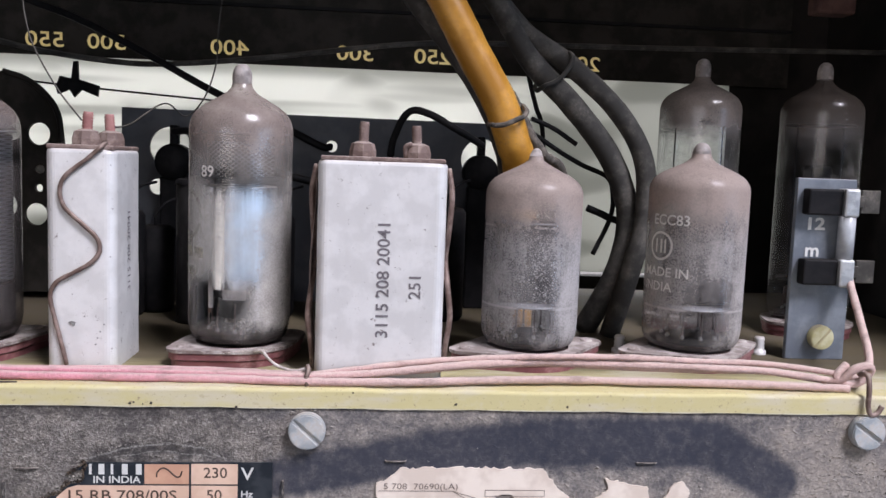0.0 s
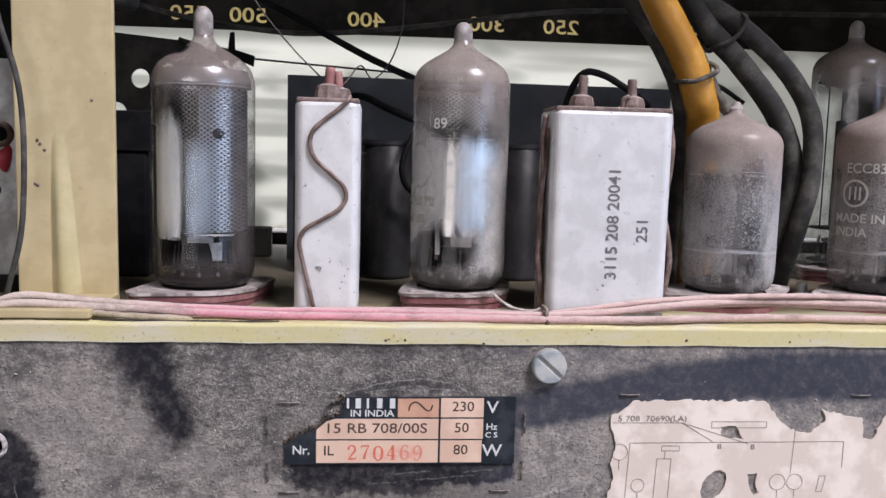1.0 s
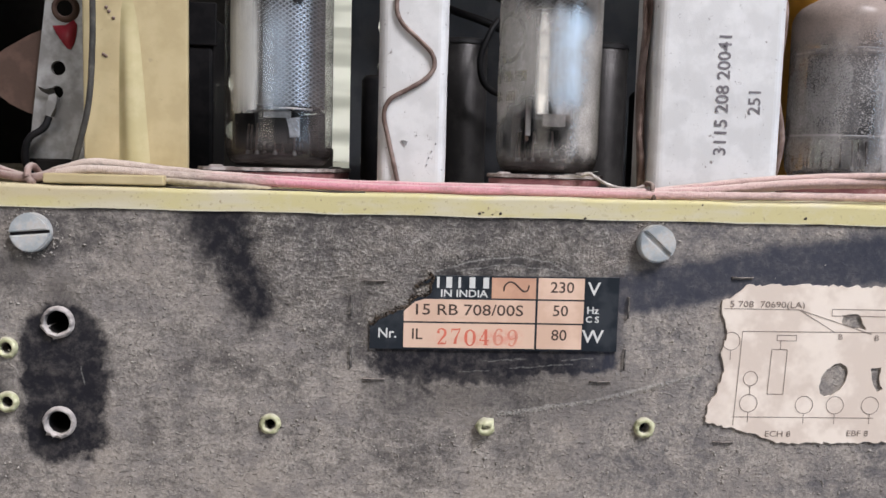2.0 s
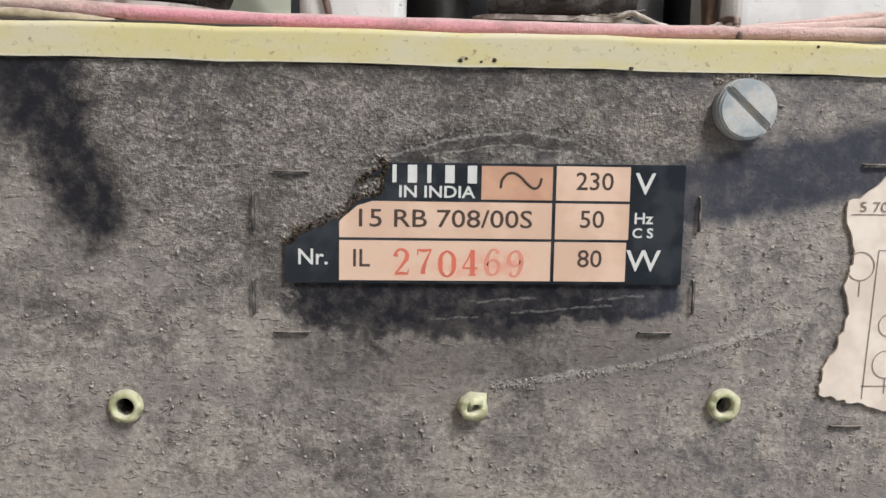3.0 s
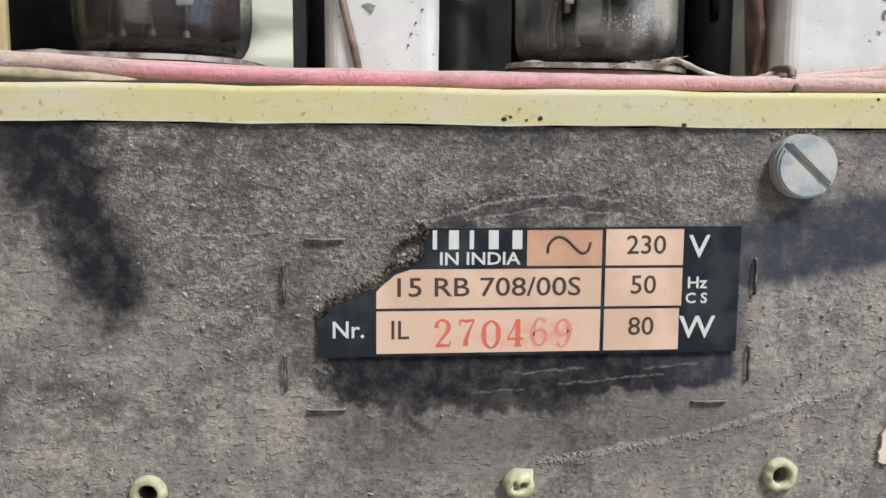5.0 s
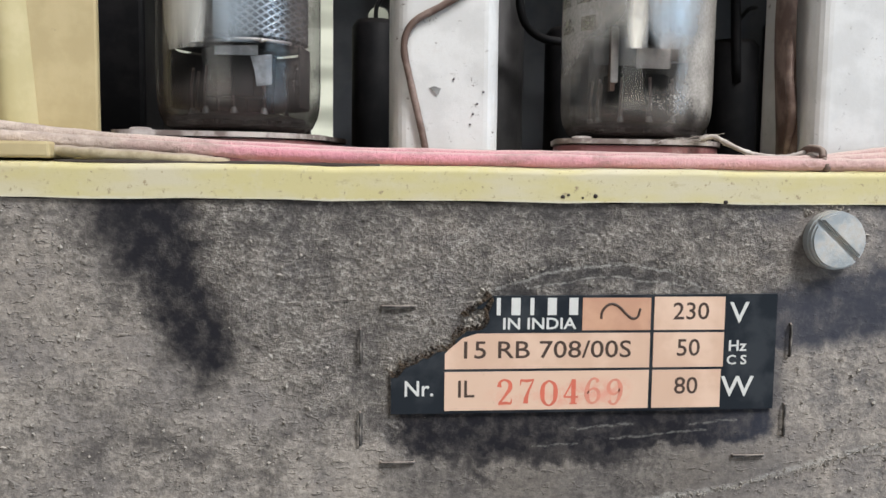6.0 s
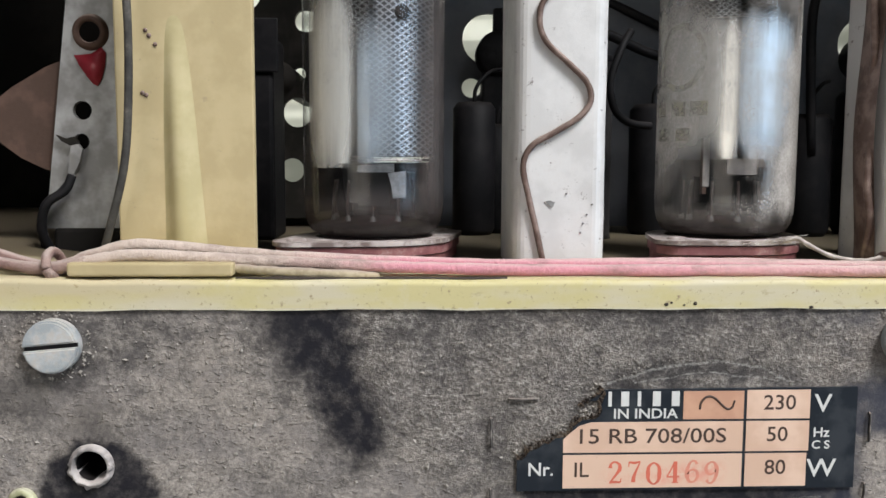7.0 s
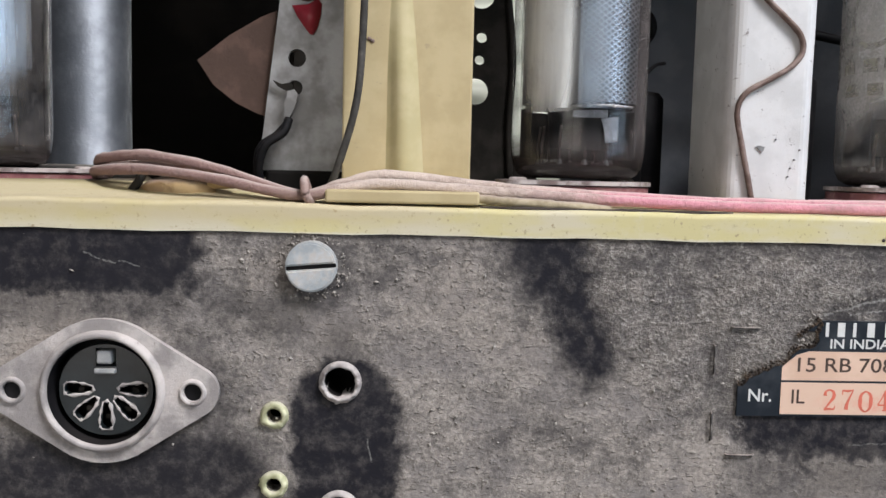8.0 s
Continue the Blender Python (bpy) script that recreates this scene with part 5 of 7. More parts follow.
# ---- valves and their sockets ----
def tube_socket(x, y, turn, reach=0.0145, lift=0.0):
    ob = thing("tube_socket", "dusty valve socket with a pale top plate on maroon phenolic", "socket", "valve sockets", at=(x, y, DECK + lift))
    ears = [(reach * math.cos(radians(turn)), reach * math.sin(radians(turn))), (-reach * math.cos(radians(turn)), -reach * math.sin(radians(turn)))]
    shape = hull([(0, 0, 0.0112), *[(*e, 0.0032) for e in ears]])
    holes_in = [ring_of(*e, 0.0014, 12) for e in ears]
    part("top_plate", sheet(shape, [ring_of(0, 0, 0.0085, 28), *holes_in], 0.0029 - lift, 0.0035 - lift, "xy"), SOCKET_TOP, ob)
    part("wafer", sheet([(u * 0.97, v * 0.97) for u, v in shape], (), max(0.0, 0.0015 - lift), 0.0027 - lift, "xy"), PHENOLIC, ob)
    if not lift:
        part("wafer", sheet([(u * 0.94, v * 0.94) for u, v in shape], (), 0.0000, 0.0013, "xy"), PHENOLIC, ob)
    for e in ears:
        part("rivet", lathe([(0.0006, 0.0034), (0.0008, 0.0039), (0.0012, 0.0038), (0.0014, 0.0035)], 12, "z", (*e, -lift)), SOCKET_TOP, ob)
    return ob


def curved_sheet(r, start, end, z0, z1, thick=0.0002, n=10):
    """A piece of a cylinder's wall, between two angles from the front."""
    bm = bmesh.new()
    cols = []
    for k in range(n + 1):
        a = radians(start + (end - start) * k / n)
        cols.append([bm.verts.new((rr * math.sin(a), -rr * math.cos(a), z)) for rr, z in ((r, z0), (r, z1), (r - thick, z1), (r - thick, z0))])
    for a, b in zip(cols, cols[1:]):
        for k in range(4):
            bm.faces.new((a[k], a[(k + 1) % 4], b[(k + 1) % 4], b[k]))
    bm.faces.new(cols[0]), bm.faces.new(cols[-1][::-1])
    bmesh.ops.recalc_face_normals(bm, faces=bm.faces)
    return bm


def vacuum_tube(x, y, r, base, shoulder, neck, tip, glass, label, style, rt=0.0019):
    ob = thing("vacuum_tube", label, "vacuum tube", "radio valves", at=(x, y, 0))
    h = neck - shoulder
    dome = [(1.0, 0.0), (0.995, 0.10), (0.975, 0.22), (0.93, 0.36), (0.85, 0.50), (0.72, 0.63), (0.55, 0.76), (0.40, 0.87), (0.29, 0.96)]
    prof = [(0, base + 0.0012), (r * 0.55, base + 0.0008), (r * 0.78, base), (r * 0.90, base + 0.0007), (r * 0.965, base + 0.0020), (r * 0.99, base + 0.0034), (r, base + 0.0052)]
    prof += [(r, base + 0.0052 + (shoulder - base - 0.0052) * k / 6) for k in range(1, 6)]
    prof += [(r * a, shoulder + h * b) for a, b in dome] + [(rt * 1.12, neck + 0.0006), (rt, neck + 0.0014)]
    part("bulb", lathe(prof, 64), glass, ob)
    part("tip", lathe([(rt, neck + 0.0014), (rt * 1.02, neck + (tip - neck) * 0.5), (rt * 0.98, tip - 0.0016), (rt * 0.72, tip - 0.0005), (rt * 0.35, tip), (0, tip + 0.0001)], 20), BROWN_TIP, ob, "dust-coated glass pip")
    ri = r - 0.0007
    part("stem", lathe([(0, base + 0.0022), (ri * 0.5, base + 0.0024), (ri * 0.86, base + 0.0017), (ri * 0.88, base + 0.0012)], 32), DARK_METAL, ob)
    for k in range(9):
        a = 2 * math.pi * (k + 0.5) / 10
        px, py = 0.0059 * math.cos(a), 0.0059 * math.sin(a)
        part("pin_wire", cord([(px, py, base + 0.0012), (px * 1.02, py * 1.02, base + 0.0045), (px * 0.96, py * 0.96, base + 0.0078)], 0.00020, 6, 3), PIN, ob)
        part("pin_seal", lathe([(0.0006, base + 0.0014), (0.00045, base + 0.0024), (0.00025, base + 0.0029)], 8, "z", (px, py, 0)), SOOTY, ob)
    if style == "clear":
        lo, hi = base + 0.0105, shoulder - 0.0006
        part("mica_disc", lathe([(0, hi), (ri * 0.99, hi), (ri * 0.99, hi + 0.0003), (0, hi + 0.0003)], 40), MICA, ob)
        part("mica_disc", lathe([(0, lo), (ri * 0.86, lo), (ri * 0.86, lo + 0.0003), (0, lo + 0.0003)], 40), DARK_METAL, ob)
        part("cross_rod", cord([(-0.0004, -0.0085, lo), (0.0030, -0.0080, lo + 0.0001), (0.0066, -0.0062, lo)], 0.00018, 6, 3), FLANGE, ob, "thin pale rod")
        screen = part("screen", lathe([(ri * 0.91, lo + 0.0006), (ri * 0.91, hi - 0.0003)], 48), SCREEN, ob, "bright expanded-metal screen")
        part("getter_film", lathe([(ri * 0.985, hi + 0.0006), (ri * 0.99, shoulder + h * 0.08), (ri * 0.92, shoulder + h * 0.34)], 48), GETTER, ob, "silvery mirror film inside the dome")
        # dark sheet and core added behind the pins to keep the lower bulb dark
        part("skirt", join(curved_sheet(ri * 0.93, 62, 298, base + 0.0030, lo - 0.0002, 0.0002, 24), lathe([(0, base + 0.0046), (ri * 0.45, base + 0.0046), (ri * 0.5, lo - 0.0004)], 32)), DARK_METAL, ob, "dark backing added in the lower bulb")
        part("bracket", join(sheet([(-0.0020, lo - 0.0016), (-0.0020, lo - 0.0006), (0.0030, lo - 0.0004), (0.0030, lo - 0.0016)], (), -0.0068, -0.0065), sheet([(0.0028, lo - 0.0052), (0.0026, lo - 0.0034), (0.0021, lo - 0.0017), (0.0046, lo - 0.0014), (0.0046, lo - 0.0050)], (), -0.0066, -0.0063)), BRACKET_METAL, ob, "pale bent bracket under the screen")
        part("shield", box(-0.0020, 0.0024, -0.0062, -0.0058, lo - 0.0064, lo - 0.0010, 0.0002), DARK_METAL, ob, "blackened square shield")
        for bx in (-0.0002, 0.0036, 0.0066):
            part("bead", lathe([(0, -0.0003), (0.00028, -0.00015), (0.00028, 0.00015), (0, 0.0003)], 8, "z", (bx, -math.sqrt((ri * 0.93) ** 2 - bx * bx), lo)), FLANGE, ob)
        # curved sheets that paint in this bulb's reflections
        part("getter_film", curved_sheet(ri * 0.975, -85, 5, lo - 0.0010, hi - 0.0010, 0.00005, 20), GLEAM_A, ob, "painted silvery reflection inside the glass")
        part("getter_film", curved_sheet(ri * 0.955, -40, -8, lo - 0.0004, hi - 0.0010, 0.00005, 12), GLEAM_D, ob, "painted bright reflection streak inside the glass")
        part("getter_film", curved_sheet(ri * 0.965, -12, 40, lo - 0.0004, hi - 0.0010, 0.00005, 14), GLEAM_E, ob, "painted pale blue reflection inside the glass")
        part("vent", lathe([(0, 0.0005), (0.0010, 0.0004), (0.0011, -0.0006)], 16, "y", (0.0041, -0.0076, 0.0381)), DARK_METAL, screen)
    elif style == "hazy":
        lo, hi = base + 0.0100, shoulder - 0.0022
        part("mica_disc", lathe([(0, hi + 0.0016), (ri * 0.99, hi + 0.0016), (ri * 0.99, hi + 0.0019), (0, hi + 0.0019)], 40), MICA, ob)
        part("screen", lathe([(ri * 0.70, hi - 0.0065), (ri * 0.70, hi)], 40), SCREEN, ob)
        part("anode", lathe([(ri * 0.50, hi - 0.0085), (ri * 0.76, hi - 0.0085), (ri * 0.78, hi - 0.0088), (ri * 0.78, lo + 0.0048), (ri * 0.76, lo + 0.0045), (ri * 0.5, lo + 0.0045)], 48), BRIGHT_METAL, ob, "bright sheet-metal anode")
        # the hazy bulb's reflections, painted on sheets behind the glass
        part("getter_film", curved_sheet(ri * 0.955, -25, 30, lo + 0.0010, hi - 0.0010, 0.00005, 16), GLEAM_L, ob, "painted lavender reflection inside the glass")
        part("getter_film", curved_sheet(ri * 0.975, -10, 70, lo + 0.0010, hi - 0.0010, 0.00005, 20), GLEAM_B, ob, "painted bluish silver reflection inside the glass")
        part("getter_film", curved_sheet(ri * 0.975, -88, -22, lo + 0.0010, hi - 0.0010, 0.00005, 20), GLEAM_C, ob, "painted warm silver reflection inside the glass")
        part("getter_film", curved_sheet(ri * 0.965, -35, 0, lo + 0.0010, hi - 0.0010, 0.00005, 12), GLEAM_S, ob, "painted warm white reflection streak inside the glass")
        part("lower_anode", join(box(-0.0018, 0.0034, -ri * 0.72, -ri * 0.66, lo - 0.0002, lo + 0.0046, 0.0002), box(-0.0052, -0.0046, -ri * 0.6, -ri * 0.5, lo - 0.004, lo + 0.0046)), FIBRE, ob)
        part("skirt", join(curved_sheet(ri * 0.93, 62, 298, base + 0.0030, lo + 0.0010, 0.0002, 24), lathe([(0, base + 0.0046), (ri * 0.42, base + 0.0046), (ri * 0.46, lo - 0.0016)], 32)), DARK_METAL, ob)
        part("bracket", join(box(-0.0052, -0.0042, -ri * 0.62, -ri * 0.58, lo - 0.0030, lo + 0.0040, 0.0002), box(-0.0022, 0.0022, -ri * 0.74, -ri * 0.73, lo - 0.0012, lo + 0.0042, 0.0002)), FLANGE, ob, "dusty grey lower electrode")
    elif style == "dim":
        lo, hi = base + 0.0100, shoulder - 0.0030
        for z in (lo, hi):
            part("mica_disc", lathe([(0, z), (ri * 0.9, z), (ri * 0.9, z + 0.0003), (0, z + 0.0003)], 40), DARK_METAL, ob)
        part("anode", box(-ri * 0.30, ri * 0.30, -ri * 0.25, ri * 0.25, lo + 0.0006, hi - 0.0100, 0.0006), DARK_METAL, ob)
        for sx in (-1, 1):
            part("support_rod", lathe([(0, lo), (0.0002, lo), (0.0002, hi), (0, hi)], 8, "z", (sx * ri * 0.66, 0, 0)), DARK_METAL, ob)
    else:
        lo, hi = base + 0.0085, shoulder - 0.0055
        for z in (lo, hi):
            part("mica_disc", lathe([(0, z), (ri * 0.98, z), (ri * 0.98, z + 0.0003), (0, z + 0.0003)], 40), MICA, ob)
        part("anode", join(box(-ri * 0.62, ri * 0.62, -ri * 0.38, ri * 0.38, lo + 0.0006, hi - 0.0004, 0.0006)), DARK_METAL, ob)
        part("getter_film", lathe([(ri * 0.985, hi + 0.003), (ri * 0.96, shoulder + h * 0.18), (ri * 0.72, shoulder + h * 0.55)], 40), GETTER, ob)
    return ob


BROWN_TIP = worn("dust_coated_pip", (0.19, 0.165, 0.155), (0.32, 0.285, 0.27), 0.45, 0.0, 400, 2500, 0.3, (0.36, 0.32, 0.30))
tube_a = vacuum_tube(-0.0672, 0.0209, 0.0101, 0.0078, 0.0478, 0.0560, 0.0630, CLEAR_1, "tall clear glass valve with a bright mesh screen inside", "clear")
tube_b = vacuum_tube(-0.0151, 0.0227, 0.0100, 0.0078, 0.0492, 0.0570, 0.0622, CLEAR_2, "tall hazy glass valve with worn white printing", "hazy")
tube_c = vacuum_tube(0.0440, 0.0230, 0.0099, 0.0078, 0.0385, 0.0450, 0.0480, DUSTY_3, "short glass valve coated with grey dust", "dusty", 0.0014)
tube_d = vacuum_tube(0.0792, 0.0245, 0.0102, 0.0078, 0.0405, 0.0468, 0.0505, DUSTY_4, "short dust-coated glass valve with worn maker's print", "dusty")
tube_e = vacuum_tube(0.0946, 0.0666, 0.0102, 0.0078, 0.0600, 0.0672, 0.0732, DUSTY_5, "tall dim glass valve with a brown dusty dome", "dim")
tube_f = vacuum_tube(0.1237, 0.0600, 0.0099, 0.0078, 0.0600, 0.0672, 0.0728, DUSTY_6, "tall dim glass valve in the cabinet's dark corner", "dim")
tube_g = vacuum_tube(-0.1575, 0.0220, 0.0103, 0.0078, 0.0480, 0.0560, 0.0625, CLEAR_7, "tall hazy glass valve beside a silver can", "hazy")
for x, y, turn, reach, lift in ((-0.0672, 0.0209, 222, 0.0136, 0.0), (-0.0151, 0.0227, 220, 0.0122, 0.0), (0.0440, 0.0230, 20, 0.0145, 0.0), (0.0792, 0.0245, 20, 0.0145, 0.0), (0.0946, 0.0666, 20, 0.0095, 0.0), (0.1237, 0.0600, 20, 0.0095, 0.0), (-0.1575, 0.0220, 25, 0.0145, DECK_RISE)):
    tube_socket(x, y, turn, reach, lift)
# print on the valves
def tube_print(parent, text, size, dx, z, r, wide=1.0):
    part("print", writing(text, size, dx, z, 0.0, wide=wide, bend=(0.0, 0.0, r + 0.00006), bold=0.00003), TUBE_PRINT, parent)


tube_print(tube_d, "ECC83", 0.0030, -0.0094, 0.0345, 0.0102)
tube_print(tube_d, "MADE IN", 0.0027, -0.0104, 0.0238, 0.0102, 1.05)
tube_print(tube_d, "INDIA", 0.0027, -0.0120, 0.0208, 0.0102, 1.05)
ring_pts = ring_of(-0.0114, 0.0292, 0.0030, 28)
def bent_ring(parent, ring, r, width, mat=TUBE_PRINT):
    bm = bmesh.new()
    def place(u, w):
        a = u / r
        return bm.verts.new((r * math.sin(a), -r * math.cos(a), w))
    cx, cz = sum(p[0] for p in ring) / len(ring), sum(p[1] for p in ring) / len(ring)
    inner = [(cx + (u - cx) * (1 - width), cz + (w - cz) * (1 - width)) for u, w in ring]
    o, i = [place(*p) for p in ring], [place(*p) for p in inner]
    for k in range(len(ring)):
        j = (k + 1) % len(ring)
        bm.faces.new((o[k], o[j], i[j], i[k]))
    part("badge", bm, mat, parent)


bent_ring(tube_d, ring_pts, 0.01027, 0.16)
for du in (-0.0011, 0.0002, 0.0012):
    bm = box(-0.0114 + du - 0.0002, -0.0114 + du + 0.0002, -0.0001, 0.0001, 0.0278, 0.0306)
    for v in bm.verts:
        a = v.co.x / 0.01027
        v.co.x, v.co.y = 0.01027 * math.sin(a), -(0.01027 + 0.00002) * math.cos(a) + v.co.y * 0.3
    part("badge", bm, TUBE_PRINT, tube_d)
tube_print(tube_b, "89", 0.0030, -0.0052, 0.0412, 0.0100)
bent_ring(tube_b, [(-0.0106 + 0.0042 * math.cos(radians(13 * k)), 0.0330 + 0.0048 * math.sin(radians(13 * k))) for k in range(28)], 0.01006, 0.18, FAINT_PRINT)

for u, z, w, hh in ((-0.0148, 0.0258, 0.0026, 0.0020), (-0.0107, 0.0258, 0.0024, 0.0020), (-0.0074, 0.0258, 0.0026, 0.0020), (-0.0140, 0.0222, 0.0030, 0.0018), (-0.0098, 0.0222, 0.0024, 0.0018)):
    bm = box(u - w / 2, u + w / 2, -0.00004, 0.00004, z - hh / 2, z + hh / 2)
    bmesh.ops.subdivide_edges(bm, edges=[e for e in bm.edges if abs(e.verts[0].co.x - e.verts[1].co.x) > 1e-5], cuts=4)
    for v in bm.verts:
        a, rr = v.co.x / 0.01006, 0.01008 - v.co.y
        v.co.x, v.co.y = rr * math.sin(a), -rr * math.cos(a)
    part("print", bm, FAINT_PRINT, tube_b, "worn olive-beige printing")


# ---- shielded coil cans ----
def coil_can(x0, x1, y0, y1, top, label):
    ob = thing("coil_can", label, "coil can", "coil cans", at=((x0 + x1) / 2, (y0 + y1) / 2, DECK))
    w, d, h = (x1 - x0) / 2, (y1 - y0) / 2, top - DECK
    bm = box(-w, w, -d, d, 0.0, h)
    bmesh.ops.bevel(bm, geom=[e for e in bm.edges if abs(e.verts[0].co.z - e.verts[1].co.z) > 0.001], offset=0.0020, segments=6, profile=0.5, affect="EDGES")
    bmesh.ops.bevel(bm, geom=[e for e in bm.edges if all(v.co.z > h - 1e-6 for v in e.verts) and len(e.link_faces) == 2 and e.calc_face_angle(0) > 0.5], offset=0.0008, segments=3, profile=0.5, affect="EDGES")
    bmesh.ops.subdivide_edges(bm, edges=[e for e in bm.edges if e.calc_length() > 0.008], cuts=5, use_grid_fill=True)
    for v in bm.verts:
        k = noise.noise(Vector((v.co.x * 120 + x0 * 900, v.co.y * 120, v.co.z * 120)))
        v.co.x += 0.00012 * k
        v.co.y += 0.00012 * k
    part("shell", smooth(bm, False), ALU, ob)
    part("lid", box(-w * 0.96, w * 0.96, -d * 0.96, d * 0.96, h - 0.0002, h + 0.0007, 0.0003), BROWN_BASE, ob, "dusty brown lid")
    return ob, w, d, h


def core(parent, x, y, h, lean=0.0, red=True, tall=0.0062):
    bm = lathe([(0.0026, 0), (0.0026, 0.0012), (0.0022, 0.0026), (0.0012, 0.0030), (0, 0.0030)], 8, "z")
    bmesh.ops.translate(bm, vec=(x, y, h + 0.0006), verts=bm.verts)
    base = part("core_holder", smooth(bm, False), BROWN_BASE, parent)
    prof = [(0.0010, 0.0025)]
    for k in range(6):
        z = 0.0030 + (tall - 0.0036) * k / 5
        prof += [(0.00105, z), (0.00085, z + 0.00025)]
    prof += [(0.0009, tall), (0, tall)]
    bm = lathe(prof, 12)
    bmesh.ops.rotate(bm, cent=(0, 0, 0), matrix=Matrix.Rotation(radians(lean), 3, "Y"), verts=bm.verts)
    bmesh.ops.translate(bm, vec=(x, y, h + 0.0006), verts=bm.verts)
    part("core", bm, RED_SLUG if red else BROWN_BASE, base, "threaded adjusting core")


can_a, w, d, h = coil_can(-0.0482, -0.0357, 0.0098, 0.0272, 0.0447, "pale aluminium coil can with a wavy brown spring wire")
core(can_a, -0.0002, -0.0042, h, 4)
core(can_a, 0.0016, 0.0048, h, -3)
cx = -0.04195
S_WIRE = [(-0.0379, 0.0452), (-0.0400, 0.0432), (-0.0443, 0.0396), (-0.0452, 0.0367), (-0.0443, 0.0339), (-0.0413, 0.0311), (-0.0388, 0.0286), (-0.0383, 0.0262), (-0.0398, 0.0241), (-0.0430, 0.0221), (-0.0460, 0.0203), (-0.0471, 0.0176), (-0.0463, 0.0135), (-0.0452, 0.0090), (-0.0443, 0.0050)]
part("spring_wire", cord([(-0.0379 - cx, -d + 0.002, h + 0.0011), *[(x - cx, -d - 0.0005, z - DECK) for x, z in S_WIRE]], 0.00042, 8, 6, 0.1), SPRING, can_a, "rusty brown spring wire")
chip = torn([(-0.0008, 0.0003), (-0.0002, 0.0005), (0.0006, 0.0003), (0.0004, -0.0002), (0.0001, -0.0005), (-0.0002, -0.0001)], 0.00012, 5, 0.0002)
part("dent", sheet([(-0.0433 - cx + x, 0.0126 - DECK + z) for x, z in chip], (), -d - 0.0002, -d + 0.0004), SOOTY, can_a, "dark chipped spot")
for x, z in ((-0.0384, 0.0112), (-0.0389, 0.0100), (-0.0377, 0.0126), (-0.0392, 0.0088), (-0.0412, 0.0140)):
    part("dent", lathe([(0, 0.0002), (0.00012, 0.00018), (0.00016, -0.0002)], 7, "y", (x - cx, -d, z - DECK)), STAMP, can_a)
part("stamp", writing("3115 208 20041", 0.0027, 0, 0.0215, 0, 90, wide=0.9), STAMP, can_a)
st = can_a.children[-1]
for v in st.data.vertices:
    v.co = (w + 0.0001, v.co.x, v.co.z)

can_b, w, d, h = coil_can(0.0010, 0.0247, 0.0060, 0.0205, 0.0444, "pale aluminium coil can with a stamped number")
core(can_b, -0.0040, 0.0038, h, 2, False, 0.0068)
core(can_b, 0.0066, 0.0038, h, -3, False, 0.0064)
part("tag", cord([(0.0044, 0.0030, h + 0.0008), (0.0042, 0.0024, h + 0.0028), (0.0054, 0.0020, h + 0.0034)], 0.0005, 6, 3), BROWN_BASE, can_b)
bx = 0.01285
part("stamp", writing("3115 208 20041", 0.00325, 0.0134 - bx, 0.0227 - DECK, -d - 0.0001, 90, wide=1.03, bold=0.00004), STAMP, can_b)
part("stamp", writing("251", 0.00315, 0.0193 - bx, 0.0216 - DECK, -d - 0.0001, 90, wide=1.03, bold=0.00004), STAMP, can_b)
for sx in (-1, 1):
    part("spring_wire", cord([(sx * (w + 0.0005 + a), b, z) for a, b, z in ((0, -0.002, h - 0.001), (0.0007, -0.003, h - 0.006), (0.0003, -0.003, h - 0.013), (0, -0.001, h - 0.018), (0.0004, -0.003, h - 0.023), (0.0010, -0.004, h - 0.029), (0.0004, -0.004, h - 0.034), (0, -0.002, 0.001))], 0.00055, 8, 5), SPRING, can_b)
strap = bmesh.new()
rows = [[strap.verts.new((-w - 0.0002 - 0.0009 * math.sin(math.pi * k / 16) ** 2 - bulge, y, 0.0005 + (h - 0.004) * k / 16)) for y, bulge in ((-0.0044, 0.0), (-0.0030, 0.0004), (-0.0006, 0.0004), (0.0010, 0.0))] for k in range(17)]
for a, b in zip(rows, rows[1:]):
    for k in range(3):
        strap.faces.new((a[k], a[k + 1], b[k + 1], b[k]))
part("spring_strap", smooth(strap), SPRING, can_b, "brown spring strap bowed out from the side")

# ---- cream support post ----
post = thing("support_post", "cream lacquered steel post with a pressed ridge and foot", "post", at=(-0.0932, 0.0178, DECK))
part("upright", box(-0.0096, 0.0095, 0.0, 0.0012, 0.0, 0.1212, 0.0003), CREAM, post)
part("flange", box(-0.0096, -0.0084, 0.0012, 0.012, 0.0, 0.1212, 0.0003), CREAM, post)
ridge = bmesh.new()
rows = []
for k in range(21):
    t = k / 20
    fade = min(1.0, (1.0 - t) / 0.45)
    z, left, right, proud = 0.0002 + 0.0345 * t, -0.0034 + 0.0002 * t, 0.0030 - 0.0026 * t, 0.00005 + 0.0017 * fade * (1 - 0.30 * t)
    rows.append([ridge.verts.new((left + (right - left) * u, 0.0001 - proud * h, z)) for u, h in ((0.0, 0.0), (0.10, 0.14), (0.20, 0.42), (0.30, 0.76), (0.42, 0.97), (0.54, 0.98), (0.70, 0.72), (0.86, 0.28), (1.0, 0.0))])
for a, b in zip(rows, rows[1:]):
    for k in range(8):
        ridge.faces.new((a[k], a[k + 1], b[k + 1], b[k]))
bmesh.ops.recalc_face_normals(ridge, faces=ridge.faces)
part("pressed_ridge", smooth(ridge), YELLOWED, post, "yellowed pressed ridge")
part("foot", box(-0.0103, 0.0096, -0.0174, 0.0012, 0.0001, 0.0018, 0.0003), CREAM, post)
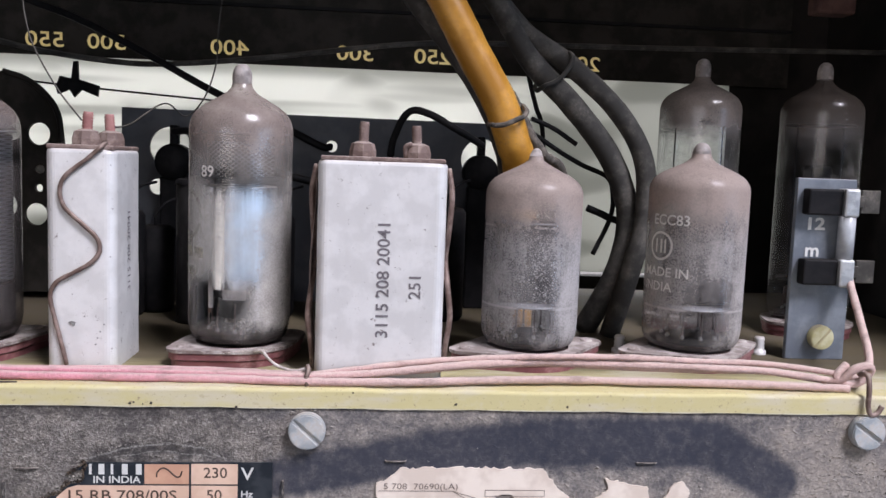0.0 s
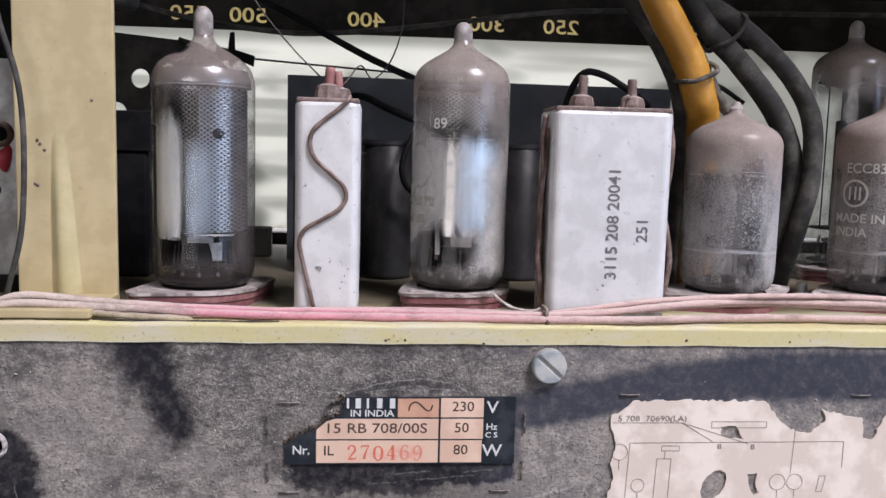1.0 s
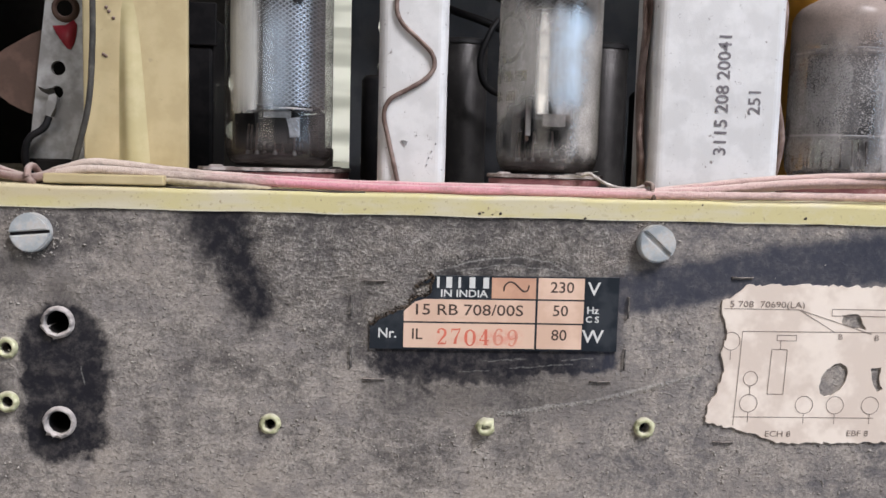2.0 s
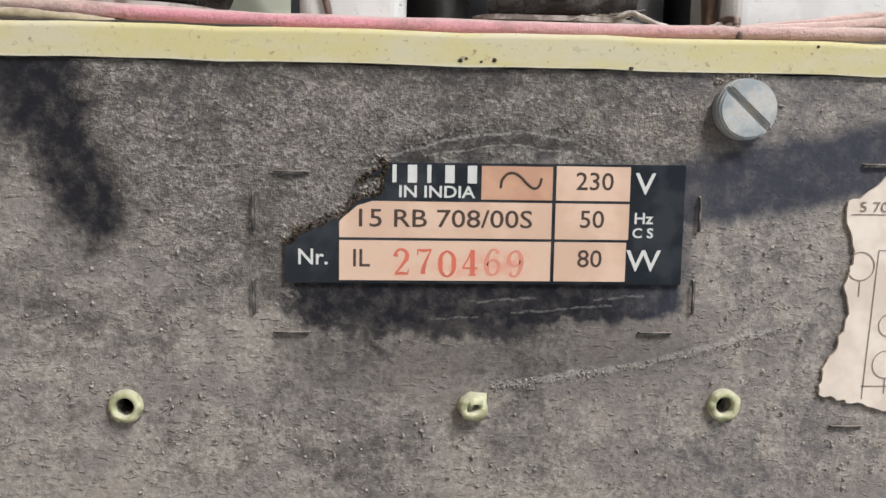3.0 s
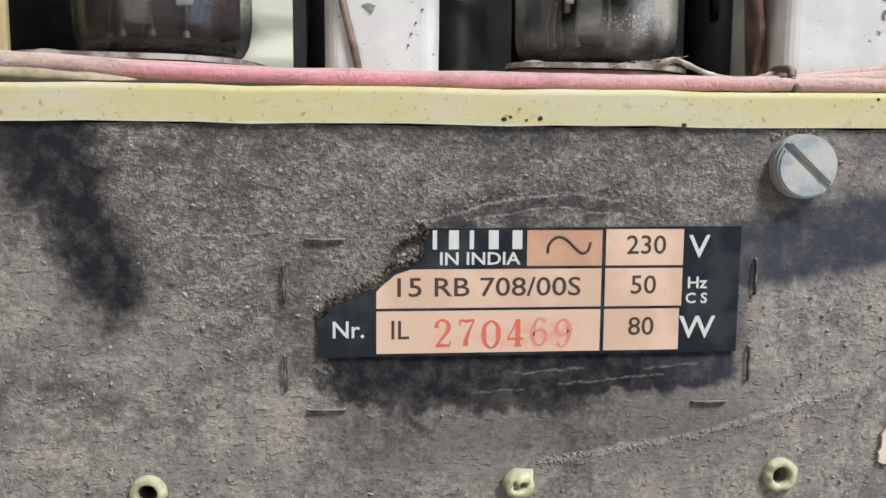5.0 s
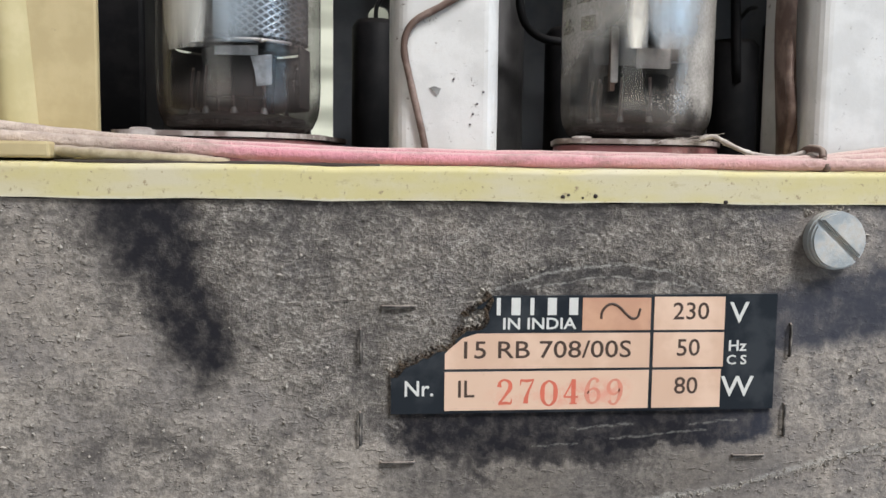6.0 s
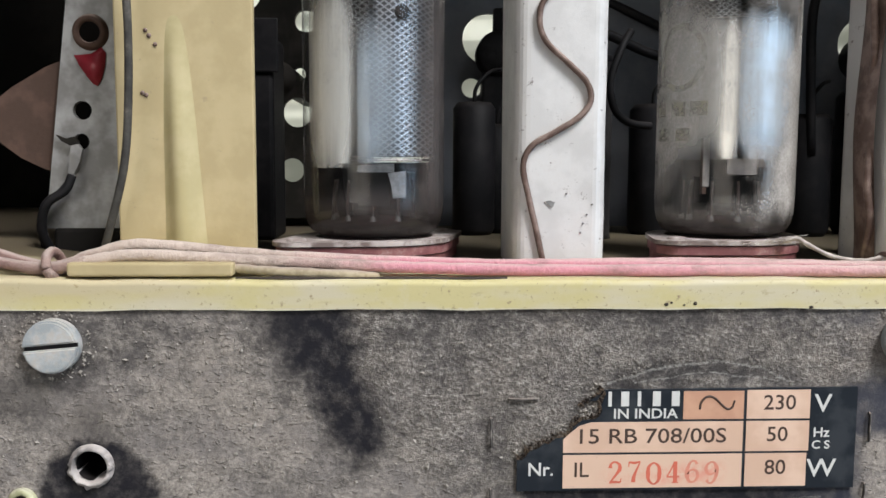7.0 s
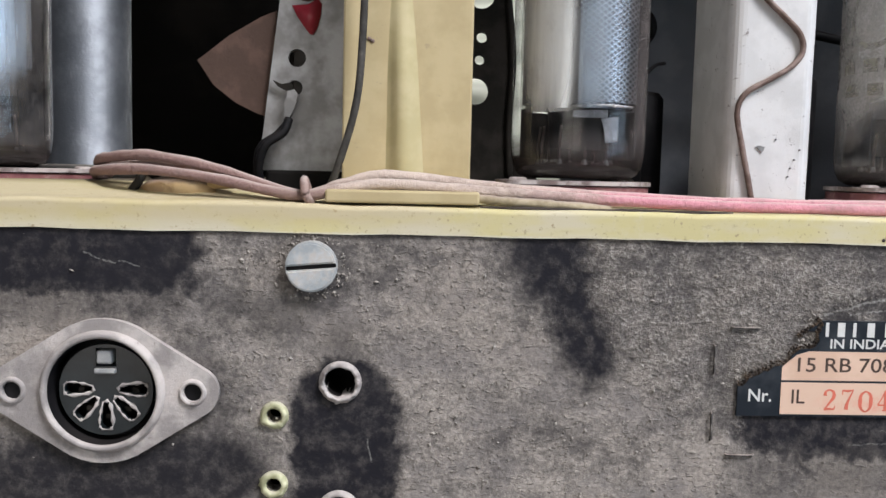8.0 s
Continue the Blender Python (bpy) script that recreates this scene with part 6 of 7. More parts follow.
for x, z in ((0.0052, 0.0400), (-0.0008, 0.0215), (-0.0052, 0.0320), (-0.0047, 0.0313), (-0.0039, 0.0301), (-0.0058, 0.0235), (-0.0053, 0.0232), (-0.0023, 0.0230)):
    part("chip", lathe([(0, 0.0002), (0.00025, 0.0001), (0.00034, 0)], 6, "y", (x, -0.0001, z)), SPRING, post)

# ---- bracket with red wax, beside the post ----
bracket = thing("tag_bracket", "grey metal tag strip with holes and red sealing wax", "bracket", at=(-0.1105, 0.0270, DECK))
part("strip", sheet([(-0.0062, 0.0040), (-0.0008, 0.0478), (0.0006, 0.0482), (0.0072, 0.0482), (0.0072, 0.0040)], [ring_of(0.0014, 0.0327, 0.0024, 20), ring_of(-0.0002, 0.0216, 0.0014, 16), ring_of(-0.0005, 0.0170, 0.0012, 16)], 0.0, 0.0010), SOOTY, bracket)
# black block stands in for the shade the strip fades into
part("foot", box(-0.0050, 0.0072, -0.0005, 0.010, 0.0, 0.0041, 0.0006), CASE, bracket, "black block added for the shade at the strip's lower end")
wax = sheet([(-0.0010, 0.0296), (-0.0002, 0.0280), (0.0008, 0.0265), (0.0017, 0.0254), (0.0023, 0.0252), (0.0029, 0.0262), (0.0034, 0.0280), (0.0036, 0.0300), (0.0030, 0.0308), (0.0014, 0.0298)], (), -0.0007, -0.0001)
bmesh.ops.bevel(wax, geom=[e for e in wax.edges if all(v.co.y < -0.0006 for v in e.verts) and len(e.link_faces) == 2 and e.calc_face_angle(0) > 0.5], offset=0.0003, segments=2, affect="EDGES")
wax = smooth(wax)
part("wax", wax, RED, bracket, "red sealing wax drip")
part("grommet", lathe([(0.0015, 0.0004), (0.0018, 0.0011), (0.0024, 0.0008), (0.0027, 0)], 20, "y", (0.0014, 0, 0.0330)), FIBRE, bracket)
part("lug", sheet([(-0.0038, 0.0180), (-0.0024, 0.0174), (-0.0010, 0.0177), (-0.0005, 0.0168), (-0.0018, 0.0164), (-0.0030, 0.0170)], (), -0.0012, -0.0006), DRUM, bracket, "bent dark solder lug")
part("lug", sheet([(-0.0014, 0.0163), (-0.0004, 0.0166), (0.0002, 0.0158), (-0.0002, 0.0140), (-0.0011, 0.0121), (-0.0019, 0.0122), (-0.0018, 0.0136), (-0.0022, 0.0143), (-0.0016, 0.0150)], (), -0.0018, -0.0010), SOOTY, bracket, "torn bright solder tongue")
part("lead", cord([(-0.0010, -0.0028, 0.0120), (-0.0018, -0.0035, 0.0098), (-0.0044, -0.0038, 0.0078), (-0.0056, -0.0030, 0.0040), (-0.0050, -0.0010, 0.0003)], 0.0007, 8, 5), BLACK, bracket)
part("lead", cord([(-0.0012, -0.0024, 0.0115), (-0.0030, -0.0020, 0.0095), (-0.0058, -0.0018, 0.0070), (-0.0064, 0.0000, 0.0003)], 0.0006, 8, 5), BLACK, bracket)
part("vane", sheet([(-0.0160, 0.0210), (-0.0110, 0.0250), (-0.0060, 0.0280), (-0.0036, 0.0290), (-0.0046, 0.0122), (-0.0068, 0.0130), (-0.0100, 0.0145), (-0.0135, 0.0172)], (), 0.0013, 0.0028), FIBRE, bracket, "pinkish brown fibre vane")

can_s = thing("electrolytic_can", "tall bright aluminium electrolytic can", "capacitor", at=(-0.1495, 0.0450, DECK + DECK_RISE))
part("shell", lathe([(0, 0.075), (0.0060, 0.075), (0.0069, 0.0742), (0.0071, 0.073), (0.0071, 0.0018), (0.0077, 0.0012), (0.0078, 0.0), (0, 0.0)], 56), worn("brushed_bright_aluminium", (0.105, 0.113, 0.125), (0.16, 0.17, 0.185), 0.5, 0.72, 120, 1500, 0.05, (0.25, 0.24, 0.23)), can_s)

part("base_ring", lathe([(0.0074, 0.0), (0.0084, 0.0), (0.0084, 0.0016), (0.0080, 0.0022), (0.0074, 0.0022)], 48), CABLE, can_s, "dark clamping ring")
# dark cans behind the valves
for x, y in ((-0.0297, 0.0600), (0.0040, 0.0600)):
    dark = thing("capacitor_can", "small dark metal capacitor can with a rolled rim", "capacitor", "dark cans", at=(x, y, DECK))
    part("shell", lathe([(0.0060, 0.0334), (0.0063, 0.0330), (0.0063, 0.0010), (0.0066, 0.0), (0, 0)], 40), worn("dark_bronze_can", (0.030, 0.028, 0.028), (0.05, 0.047, 0.046), 0.38, 0.5, 120, 1200, 0.08, (0.08, 0.07, 0.06)), dark)
    part("lid", lathe([(0, 0.0334), (0.0050, 0.0334), (0.0056, 0.0344), (0.0063, 0.0342), (0.0065, 0.0330)], 40), BLACK, dark, "rolled black lid")

# black tubular parts lying in the dark between the cans and the plate
for x, y, r, top in ((-0.0492, 0.0660, 0.0042, 0.0300), (-0.0440, 0.0720, 0.0048, 0.0260), (-0.0130, 0.0680, 0.0046, 0.0300), (0.0170, 0.0640, 0.0046, 0.0280), (0.0300, 0.0680, 0.0050, 0.0330)):
    tub = thing("tubular_capacitor", "black tubular capacitor standing in the dark", "capacitor", "black capacitors", at=(x, y, DECK))
    part("body", lathe([(0, top - DECK), (r * 0.8, top - DECK), (r, top - DECK - 0.0012), (r, 0.0012), (r * 0.85, 0.0), (0, 0)], 28), BLACK, tub)
    part("lead", cord([(0, 0, top - DECK - 0.0002), (0.0004, 0, top - DECK + 0.003), (0.003, 0.001, top - DECK + 0.006), (0.006, 0.004, top - DECK + 0.007)], 0.0004, 6, 4), BLACK, tub)

# ---- grey mounting plate, drive drum and other parts in the dark ----
plate = thing("mounting_plate", "blue-grey painted upright plate with round holes", "plate")
part("panel", sheet([(-0.0574, DECK), (0.0530, DECK), (0.0530, 0.0556), (-0.0574, 0.0562)], [ring_of(-0.0008, 0.0477, 0.0016, 18), ring_of(-0.0445, 0.0458, 0.0056, 28), ring_of(0.0412, 0.0455, 0.0058, 28), ring_of(-0.0480, 0.0350, 0.0022, 18)], 0.0900, 0.0912), PLATE_GREY, plate)
for x in (-0.0425, 0.0405):
    pot = thing("trimmer", "black round trimmer in front of a plate hole", "trimmer", "black trimmers", at=(x, 0.0865, 0.0420))
    part("body", lathe([(0, 0.003), (0.0043, 0.003), (0.0048, 0.0024), (0.0048, -0.0034), (0, -0.0034)], 28, "y"), BLACK, pot)
    part("neck", box(-0.0011, 0.0011, -0.0015, 0.0015, 0.0040, 0.0098, 0.0004), BLACK, pot)
    part("stand", box(-0.0036, 0.0036, -0.0020, 0.0020, DECK - 0.0420, -0.0040, 0.0006), BLACK, pot)

drum = thing("pierced_plate", "dark metal tuning plate pierced with round holes", "plate", at=(-0.0893, 0.0850, 0.0364))
FRAME_EDGE = [(-0.0700, 0.0060), (-0.0706, 0.0200), (-0.0700, 0.0330), (-0.0712, 0.0460), (-0.0728, 0.0550), (-0.0790, 0.0615), (-0.0860, 0.0640)]
holes_d = [(-0.0862, 0.0290, 0.0032), (-0.0857, 0.0372, 0.0014), (-0.0890, 0.0558, 0.0020), (-0.0774, 0.0481, 0.0030), (-0.0783, 0.0268, 0.0030), (-0.0775, 0.0338, 0.0011), (-0.0771, 0.0388, 0.0012), (-0.0842, 0.0485, 0.0024), (-0.0875, 0.0165, 0.0026), (-0.0965, 0.0535, 0.0026), (-0.1020, 0.0300, 0.0032), (-0.1030, 0.0440, 0.0030)]
part("plate", sheet([(x + 0.0893, z - 0.0364) for x, z in [(-0.1190, 0.0060), *FRAME_EDGE, (-0.1190, 0.0668)]], [ring_of(x + 0.0893, z - 0.0364, r, 20) for x, z, r in holes_d], 0.0, 0.0016), DRUM, drum)
part("edge", cord([(x + 0.0893, -0.0004, z - 0.0364) for x, z in FRAME_EDGE], 0.0008, 8, 5), DRUM, drum)
part("shaft", lathe([(0, -0.048), (0.003, -0.048), (0.003, 0.004), (0, 0.004)], 20, "y"), DRUM, drum)
part("base", box(-0.014, 0.027, 0.0092, 0.0130, DECK - 0.0364, -0.0236, 0.0006), DRUM, drum)

clip = thing("pointer_clip", "black pointer carriage on the dial cord", "clip", at=(-0.0760, 0.1080, 0.0635))
part("body", sheet([(-0.0052, -0.0012), (-0.0040, 0.0018), (-0.0008, 0.0012), (-0.0002, 0.0060), (0.0010, 0.0062), (0.0012, 0.0010), (0.0070, -0.0006), (0.0066, -0.0038), (0.0020, -0.0020), (0.0000, -0.0042), (-0.0014, -0.0020), (-0.0046, -0.0034)], (), 0.0, 0.0012), BLACK, clip)
part("cord", cord([(-0.045, 0.0020, 0.0022), (-0.02, 0.0018, 0.0006), (0.004, 0.0016, -0.0012), (0.050, 0.0018, -0.0040)], 0.0003, 6, 4), BLACK, clip)

block = thing("dark_transformer", "dark blocky part behind the cream post", "transformer", at=(-0.0925, 0.0560, DECK))
part("winding", box(-0.0070, 0.0062, -0.004, 0.010, 0.0, 0.0370, 0.0008), BLACK, block)
part("clamp", box(-0.0076, 0.0072, -0.0046, -0.0040, 0.0300, 0.0395, 0.0003), BLACK, block)
hang = thing("lamp_holder", "grey dusty lamp holder under the cabinet top", "lamp holder", at=(-0.0935, 0.0600, 0.0720))
part("shell", join(lathe([(0, -0.0042), (0.0030, -0.0042), (0.0036, -0.0030), (0.0038, 0.004), (0.0024, 0.006), (0, 0.006)], 20), box(-0.0010, 0.0010, -0.0005, 0.0005, 0.005, 0.0535)), CABLE, hang)
rust = thing("ceiling_bracket", "rusty brown bracket under the cabinet top", "bracket", at=(0.1250, 0.0620, 0.0880))
part("plate", join(box(-0.0045, 0.0055, -0.002, 0.004, -0.0030, 0.0040, 0.0008), box(-0.0010, 0.0010, -0.0010, 0.0010, 0.004, 0.0375)), worn("rust_brown", (0.05, 0.022, 0.018), (0.085, 0.042, 0.034), 0.85, dust=0.1, dust_colour=(0.10, 0.06, 0.05), settle=0.2), rust)

# ---- cables ----
amber = thing("amber_sleeve_cable", "thick amber varnished sleeve over a cable", "cable")
part("sleeve", cord([(-0.0020, 0.0390, 0.1254), (0.0085, 0.0385, 0.1079), (0.0255, 0.0370, 0.0792), (0.0317, 0.0370, 0.0684), (0.0376, 0.0370, 0.0586), (0.0412, 0.0375, 0.0500), (0.0440, 0.0410, 0.0400), (0.0450, 0.0450, 0.0040)], 0.0038, 20, 8, 0.03, 6), SLEEVE, amber)
part("core", cord([(0.0020, 0.0400, 0.1254), (0.0118, 0.0395, 0.1079), (0.0288, 0.0380, 0.0780), (0.0345, 0.0375, 0.0688), (0.0386, 0.0372, 0.0624), (0.0420, 0.0372, 0.0570), (0.0452, 0.0385, 0.0515), (0.0490, 0.0400, 0.0469), (0.0540, 0.0430, 0.0428), (0.0590, 0.0480, 0.0250), (0.0590, 0.0500, 0.0040)], 0.0012, 12, 8, 0.25), CORE, amber, "frayed grey braid")
part("tie", cord([(0.0366, 0.0330, 0.0528), (0.0385, 0.0322, 0.0530), (0.0412, 0.0318, 0.0542), (0.0430, 0.0322, 0.0552), (0.0434, 0.0345, 0.0566), (0.0424, 0.0380, 0.0576), (0.0395, 0.0412, 0.0560), (0.0362, 0.0400, 0.0536), (0.0366, 0.0330, 0.0528)], 0.00055, 8, 6), CORE, amber)
for pts, r, seed in (
    ([(0.0105, 0.0560, 0.1254), (0.0220, 0.0555, 0.1079), (0.0386, 0.0540, 0.0829), (0.0478, 0.0540, 0.0690), (0.0573, 0.0540, 0.0599), (0.0672, 0.0540, 0.0483), (0.0722, 0.0540, 0.0376), (0.0732, 0.0540, 0.0290), (0.0705, 0.0540, 0.0180), (0.0640, 0.0560, 0.0040)], 0.0028, 2),
    ([(0.0190, 0.0590, 0.1254), (0.0260, 0.0580, 0.1050), (0.0340, 0.0570, 0.0910), (0.0450, 0.0545, 0.0766), (0.0572, 0.0530, 0.0682), (0.0687, 0.0520, 0.0580), (0.0754, 0.0510, 0.0466), (0.0760, 0.0500, 0.0329), (0.0737, 0.0490, 0.0225), (0.0690, 0.0500, 0.0040)], 0.0024, 3),
    ([(-0.0110, 0.0450, 0.1254), (-0.0010, 0.0445, 0.1060), (0.0193, 0.0440, 0.0805), (0.0256, 0.0435, 0.0730), (0.0310, 0.0435, 0.0664), (0.0360, 0.0440, 0.0590), (0.0400, 0.0455, 0.0510), (0.0430, 0.0500, 0.0400), (0.0440, 0.0560, 0.0040)], 0.0027, 4),
):
    c = thing("rubber_cable", "grey dusty rubber-sleeved cable sweeping down to the deck", "cable", "grey cables")
    part("sleeve", cord(pts, r, 16, 8, 0.03, seed), CABLE, c)
tie = thing("cable_tie", "grey cord loop tying two rubber cables", "cable tie")
part("loop", cord([(0.0492, 0.0530, 0.0622), (0.0505, 0.0502, 0.0632), (0.0532, 0.0496, 0.0645), (0.0556, 0.0494, 0.0672), (0.0566, 0.0500, 0.0702), (0.0554, 0.0540, 0.0712), (0.0520, 0.0580, 0.0680), (0.0494, 0.0570, 0.0636), (0.0492, 0.0530, 0.0622)], 0.0006, 8, 6), CABLE, tie)
for pts, r, mat, text in (
    ([(-0.1420, 0.1000, 0.1254), (-0.1150, 0.1000, 0.0980), (-0.0880, 0.1000, 0.0860), (-0.0733, 0.1000, 0.0809), (-0.0549, 0.0980, 0.0725), (-0.0354, 0.0950, 0.0624), (-0.0180, 0.0900, 0.0545), (-0.0040, 0.0885, 0.0478), (-0.0010, 0.0905, 0.0476)], 0.0010, BLACK, "black insulated wire crossing in front of the dial"),
    ([(-0.1948, 0.0980, 0.1000), (-0.1300, 0.0980, 0.0830), (-0.0900, 0.1000, 0.0728), (-0.0626, 0.1000, 0.0692), (-0.0450, 0.1000, 0.0694), (-0.0200, 0.1000, 0.0722), (0.0162, 0.1000, 0.0774), (0.0400, 0.1000, 0.0790), (0.0900, 0.1000, 0.0800), (0.1648, 0.1000, 0.0820)], 0.0008, CABLE, "brown-grey wire hanging in a shallow curve before the dial"),
    ([(-0.0790, 0.0430, 0.1254), (-0.0710, 0.0420, 0.0900), (-0.0640, 0.0400, 0.0790), (-0.0610, 0.0350, 0.0720), (-0.0575, 0.0300, 0.0650), (-0.0500, 0.0220, 0.0560), (-0.0440, 0.0175, 0.0500)], 0.00016, CABLE, "fine dark wire from the coil can upward"),
    ([(-0.0290, 0.0560, 0.1254), (-0.0240, 0.0575, 0.1000), (-0.0262, 0.0580, 0.0724), (-0.0266, 0.0580, 0.0656), (-0.0292, 0.0580, 0.0577), (-0.0335, 0.0580, 0.0531), (-0.0365, 0.0500, 0.0555), (-0.0395, 0.0330, 0.0500), (-0.0408, 0.0240, 0.0490)], 0.00018, CABLE, "fine dark wire from the coil can upward"),
    ([(0.0160, 0.0600, 0.0200), (0.0150, 0.0600, 0.0440), (0.0165, 0.0600, 0.0520), (0.0195, 0.0590, 0.0565), (0.0240, 0.0580, 0.0560), (0.0290, 0.0580, 0.0535), (0.0340, 0.0600, 0.0510), (0.0380, 0.0640, 0.0490)], 0.0009, BLACK, "black insulated wire looping over the coil can"),
    ([(-0.0420, 0.0820, 0.0500), (-0.0360, 0.0780, 0.0500), (-0.0300, 0.0720, 0.0470), (-0.0230, 0.0680, 0.0440), (-0.0120, 0.0700, 0.0400), (0.0030, 0.0700, 0.0370)], 0.0010, BLACK, "black insulated wire behind the valves"),
    ([(-0.0220, 0.0520, 0.0420), (-0.0240, 0.0500, 0.0390), (-0.0262, 0.0490, 0.0330), (-0.0255, 0.0490, 0.0280), (-0.0225, 0.0500, 0.0255), (-0.0180, 0.0520, 0.0250)], 0.0007, BLACK, "black insulated wire behind the valves"),
    ([(0.0486, 0.0560, 0.0558), (0.0542, 0.0560, 0.0536), (0.0600, 0.0560, 0.0500)], 0.0006, BLACK, "thin black wire between the cables"),
    ([(0.0479, 0.0590, 0.0667), (0.0492, 0.0590, 0.0620), (0.0502, 0.0590, 0.0587), (0.0522, 0.0590, 0.0519), (0.0530, 0.0590, 0.0300)], 0.0006, BLACK, "thin black wire between the cables"),
    ([(0.0640, 0.0580, 0.0346), (0.0693, 0.0580, 0.0324), (0.0737, 0.0580, 0.0297), (0.0760, 0.0590, 0.0180)], 0.0009, BLACK, "thin black wire between the cables"),
    ([(0.0470, 0.0580, 0.0540), (0.0556, 0.0580, 0.0486), (0.0621, 0.0580, 0.0451), (0.0685, 0.0580, 0.0424), (0.0702, 0.0580, 0.0385), (0.0700, 0.0580, 0.0324), (0.0660, 0.0580, 0.0230)], 0.0006, BLACK, "thin black wire between the cables"),
    ([(-0.1080, 0.0200, 0.1254), (-0.1060, 0.0150, 0.0760), (-0.1040, 0.0145, 0.0600), (-0.1006, 0.0140, 0.0481), (-0.0996, 0.0140, 0.0382), (-0.0998, 0.0140, 0.0260), (-0.1007, 0.0140, 0.0170), (-0.1034, 0.0150, 0.0080), (-0.1050, 0.0170, 0.0048)], 0.00055, CABLE, "dark dusty wire running down the cream post"),
):
    wire = thing("loose_wire", text, "wire", "loose wires")
    part("wire", cord(pts, r, 10, 7, 0.05, len(pts)), mat, wire)

# ---- the wire loom along the lip ----
BEIGE_WIRE = worn("dusty_beige_wire", (0.27, 0.22, 0.14), (0.42, 0.35, 0.24), 0.9, 0.0, 400, 2200, 0.3)
loom = thing("wire_loom", "pink and beige cloth-covered wires laid along the chassis lip", "wire loom")
R = 0.00074
TOP = [(-0.1420, 0.0320, 0.0072), (-0.1390, 0.0200, 0.0084), (-0.1345, 0.0100, 0.0092), (-0.1270, 0.0055, 0.0096), (-0.1180, 0.0045, 0.0080), (-0.1110, 0.0042, 0.0058), (-0.1062, 0.0040, 0.0049), (-0.1010, 0.0040, 0.0066), (-0.0960, 0.0040, 0.0077), (-0.0880, 0.0042, 0.0071), (-0.0780, 0.0045, 0.0062), (-0.0640, 0.0048, 0.0055),
       (-0.0500, 0.0050, 0.0051), (-0.0350, 0.0050, 0.0050), (-0.0150, 0.0048, 0.0049), (0.0000, 0.0037, 0.0049), (0.0100, 0.0035, 0.0055), (0.0200, 0.0035, 0.0066), (0.0300, 0.0046, 0.0074), (0.0450, 0.0060, 0.0078), (0.0600, 0.0058, 0.0076), (0.0750, 0.0055, 0.0073), (0.0870, 0.0050, 0.0070), (0.0960, 0.0045, 0.0060), (0.1020, 0.0040, 0.0052)]
part("wire", cord(TOP, R, 12, 6, 0.20, 1), WIRE, loom)
part("wire", cord([(x, y - 0.0016 - 0.0006 * eased(x, -0.075, -0.055), DECK + R - 0.0002 * eased(x, -0.075, -0.055) + (z - DECK - R) * (0.62 - 0.47 * eased(x, -0.075, -0.030))) for x, y, z in TOP], R, 12, 6, 0.20, 2), WIRE, loom)
part("wire", cord([(x, y + 0.0015, DECK + R + (z - DECK - R) * 0.75 + 0.0002 * math.sin(x * 300)) for x, y, z in TOP], R * 0.9, 12, 6, 0.20, 3), WIRE, loom)
part("wire", cord([(x, y + 0.0004 + 0.0012 * math.sin(x * 95), z + 0.0012 * min(1.0, (x + 0.002) / 0.03) + 0.0003 * math.sin(x * 140)) for x, y, z in TOP if x > -0.001], R * 0.8, 10, 6, 0.22, 5), WIRE, loom)
part("wire", cord([(-0.0860, 0.0028, DECK + 0.0012), (-0.0820, 0.0020, DECK + 0.0008), (-0.0760, 0.0016, DECK + 0.0005), (-0.0710, 0.0020, DECK + 0.0002), (-0.0660, 0.0030, DECK - 0.0002)], 0.00062, 10, 6, 0.25, 9), BEIGE_WIRE, loom, "dusty beige wire end")
part("knot", cord([(-0.1060, 0.0008, 0.0050), (-0.1063, 0.0018, 0.0064), (-0.1066, 0.0046, 0.0068), (-0.1064, 0.0068, 0.0054), (-0.1058, 0.0052, 0.0042), (-0.1056, 0.0016, 0.0041), (-0.1060, 0.0008, 0.0050)], 0.0006, 8, 6), WIRE, loom, "beige cord tie")
part("knot", cord([(0.0000, 0.0016, 0.0052), (0.0003, 0.0026, 0.0062), (0.0000, 0.0052, 0.0064), (-0.0003, 0.0066, 0.0050), (-0.0001, 0.0040, 0.0041), (0.0002, 0.0012, 0.0040), (0.0000, 0.0016, 0.0052)], 0.00045, 8, 5), SPRING, loom, "dark cord tie")
LINT = worn("pale_cotton_lint", (0.40, 0.35, 0.32), (0.66, 0.61, 0.57), 0.95, 0.0, 500, 2600, 0.1, (0.5, 0.45, 0.42), 0.3, 0.0002, 0.2)
part("tie_tail", cord([(-0.0002, 0.0050, 0.0060), (-0.0026, 0.0060, 0.0054), (-0.0056, 0.0074, 0.0058), (-0.0078, 0.0092, 0.0070), (-0.0090, 0.0108, 0.0079), (-0.0104, 0.0116, 0.0076)], 0.00032, 8, 6, 0.35, 8), LINT, loom, "pale frayed thread end")
lint = thing("lint_tuft", "pale cotton lint caught between valve and socket plate", "lint")
tuft = random.Random(21)
for k in range(150):
    u = tuft.random()
    px, py, pz = -0.0166 + 0.0076 * u, 0.0117 + 0.0010 * tuft.random(), 0.0071 + 0.0011 * u * tuft.random()
    line = [(px, py, pz)]
    for j in range(3):
        line.append((line[-1][0] + tuft.uniform(-0.0003, 0.0007), line[-1][1] + tuft.uniform(-0.0005, 0.0003), max(0.0068, line[-1][2] + tuft.uniform(-0.00016, 0.00018))))
    bm = cord(line, 0.000032, 3, 2, 0.2, k)
    tufts = bm if k == 0 else join(tufts, bm)
part("fibres", tufts, LINT, lint)
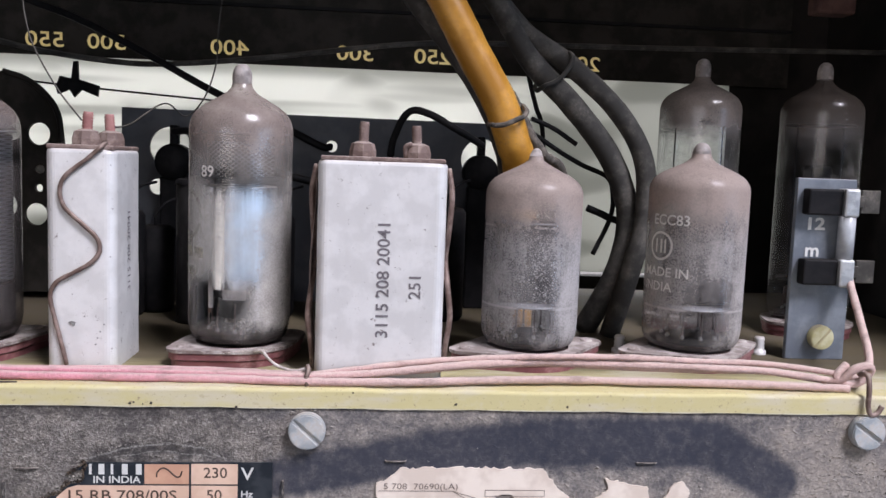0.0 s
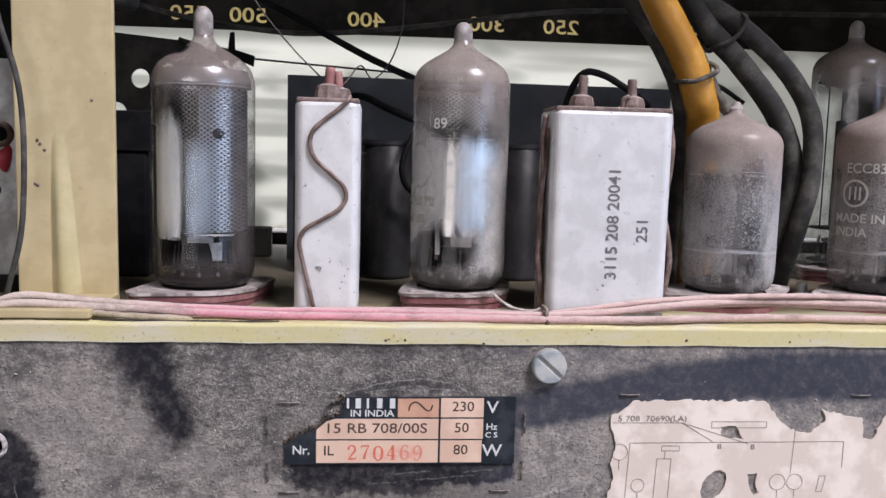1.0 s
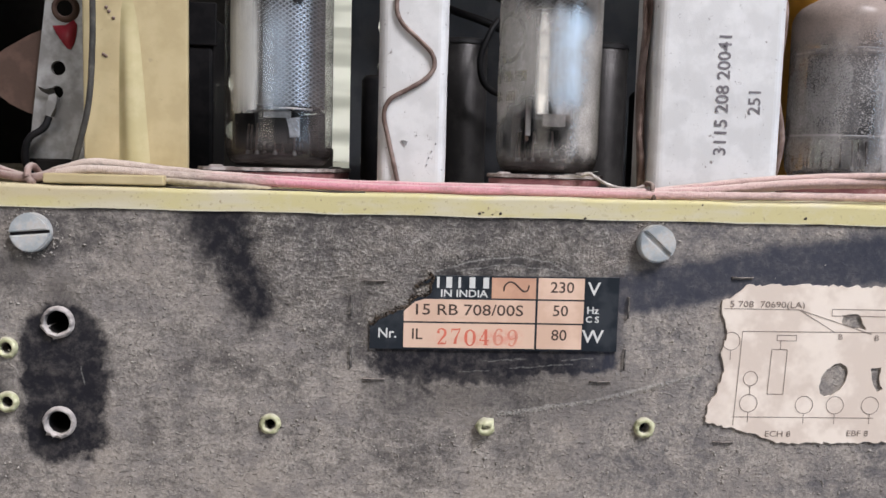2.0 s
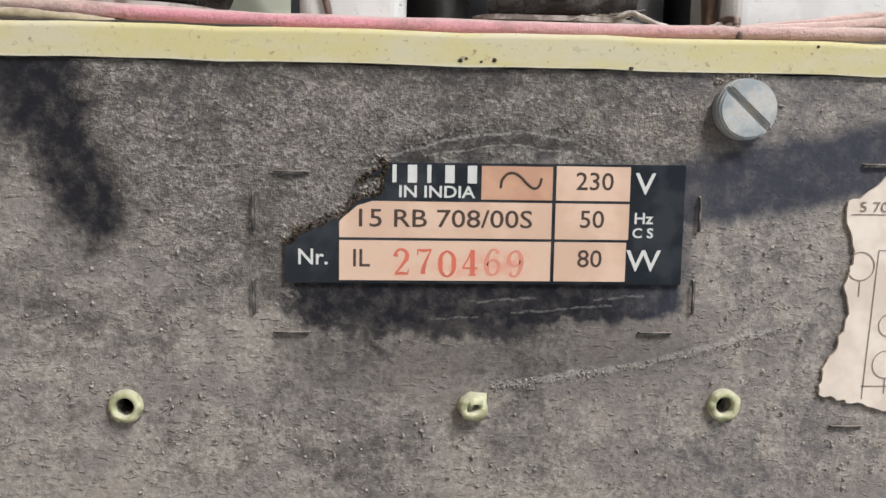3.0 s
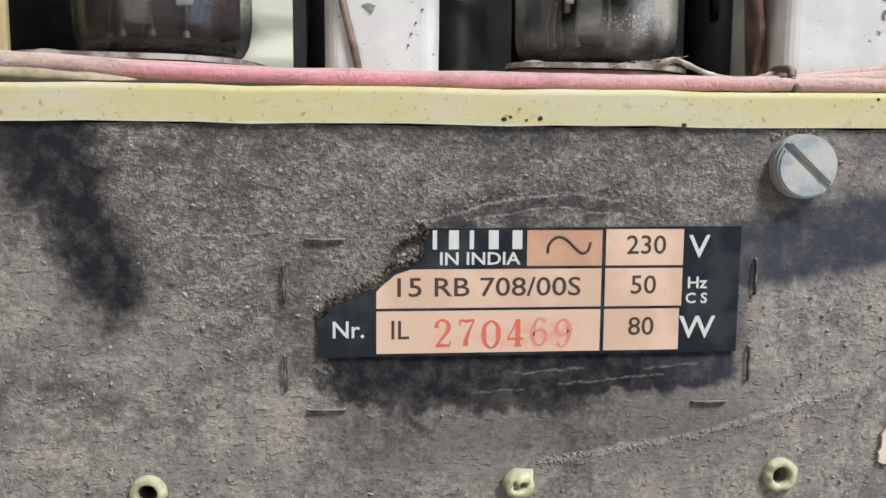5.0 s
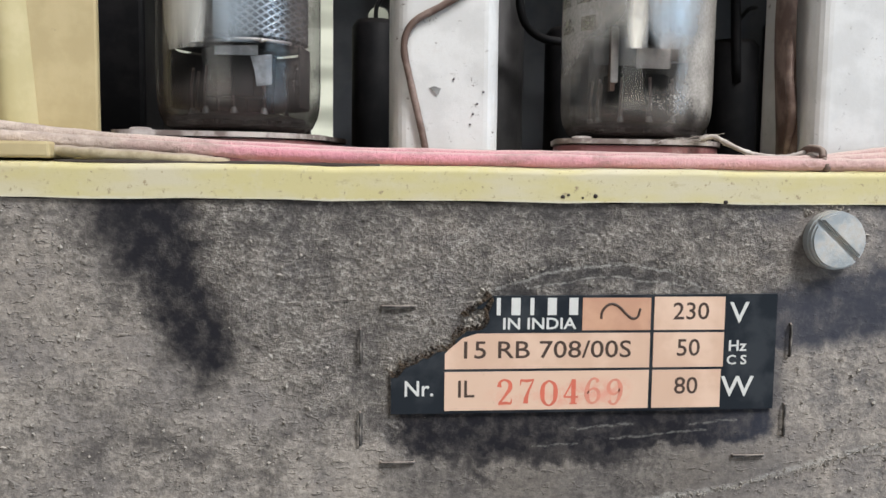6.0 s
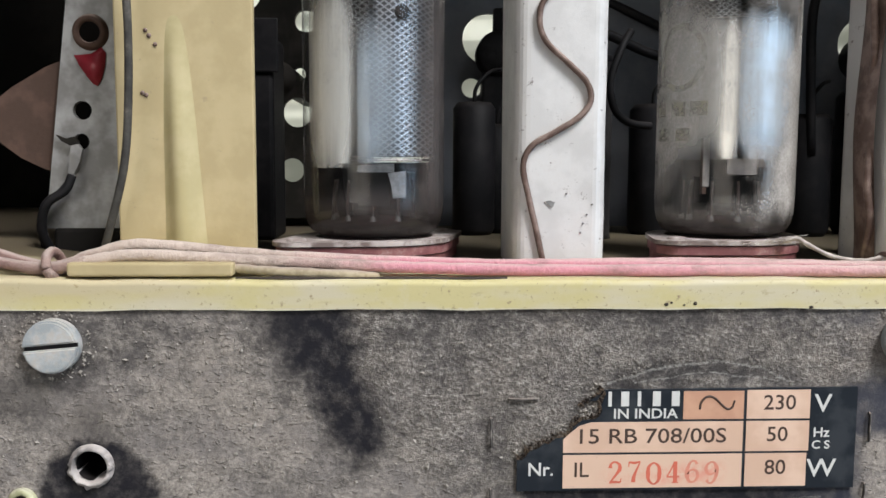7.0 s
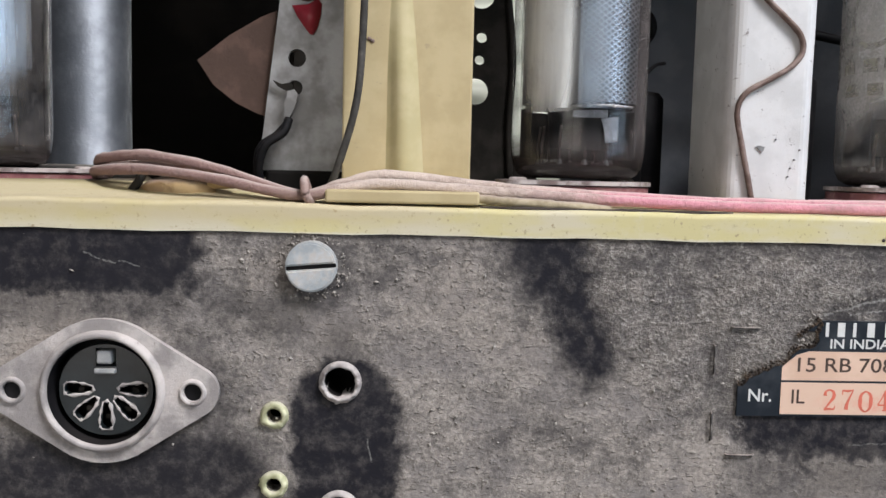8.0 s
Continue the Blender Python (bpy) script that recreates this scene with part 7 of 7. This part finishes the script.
part("loop", cord([(0.0985, 0.0050, 0.0052), (0.1010, 0.0030, 0.0060), (0.1030, 0.0020, 0.0084), (0.1055, 0.0020, 0.0090), (0.1068, 0.0030, 0.0078), (0.1050, 0.0030, 0.0058), (0.1020, 0.0030, 0.0052), (0.1005, 0.0036, 0.0066), (0.1030, 0.0050, 0.0085)], 0.0008, 10, 6), WIRE, loom)
part("riser", cord([(0.1020, 0.0060, 0.0055), (0.1070, 0.0060, 0.0060), (0.1100, 0.0090, 0.0090), (0.1120, 0.0170, 0.0160), (0.1150, 0.0270, 0.0230), (0.1168, 0.0310, 0.0300), (0.1160, 0.0320, 0.0360)], 0.0008, 10, 7), WIRE, loom)
hook = thing("wire_hook", "small bent rusty hook over the chassis lip", "hook")
part("wire", cord([(0.1046, 0.0030, 0.0072), (0.1048, 0.0005, 0.0075), (0.1044, -0.0010, 0.0050), (0.1043, -0.0012, 0.0022), (0.1048, -0.0014, 0.0006), (0.1060, -0.0014, 0.0008), (0.1069, -0.0014, 0.0022)], 0.0005, 8, 6), SPRING, hook)
lump = thing("solder_tag", "brown glue lump with a small metal tag on the deck", "solder tag", at=(-0.1238, 0.0072, DECK + 0.0006))
bm = lathe([(0, 0.0030), (0.0014, 0.0026), (0.0019, 0.0014), (0.0018, 0.0)], 16)
for v in bm.verts:
    v.co.x *= 2.6
    v.co.z *= 0.75
    v.co += Vector((1, 1, 1)) * 0.0006 * noise.noise(v.co * 700)
part("glue", bm, GLUE, lump)
part("stub", lathe([(0, 0.0036), (0.0010, 0.0034), (0.0012, 0.0), (0, 0)], 12, "x", (0.0040, 0, 0.0018)), GLUE, lump)
part("tag", cord([(-0.0062, -0.0004, 0.0002), (-0.0050, -0.0010, 0.0016), (-0.0044, 0.0, 0.0030), (-0.0030, 0.001, 0.0020)], 0.0006, 8, 4), DRUM, lump)

# ---- fuse holder, deck bolts ----
fuse = thing("fuse_holder", "grey-blue fuse board with clips, brass screw and white marks", "fuse holder", at=(0.1095, 0.0290, DECK))
part("board", box(-0.0066, 0.0068, 0.0, 0.0014, 0.0, 0.0400, 0.0002), worn("grey_blue_laminate", (0.115, 0.13, 0.155), (0.17, 0.19, 0.215), 0.45, 0.0, 120, 1300, 0.15, (0.32, 0.29, 0.28)), fuse)
for z in (0.0352, 0.0200):
    holder = part("clip_base", box(-0.0054, 0.0030, -0.0030, 0.0, z - 0.0030, z + 0.0026, 0.0004), BLACK, fuse)
    part("clip", box(0.0022, 0.0056, -0.0040, -0.0001, z - 0.0033, z + 0.0028, 0.0005), ZINC, holder, "grey metal fuse cap")
    part("clip_tab", join(box(0.0066, 0.0108, -0.0026, -0.0020, z - 0.0024, z + 0.0026, 0.0002), box(0.0056, 0.0070, -0.0030, -0.0008, z - 0.0012, z + 0.0014, 0.0002)), CABLE, holder)
part("fuse", lathe([(0, -0.0060), (0.0018, -0.0060), (0.0018, 0.0062), (0, 0.0062)], 20, "z", (0.0040, -0.0020, 0.0276)), worn("milky_fuse_glass", (0.32, 0.34, 0.37), (0.42, 0.44, 0.46), 0.2), fuse)
part("mark", writing("12", 0.0036, -0.0022, 0.0300, -0.0002, wide=1.3, bold=0.00012), WHITE_INK, fuse)
part("mark", writing("m", 0.0040, -0.0024, 0.0242, -0.0002, wide=1.1, bold=0.00010), WHITE_INK, fuse)
slotted_screw(0.1102, 0.0092, 50, BRASS, "brass slotted screw in the fuse board", 0.0027, 0.0018, 0.0288, "fuse screw")
for x, y in ((0.0662, 0.0320), (0.0990, 0.0335)):
    bolt = thing("deck_bolt", "small zinc bolt end standing on the deck", "bolt", "deck bolts", at=(x, y, DECK))
    part("thread", lathe([(0.0016, 0.0), (0.0016, 0.0010), (0.0010, 0.0011), (0.0012, 0.0016), (0.0010, 0.0020), (0.0012, 0.0025), (0.0010, 0.0029), (0.0012, 0.0034), (0.0009, 0.0040), (0, 0.0040)], 14), ALU, bolt)

# ---- dust: crumbs felted on the board, and ridges of it ----
def far_from(x, z, a, b):
    dx, dz = b[0] - a[0], b[1] - a[1]
    t = max(0.0, min(1.0, ((x - a[0]) * dx + (z - a[1]) * dz) / (dx * dx + dz * dz)))
    return math.hypot(x - a[0] - t * dx, z - a[1] - t * dz)


def crumbs(count, seed):
    rnd = random.Random(seed)
    verts, faces = [], []

    def crumb(x, z, r, y=0.0):
        base = len(verts)
        a = rnd.random() * 6.28
        c, s = math.cos(a), math.sin(a)
        sx, sz = r * (0.6 + 0.9 * rnd.random()), r * (0.5 + 0.6 * rnd.random())
        for u, v, w in ((-1, 0, 0), (1, 0, 0), (0, 0, -1), (0, 0, 1), (0, -1, 0)):
            u, w = u * sx * (0.7 + 0.6 * rnd.random()), w * sz * (0.7 + 0.6 * rnd.random())
            verts.append((x + u * c - w * s, y + 0.0001 + v * r * (0.5 + 0.5 * rnd.random()), z + u * s + w * c))
        faces.extend([(base + i, base + j, base + 4) for i, j in ((0, 3), (3, 1), (1, 2), (2, 0))])

    made = 0
    while made < count:
        x, z = -0.165 + 0.30 * rnd.random(), -0.0005 - 0.0525 * rnd.random()
        thick = 0.42 + 0.9 * noise.noise(Vector((x * 90, z * 90, 2.0)))
        thick += 0.5 if -0.062 < x < -0.036 and z > -0.020 else 0.0
        if -0.0490 < x < -0.0052 and -0.0235 < z < -0.0095 and not (z > -0.0185 + (x + 0.0487) * 0.55 and x < -0.0382):
            continue
        if 0.011 < x < 0.072 and -0.040 < z < -0.0105 or any(math.hypot(x - a, z - b) < 0.0105 for a, b in DINS):
            continue
        if math.hypot((x + 0.1005) / 0.0068, (z + 0.0295) / 0.0125) < 1 and rnd.random() < 0.9:
            continue
        if any(far_from(x, z, a, b) < radius + 0.0015 for a, b, radius, soft, much in WIPED) and rnd.random() < 0.985:
            continue
        if rnd.random() > thick:
            continue
        crumb(x, z, 0.00006 + 0.00026 * rnd.random() ** 4)
        made += 1
    for path, n, spread in (
        ([(-0.0262, 0, -0.0345), (-0.0200, 0, -0.0338), (-0.0100, 0, -0.0322), (0.0000, 0, -0.0300), (0.0095, 0, -0.0272)], 520, 0.00028),
        ([(-0.0365, 0, -0.0090), (-0.0310, 0, -0.0068), (-0.0240, 0, -0.0056), (-0.0185, 0, -0.0066), (-0.0137, 0, -0.0094)], 150, 0.00016),
        ([(-0.0490, 0, -0.0183), (-0.0458, 0, -0.0168), (-0.0424, 0, -0.0156), (-0.0400, 0, -0.0138), (-0.0388, 0, -0.0120), (-0.0384, 0, -0.0100)], 420, 0.0006),
        ([(-0.1050 + 0.0041 * math.cos(radians(a)), 0, -0.0041 + 0.0041 * math.sin(radians(a))) for a in range(-120, 230, 35)], 150, 0.00045),
        ([(-0.0026, 0, -0.0012), (-0.0016, 0, -0.0004), (0.0004, 0, -0.0002), (0.0022, 0, -0.0006)], 50, 0.0003),
    ):
        line = glide(path, 12)
        for _ in range(n):
            k = rnd.random() * (len(line) - 1.001)
            p = line[int(k)].lerp(line[int(k) + 1], k % 1)
            crumb(p.x + rnd.gauss(0, spread), p.z + rnd.gauss(0, spread), (0.00008 + 0.00022 * rnd.random() ** 2) * (0.6 if n in (150, 520) and spread < 0.0004 else 1.0))
    me = bpy.data.meshes.new("dust_crumbs")
    me.from_pydata(verts, [], faces)
    me.materials.append(CRUMB)
    return tagged(new("dust_crumbs", me), "grey-brown dust crumbs felted on the back board", "dust", "", "stuff")


CRUMB = worn("dust_crumb", (0.20, 0.18, 0.16), (0.36, 0.33, 0.295), 0.95, 0.0, 700, 2600, 0.05, (0.42, 0.385, 0.345), 0.2, 0.0002, 0.1)
crumbs(4500, 11)
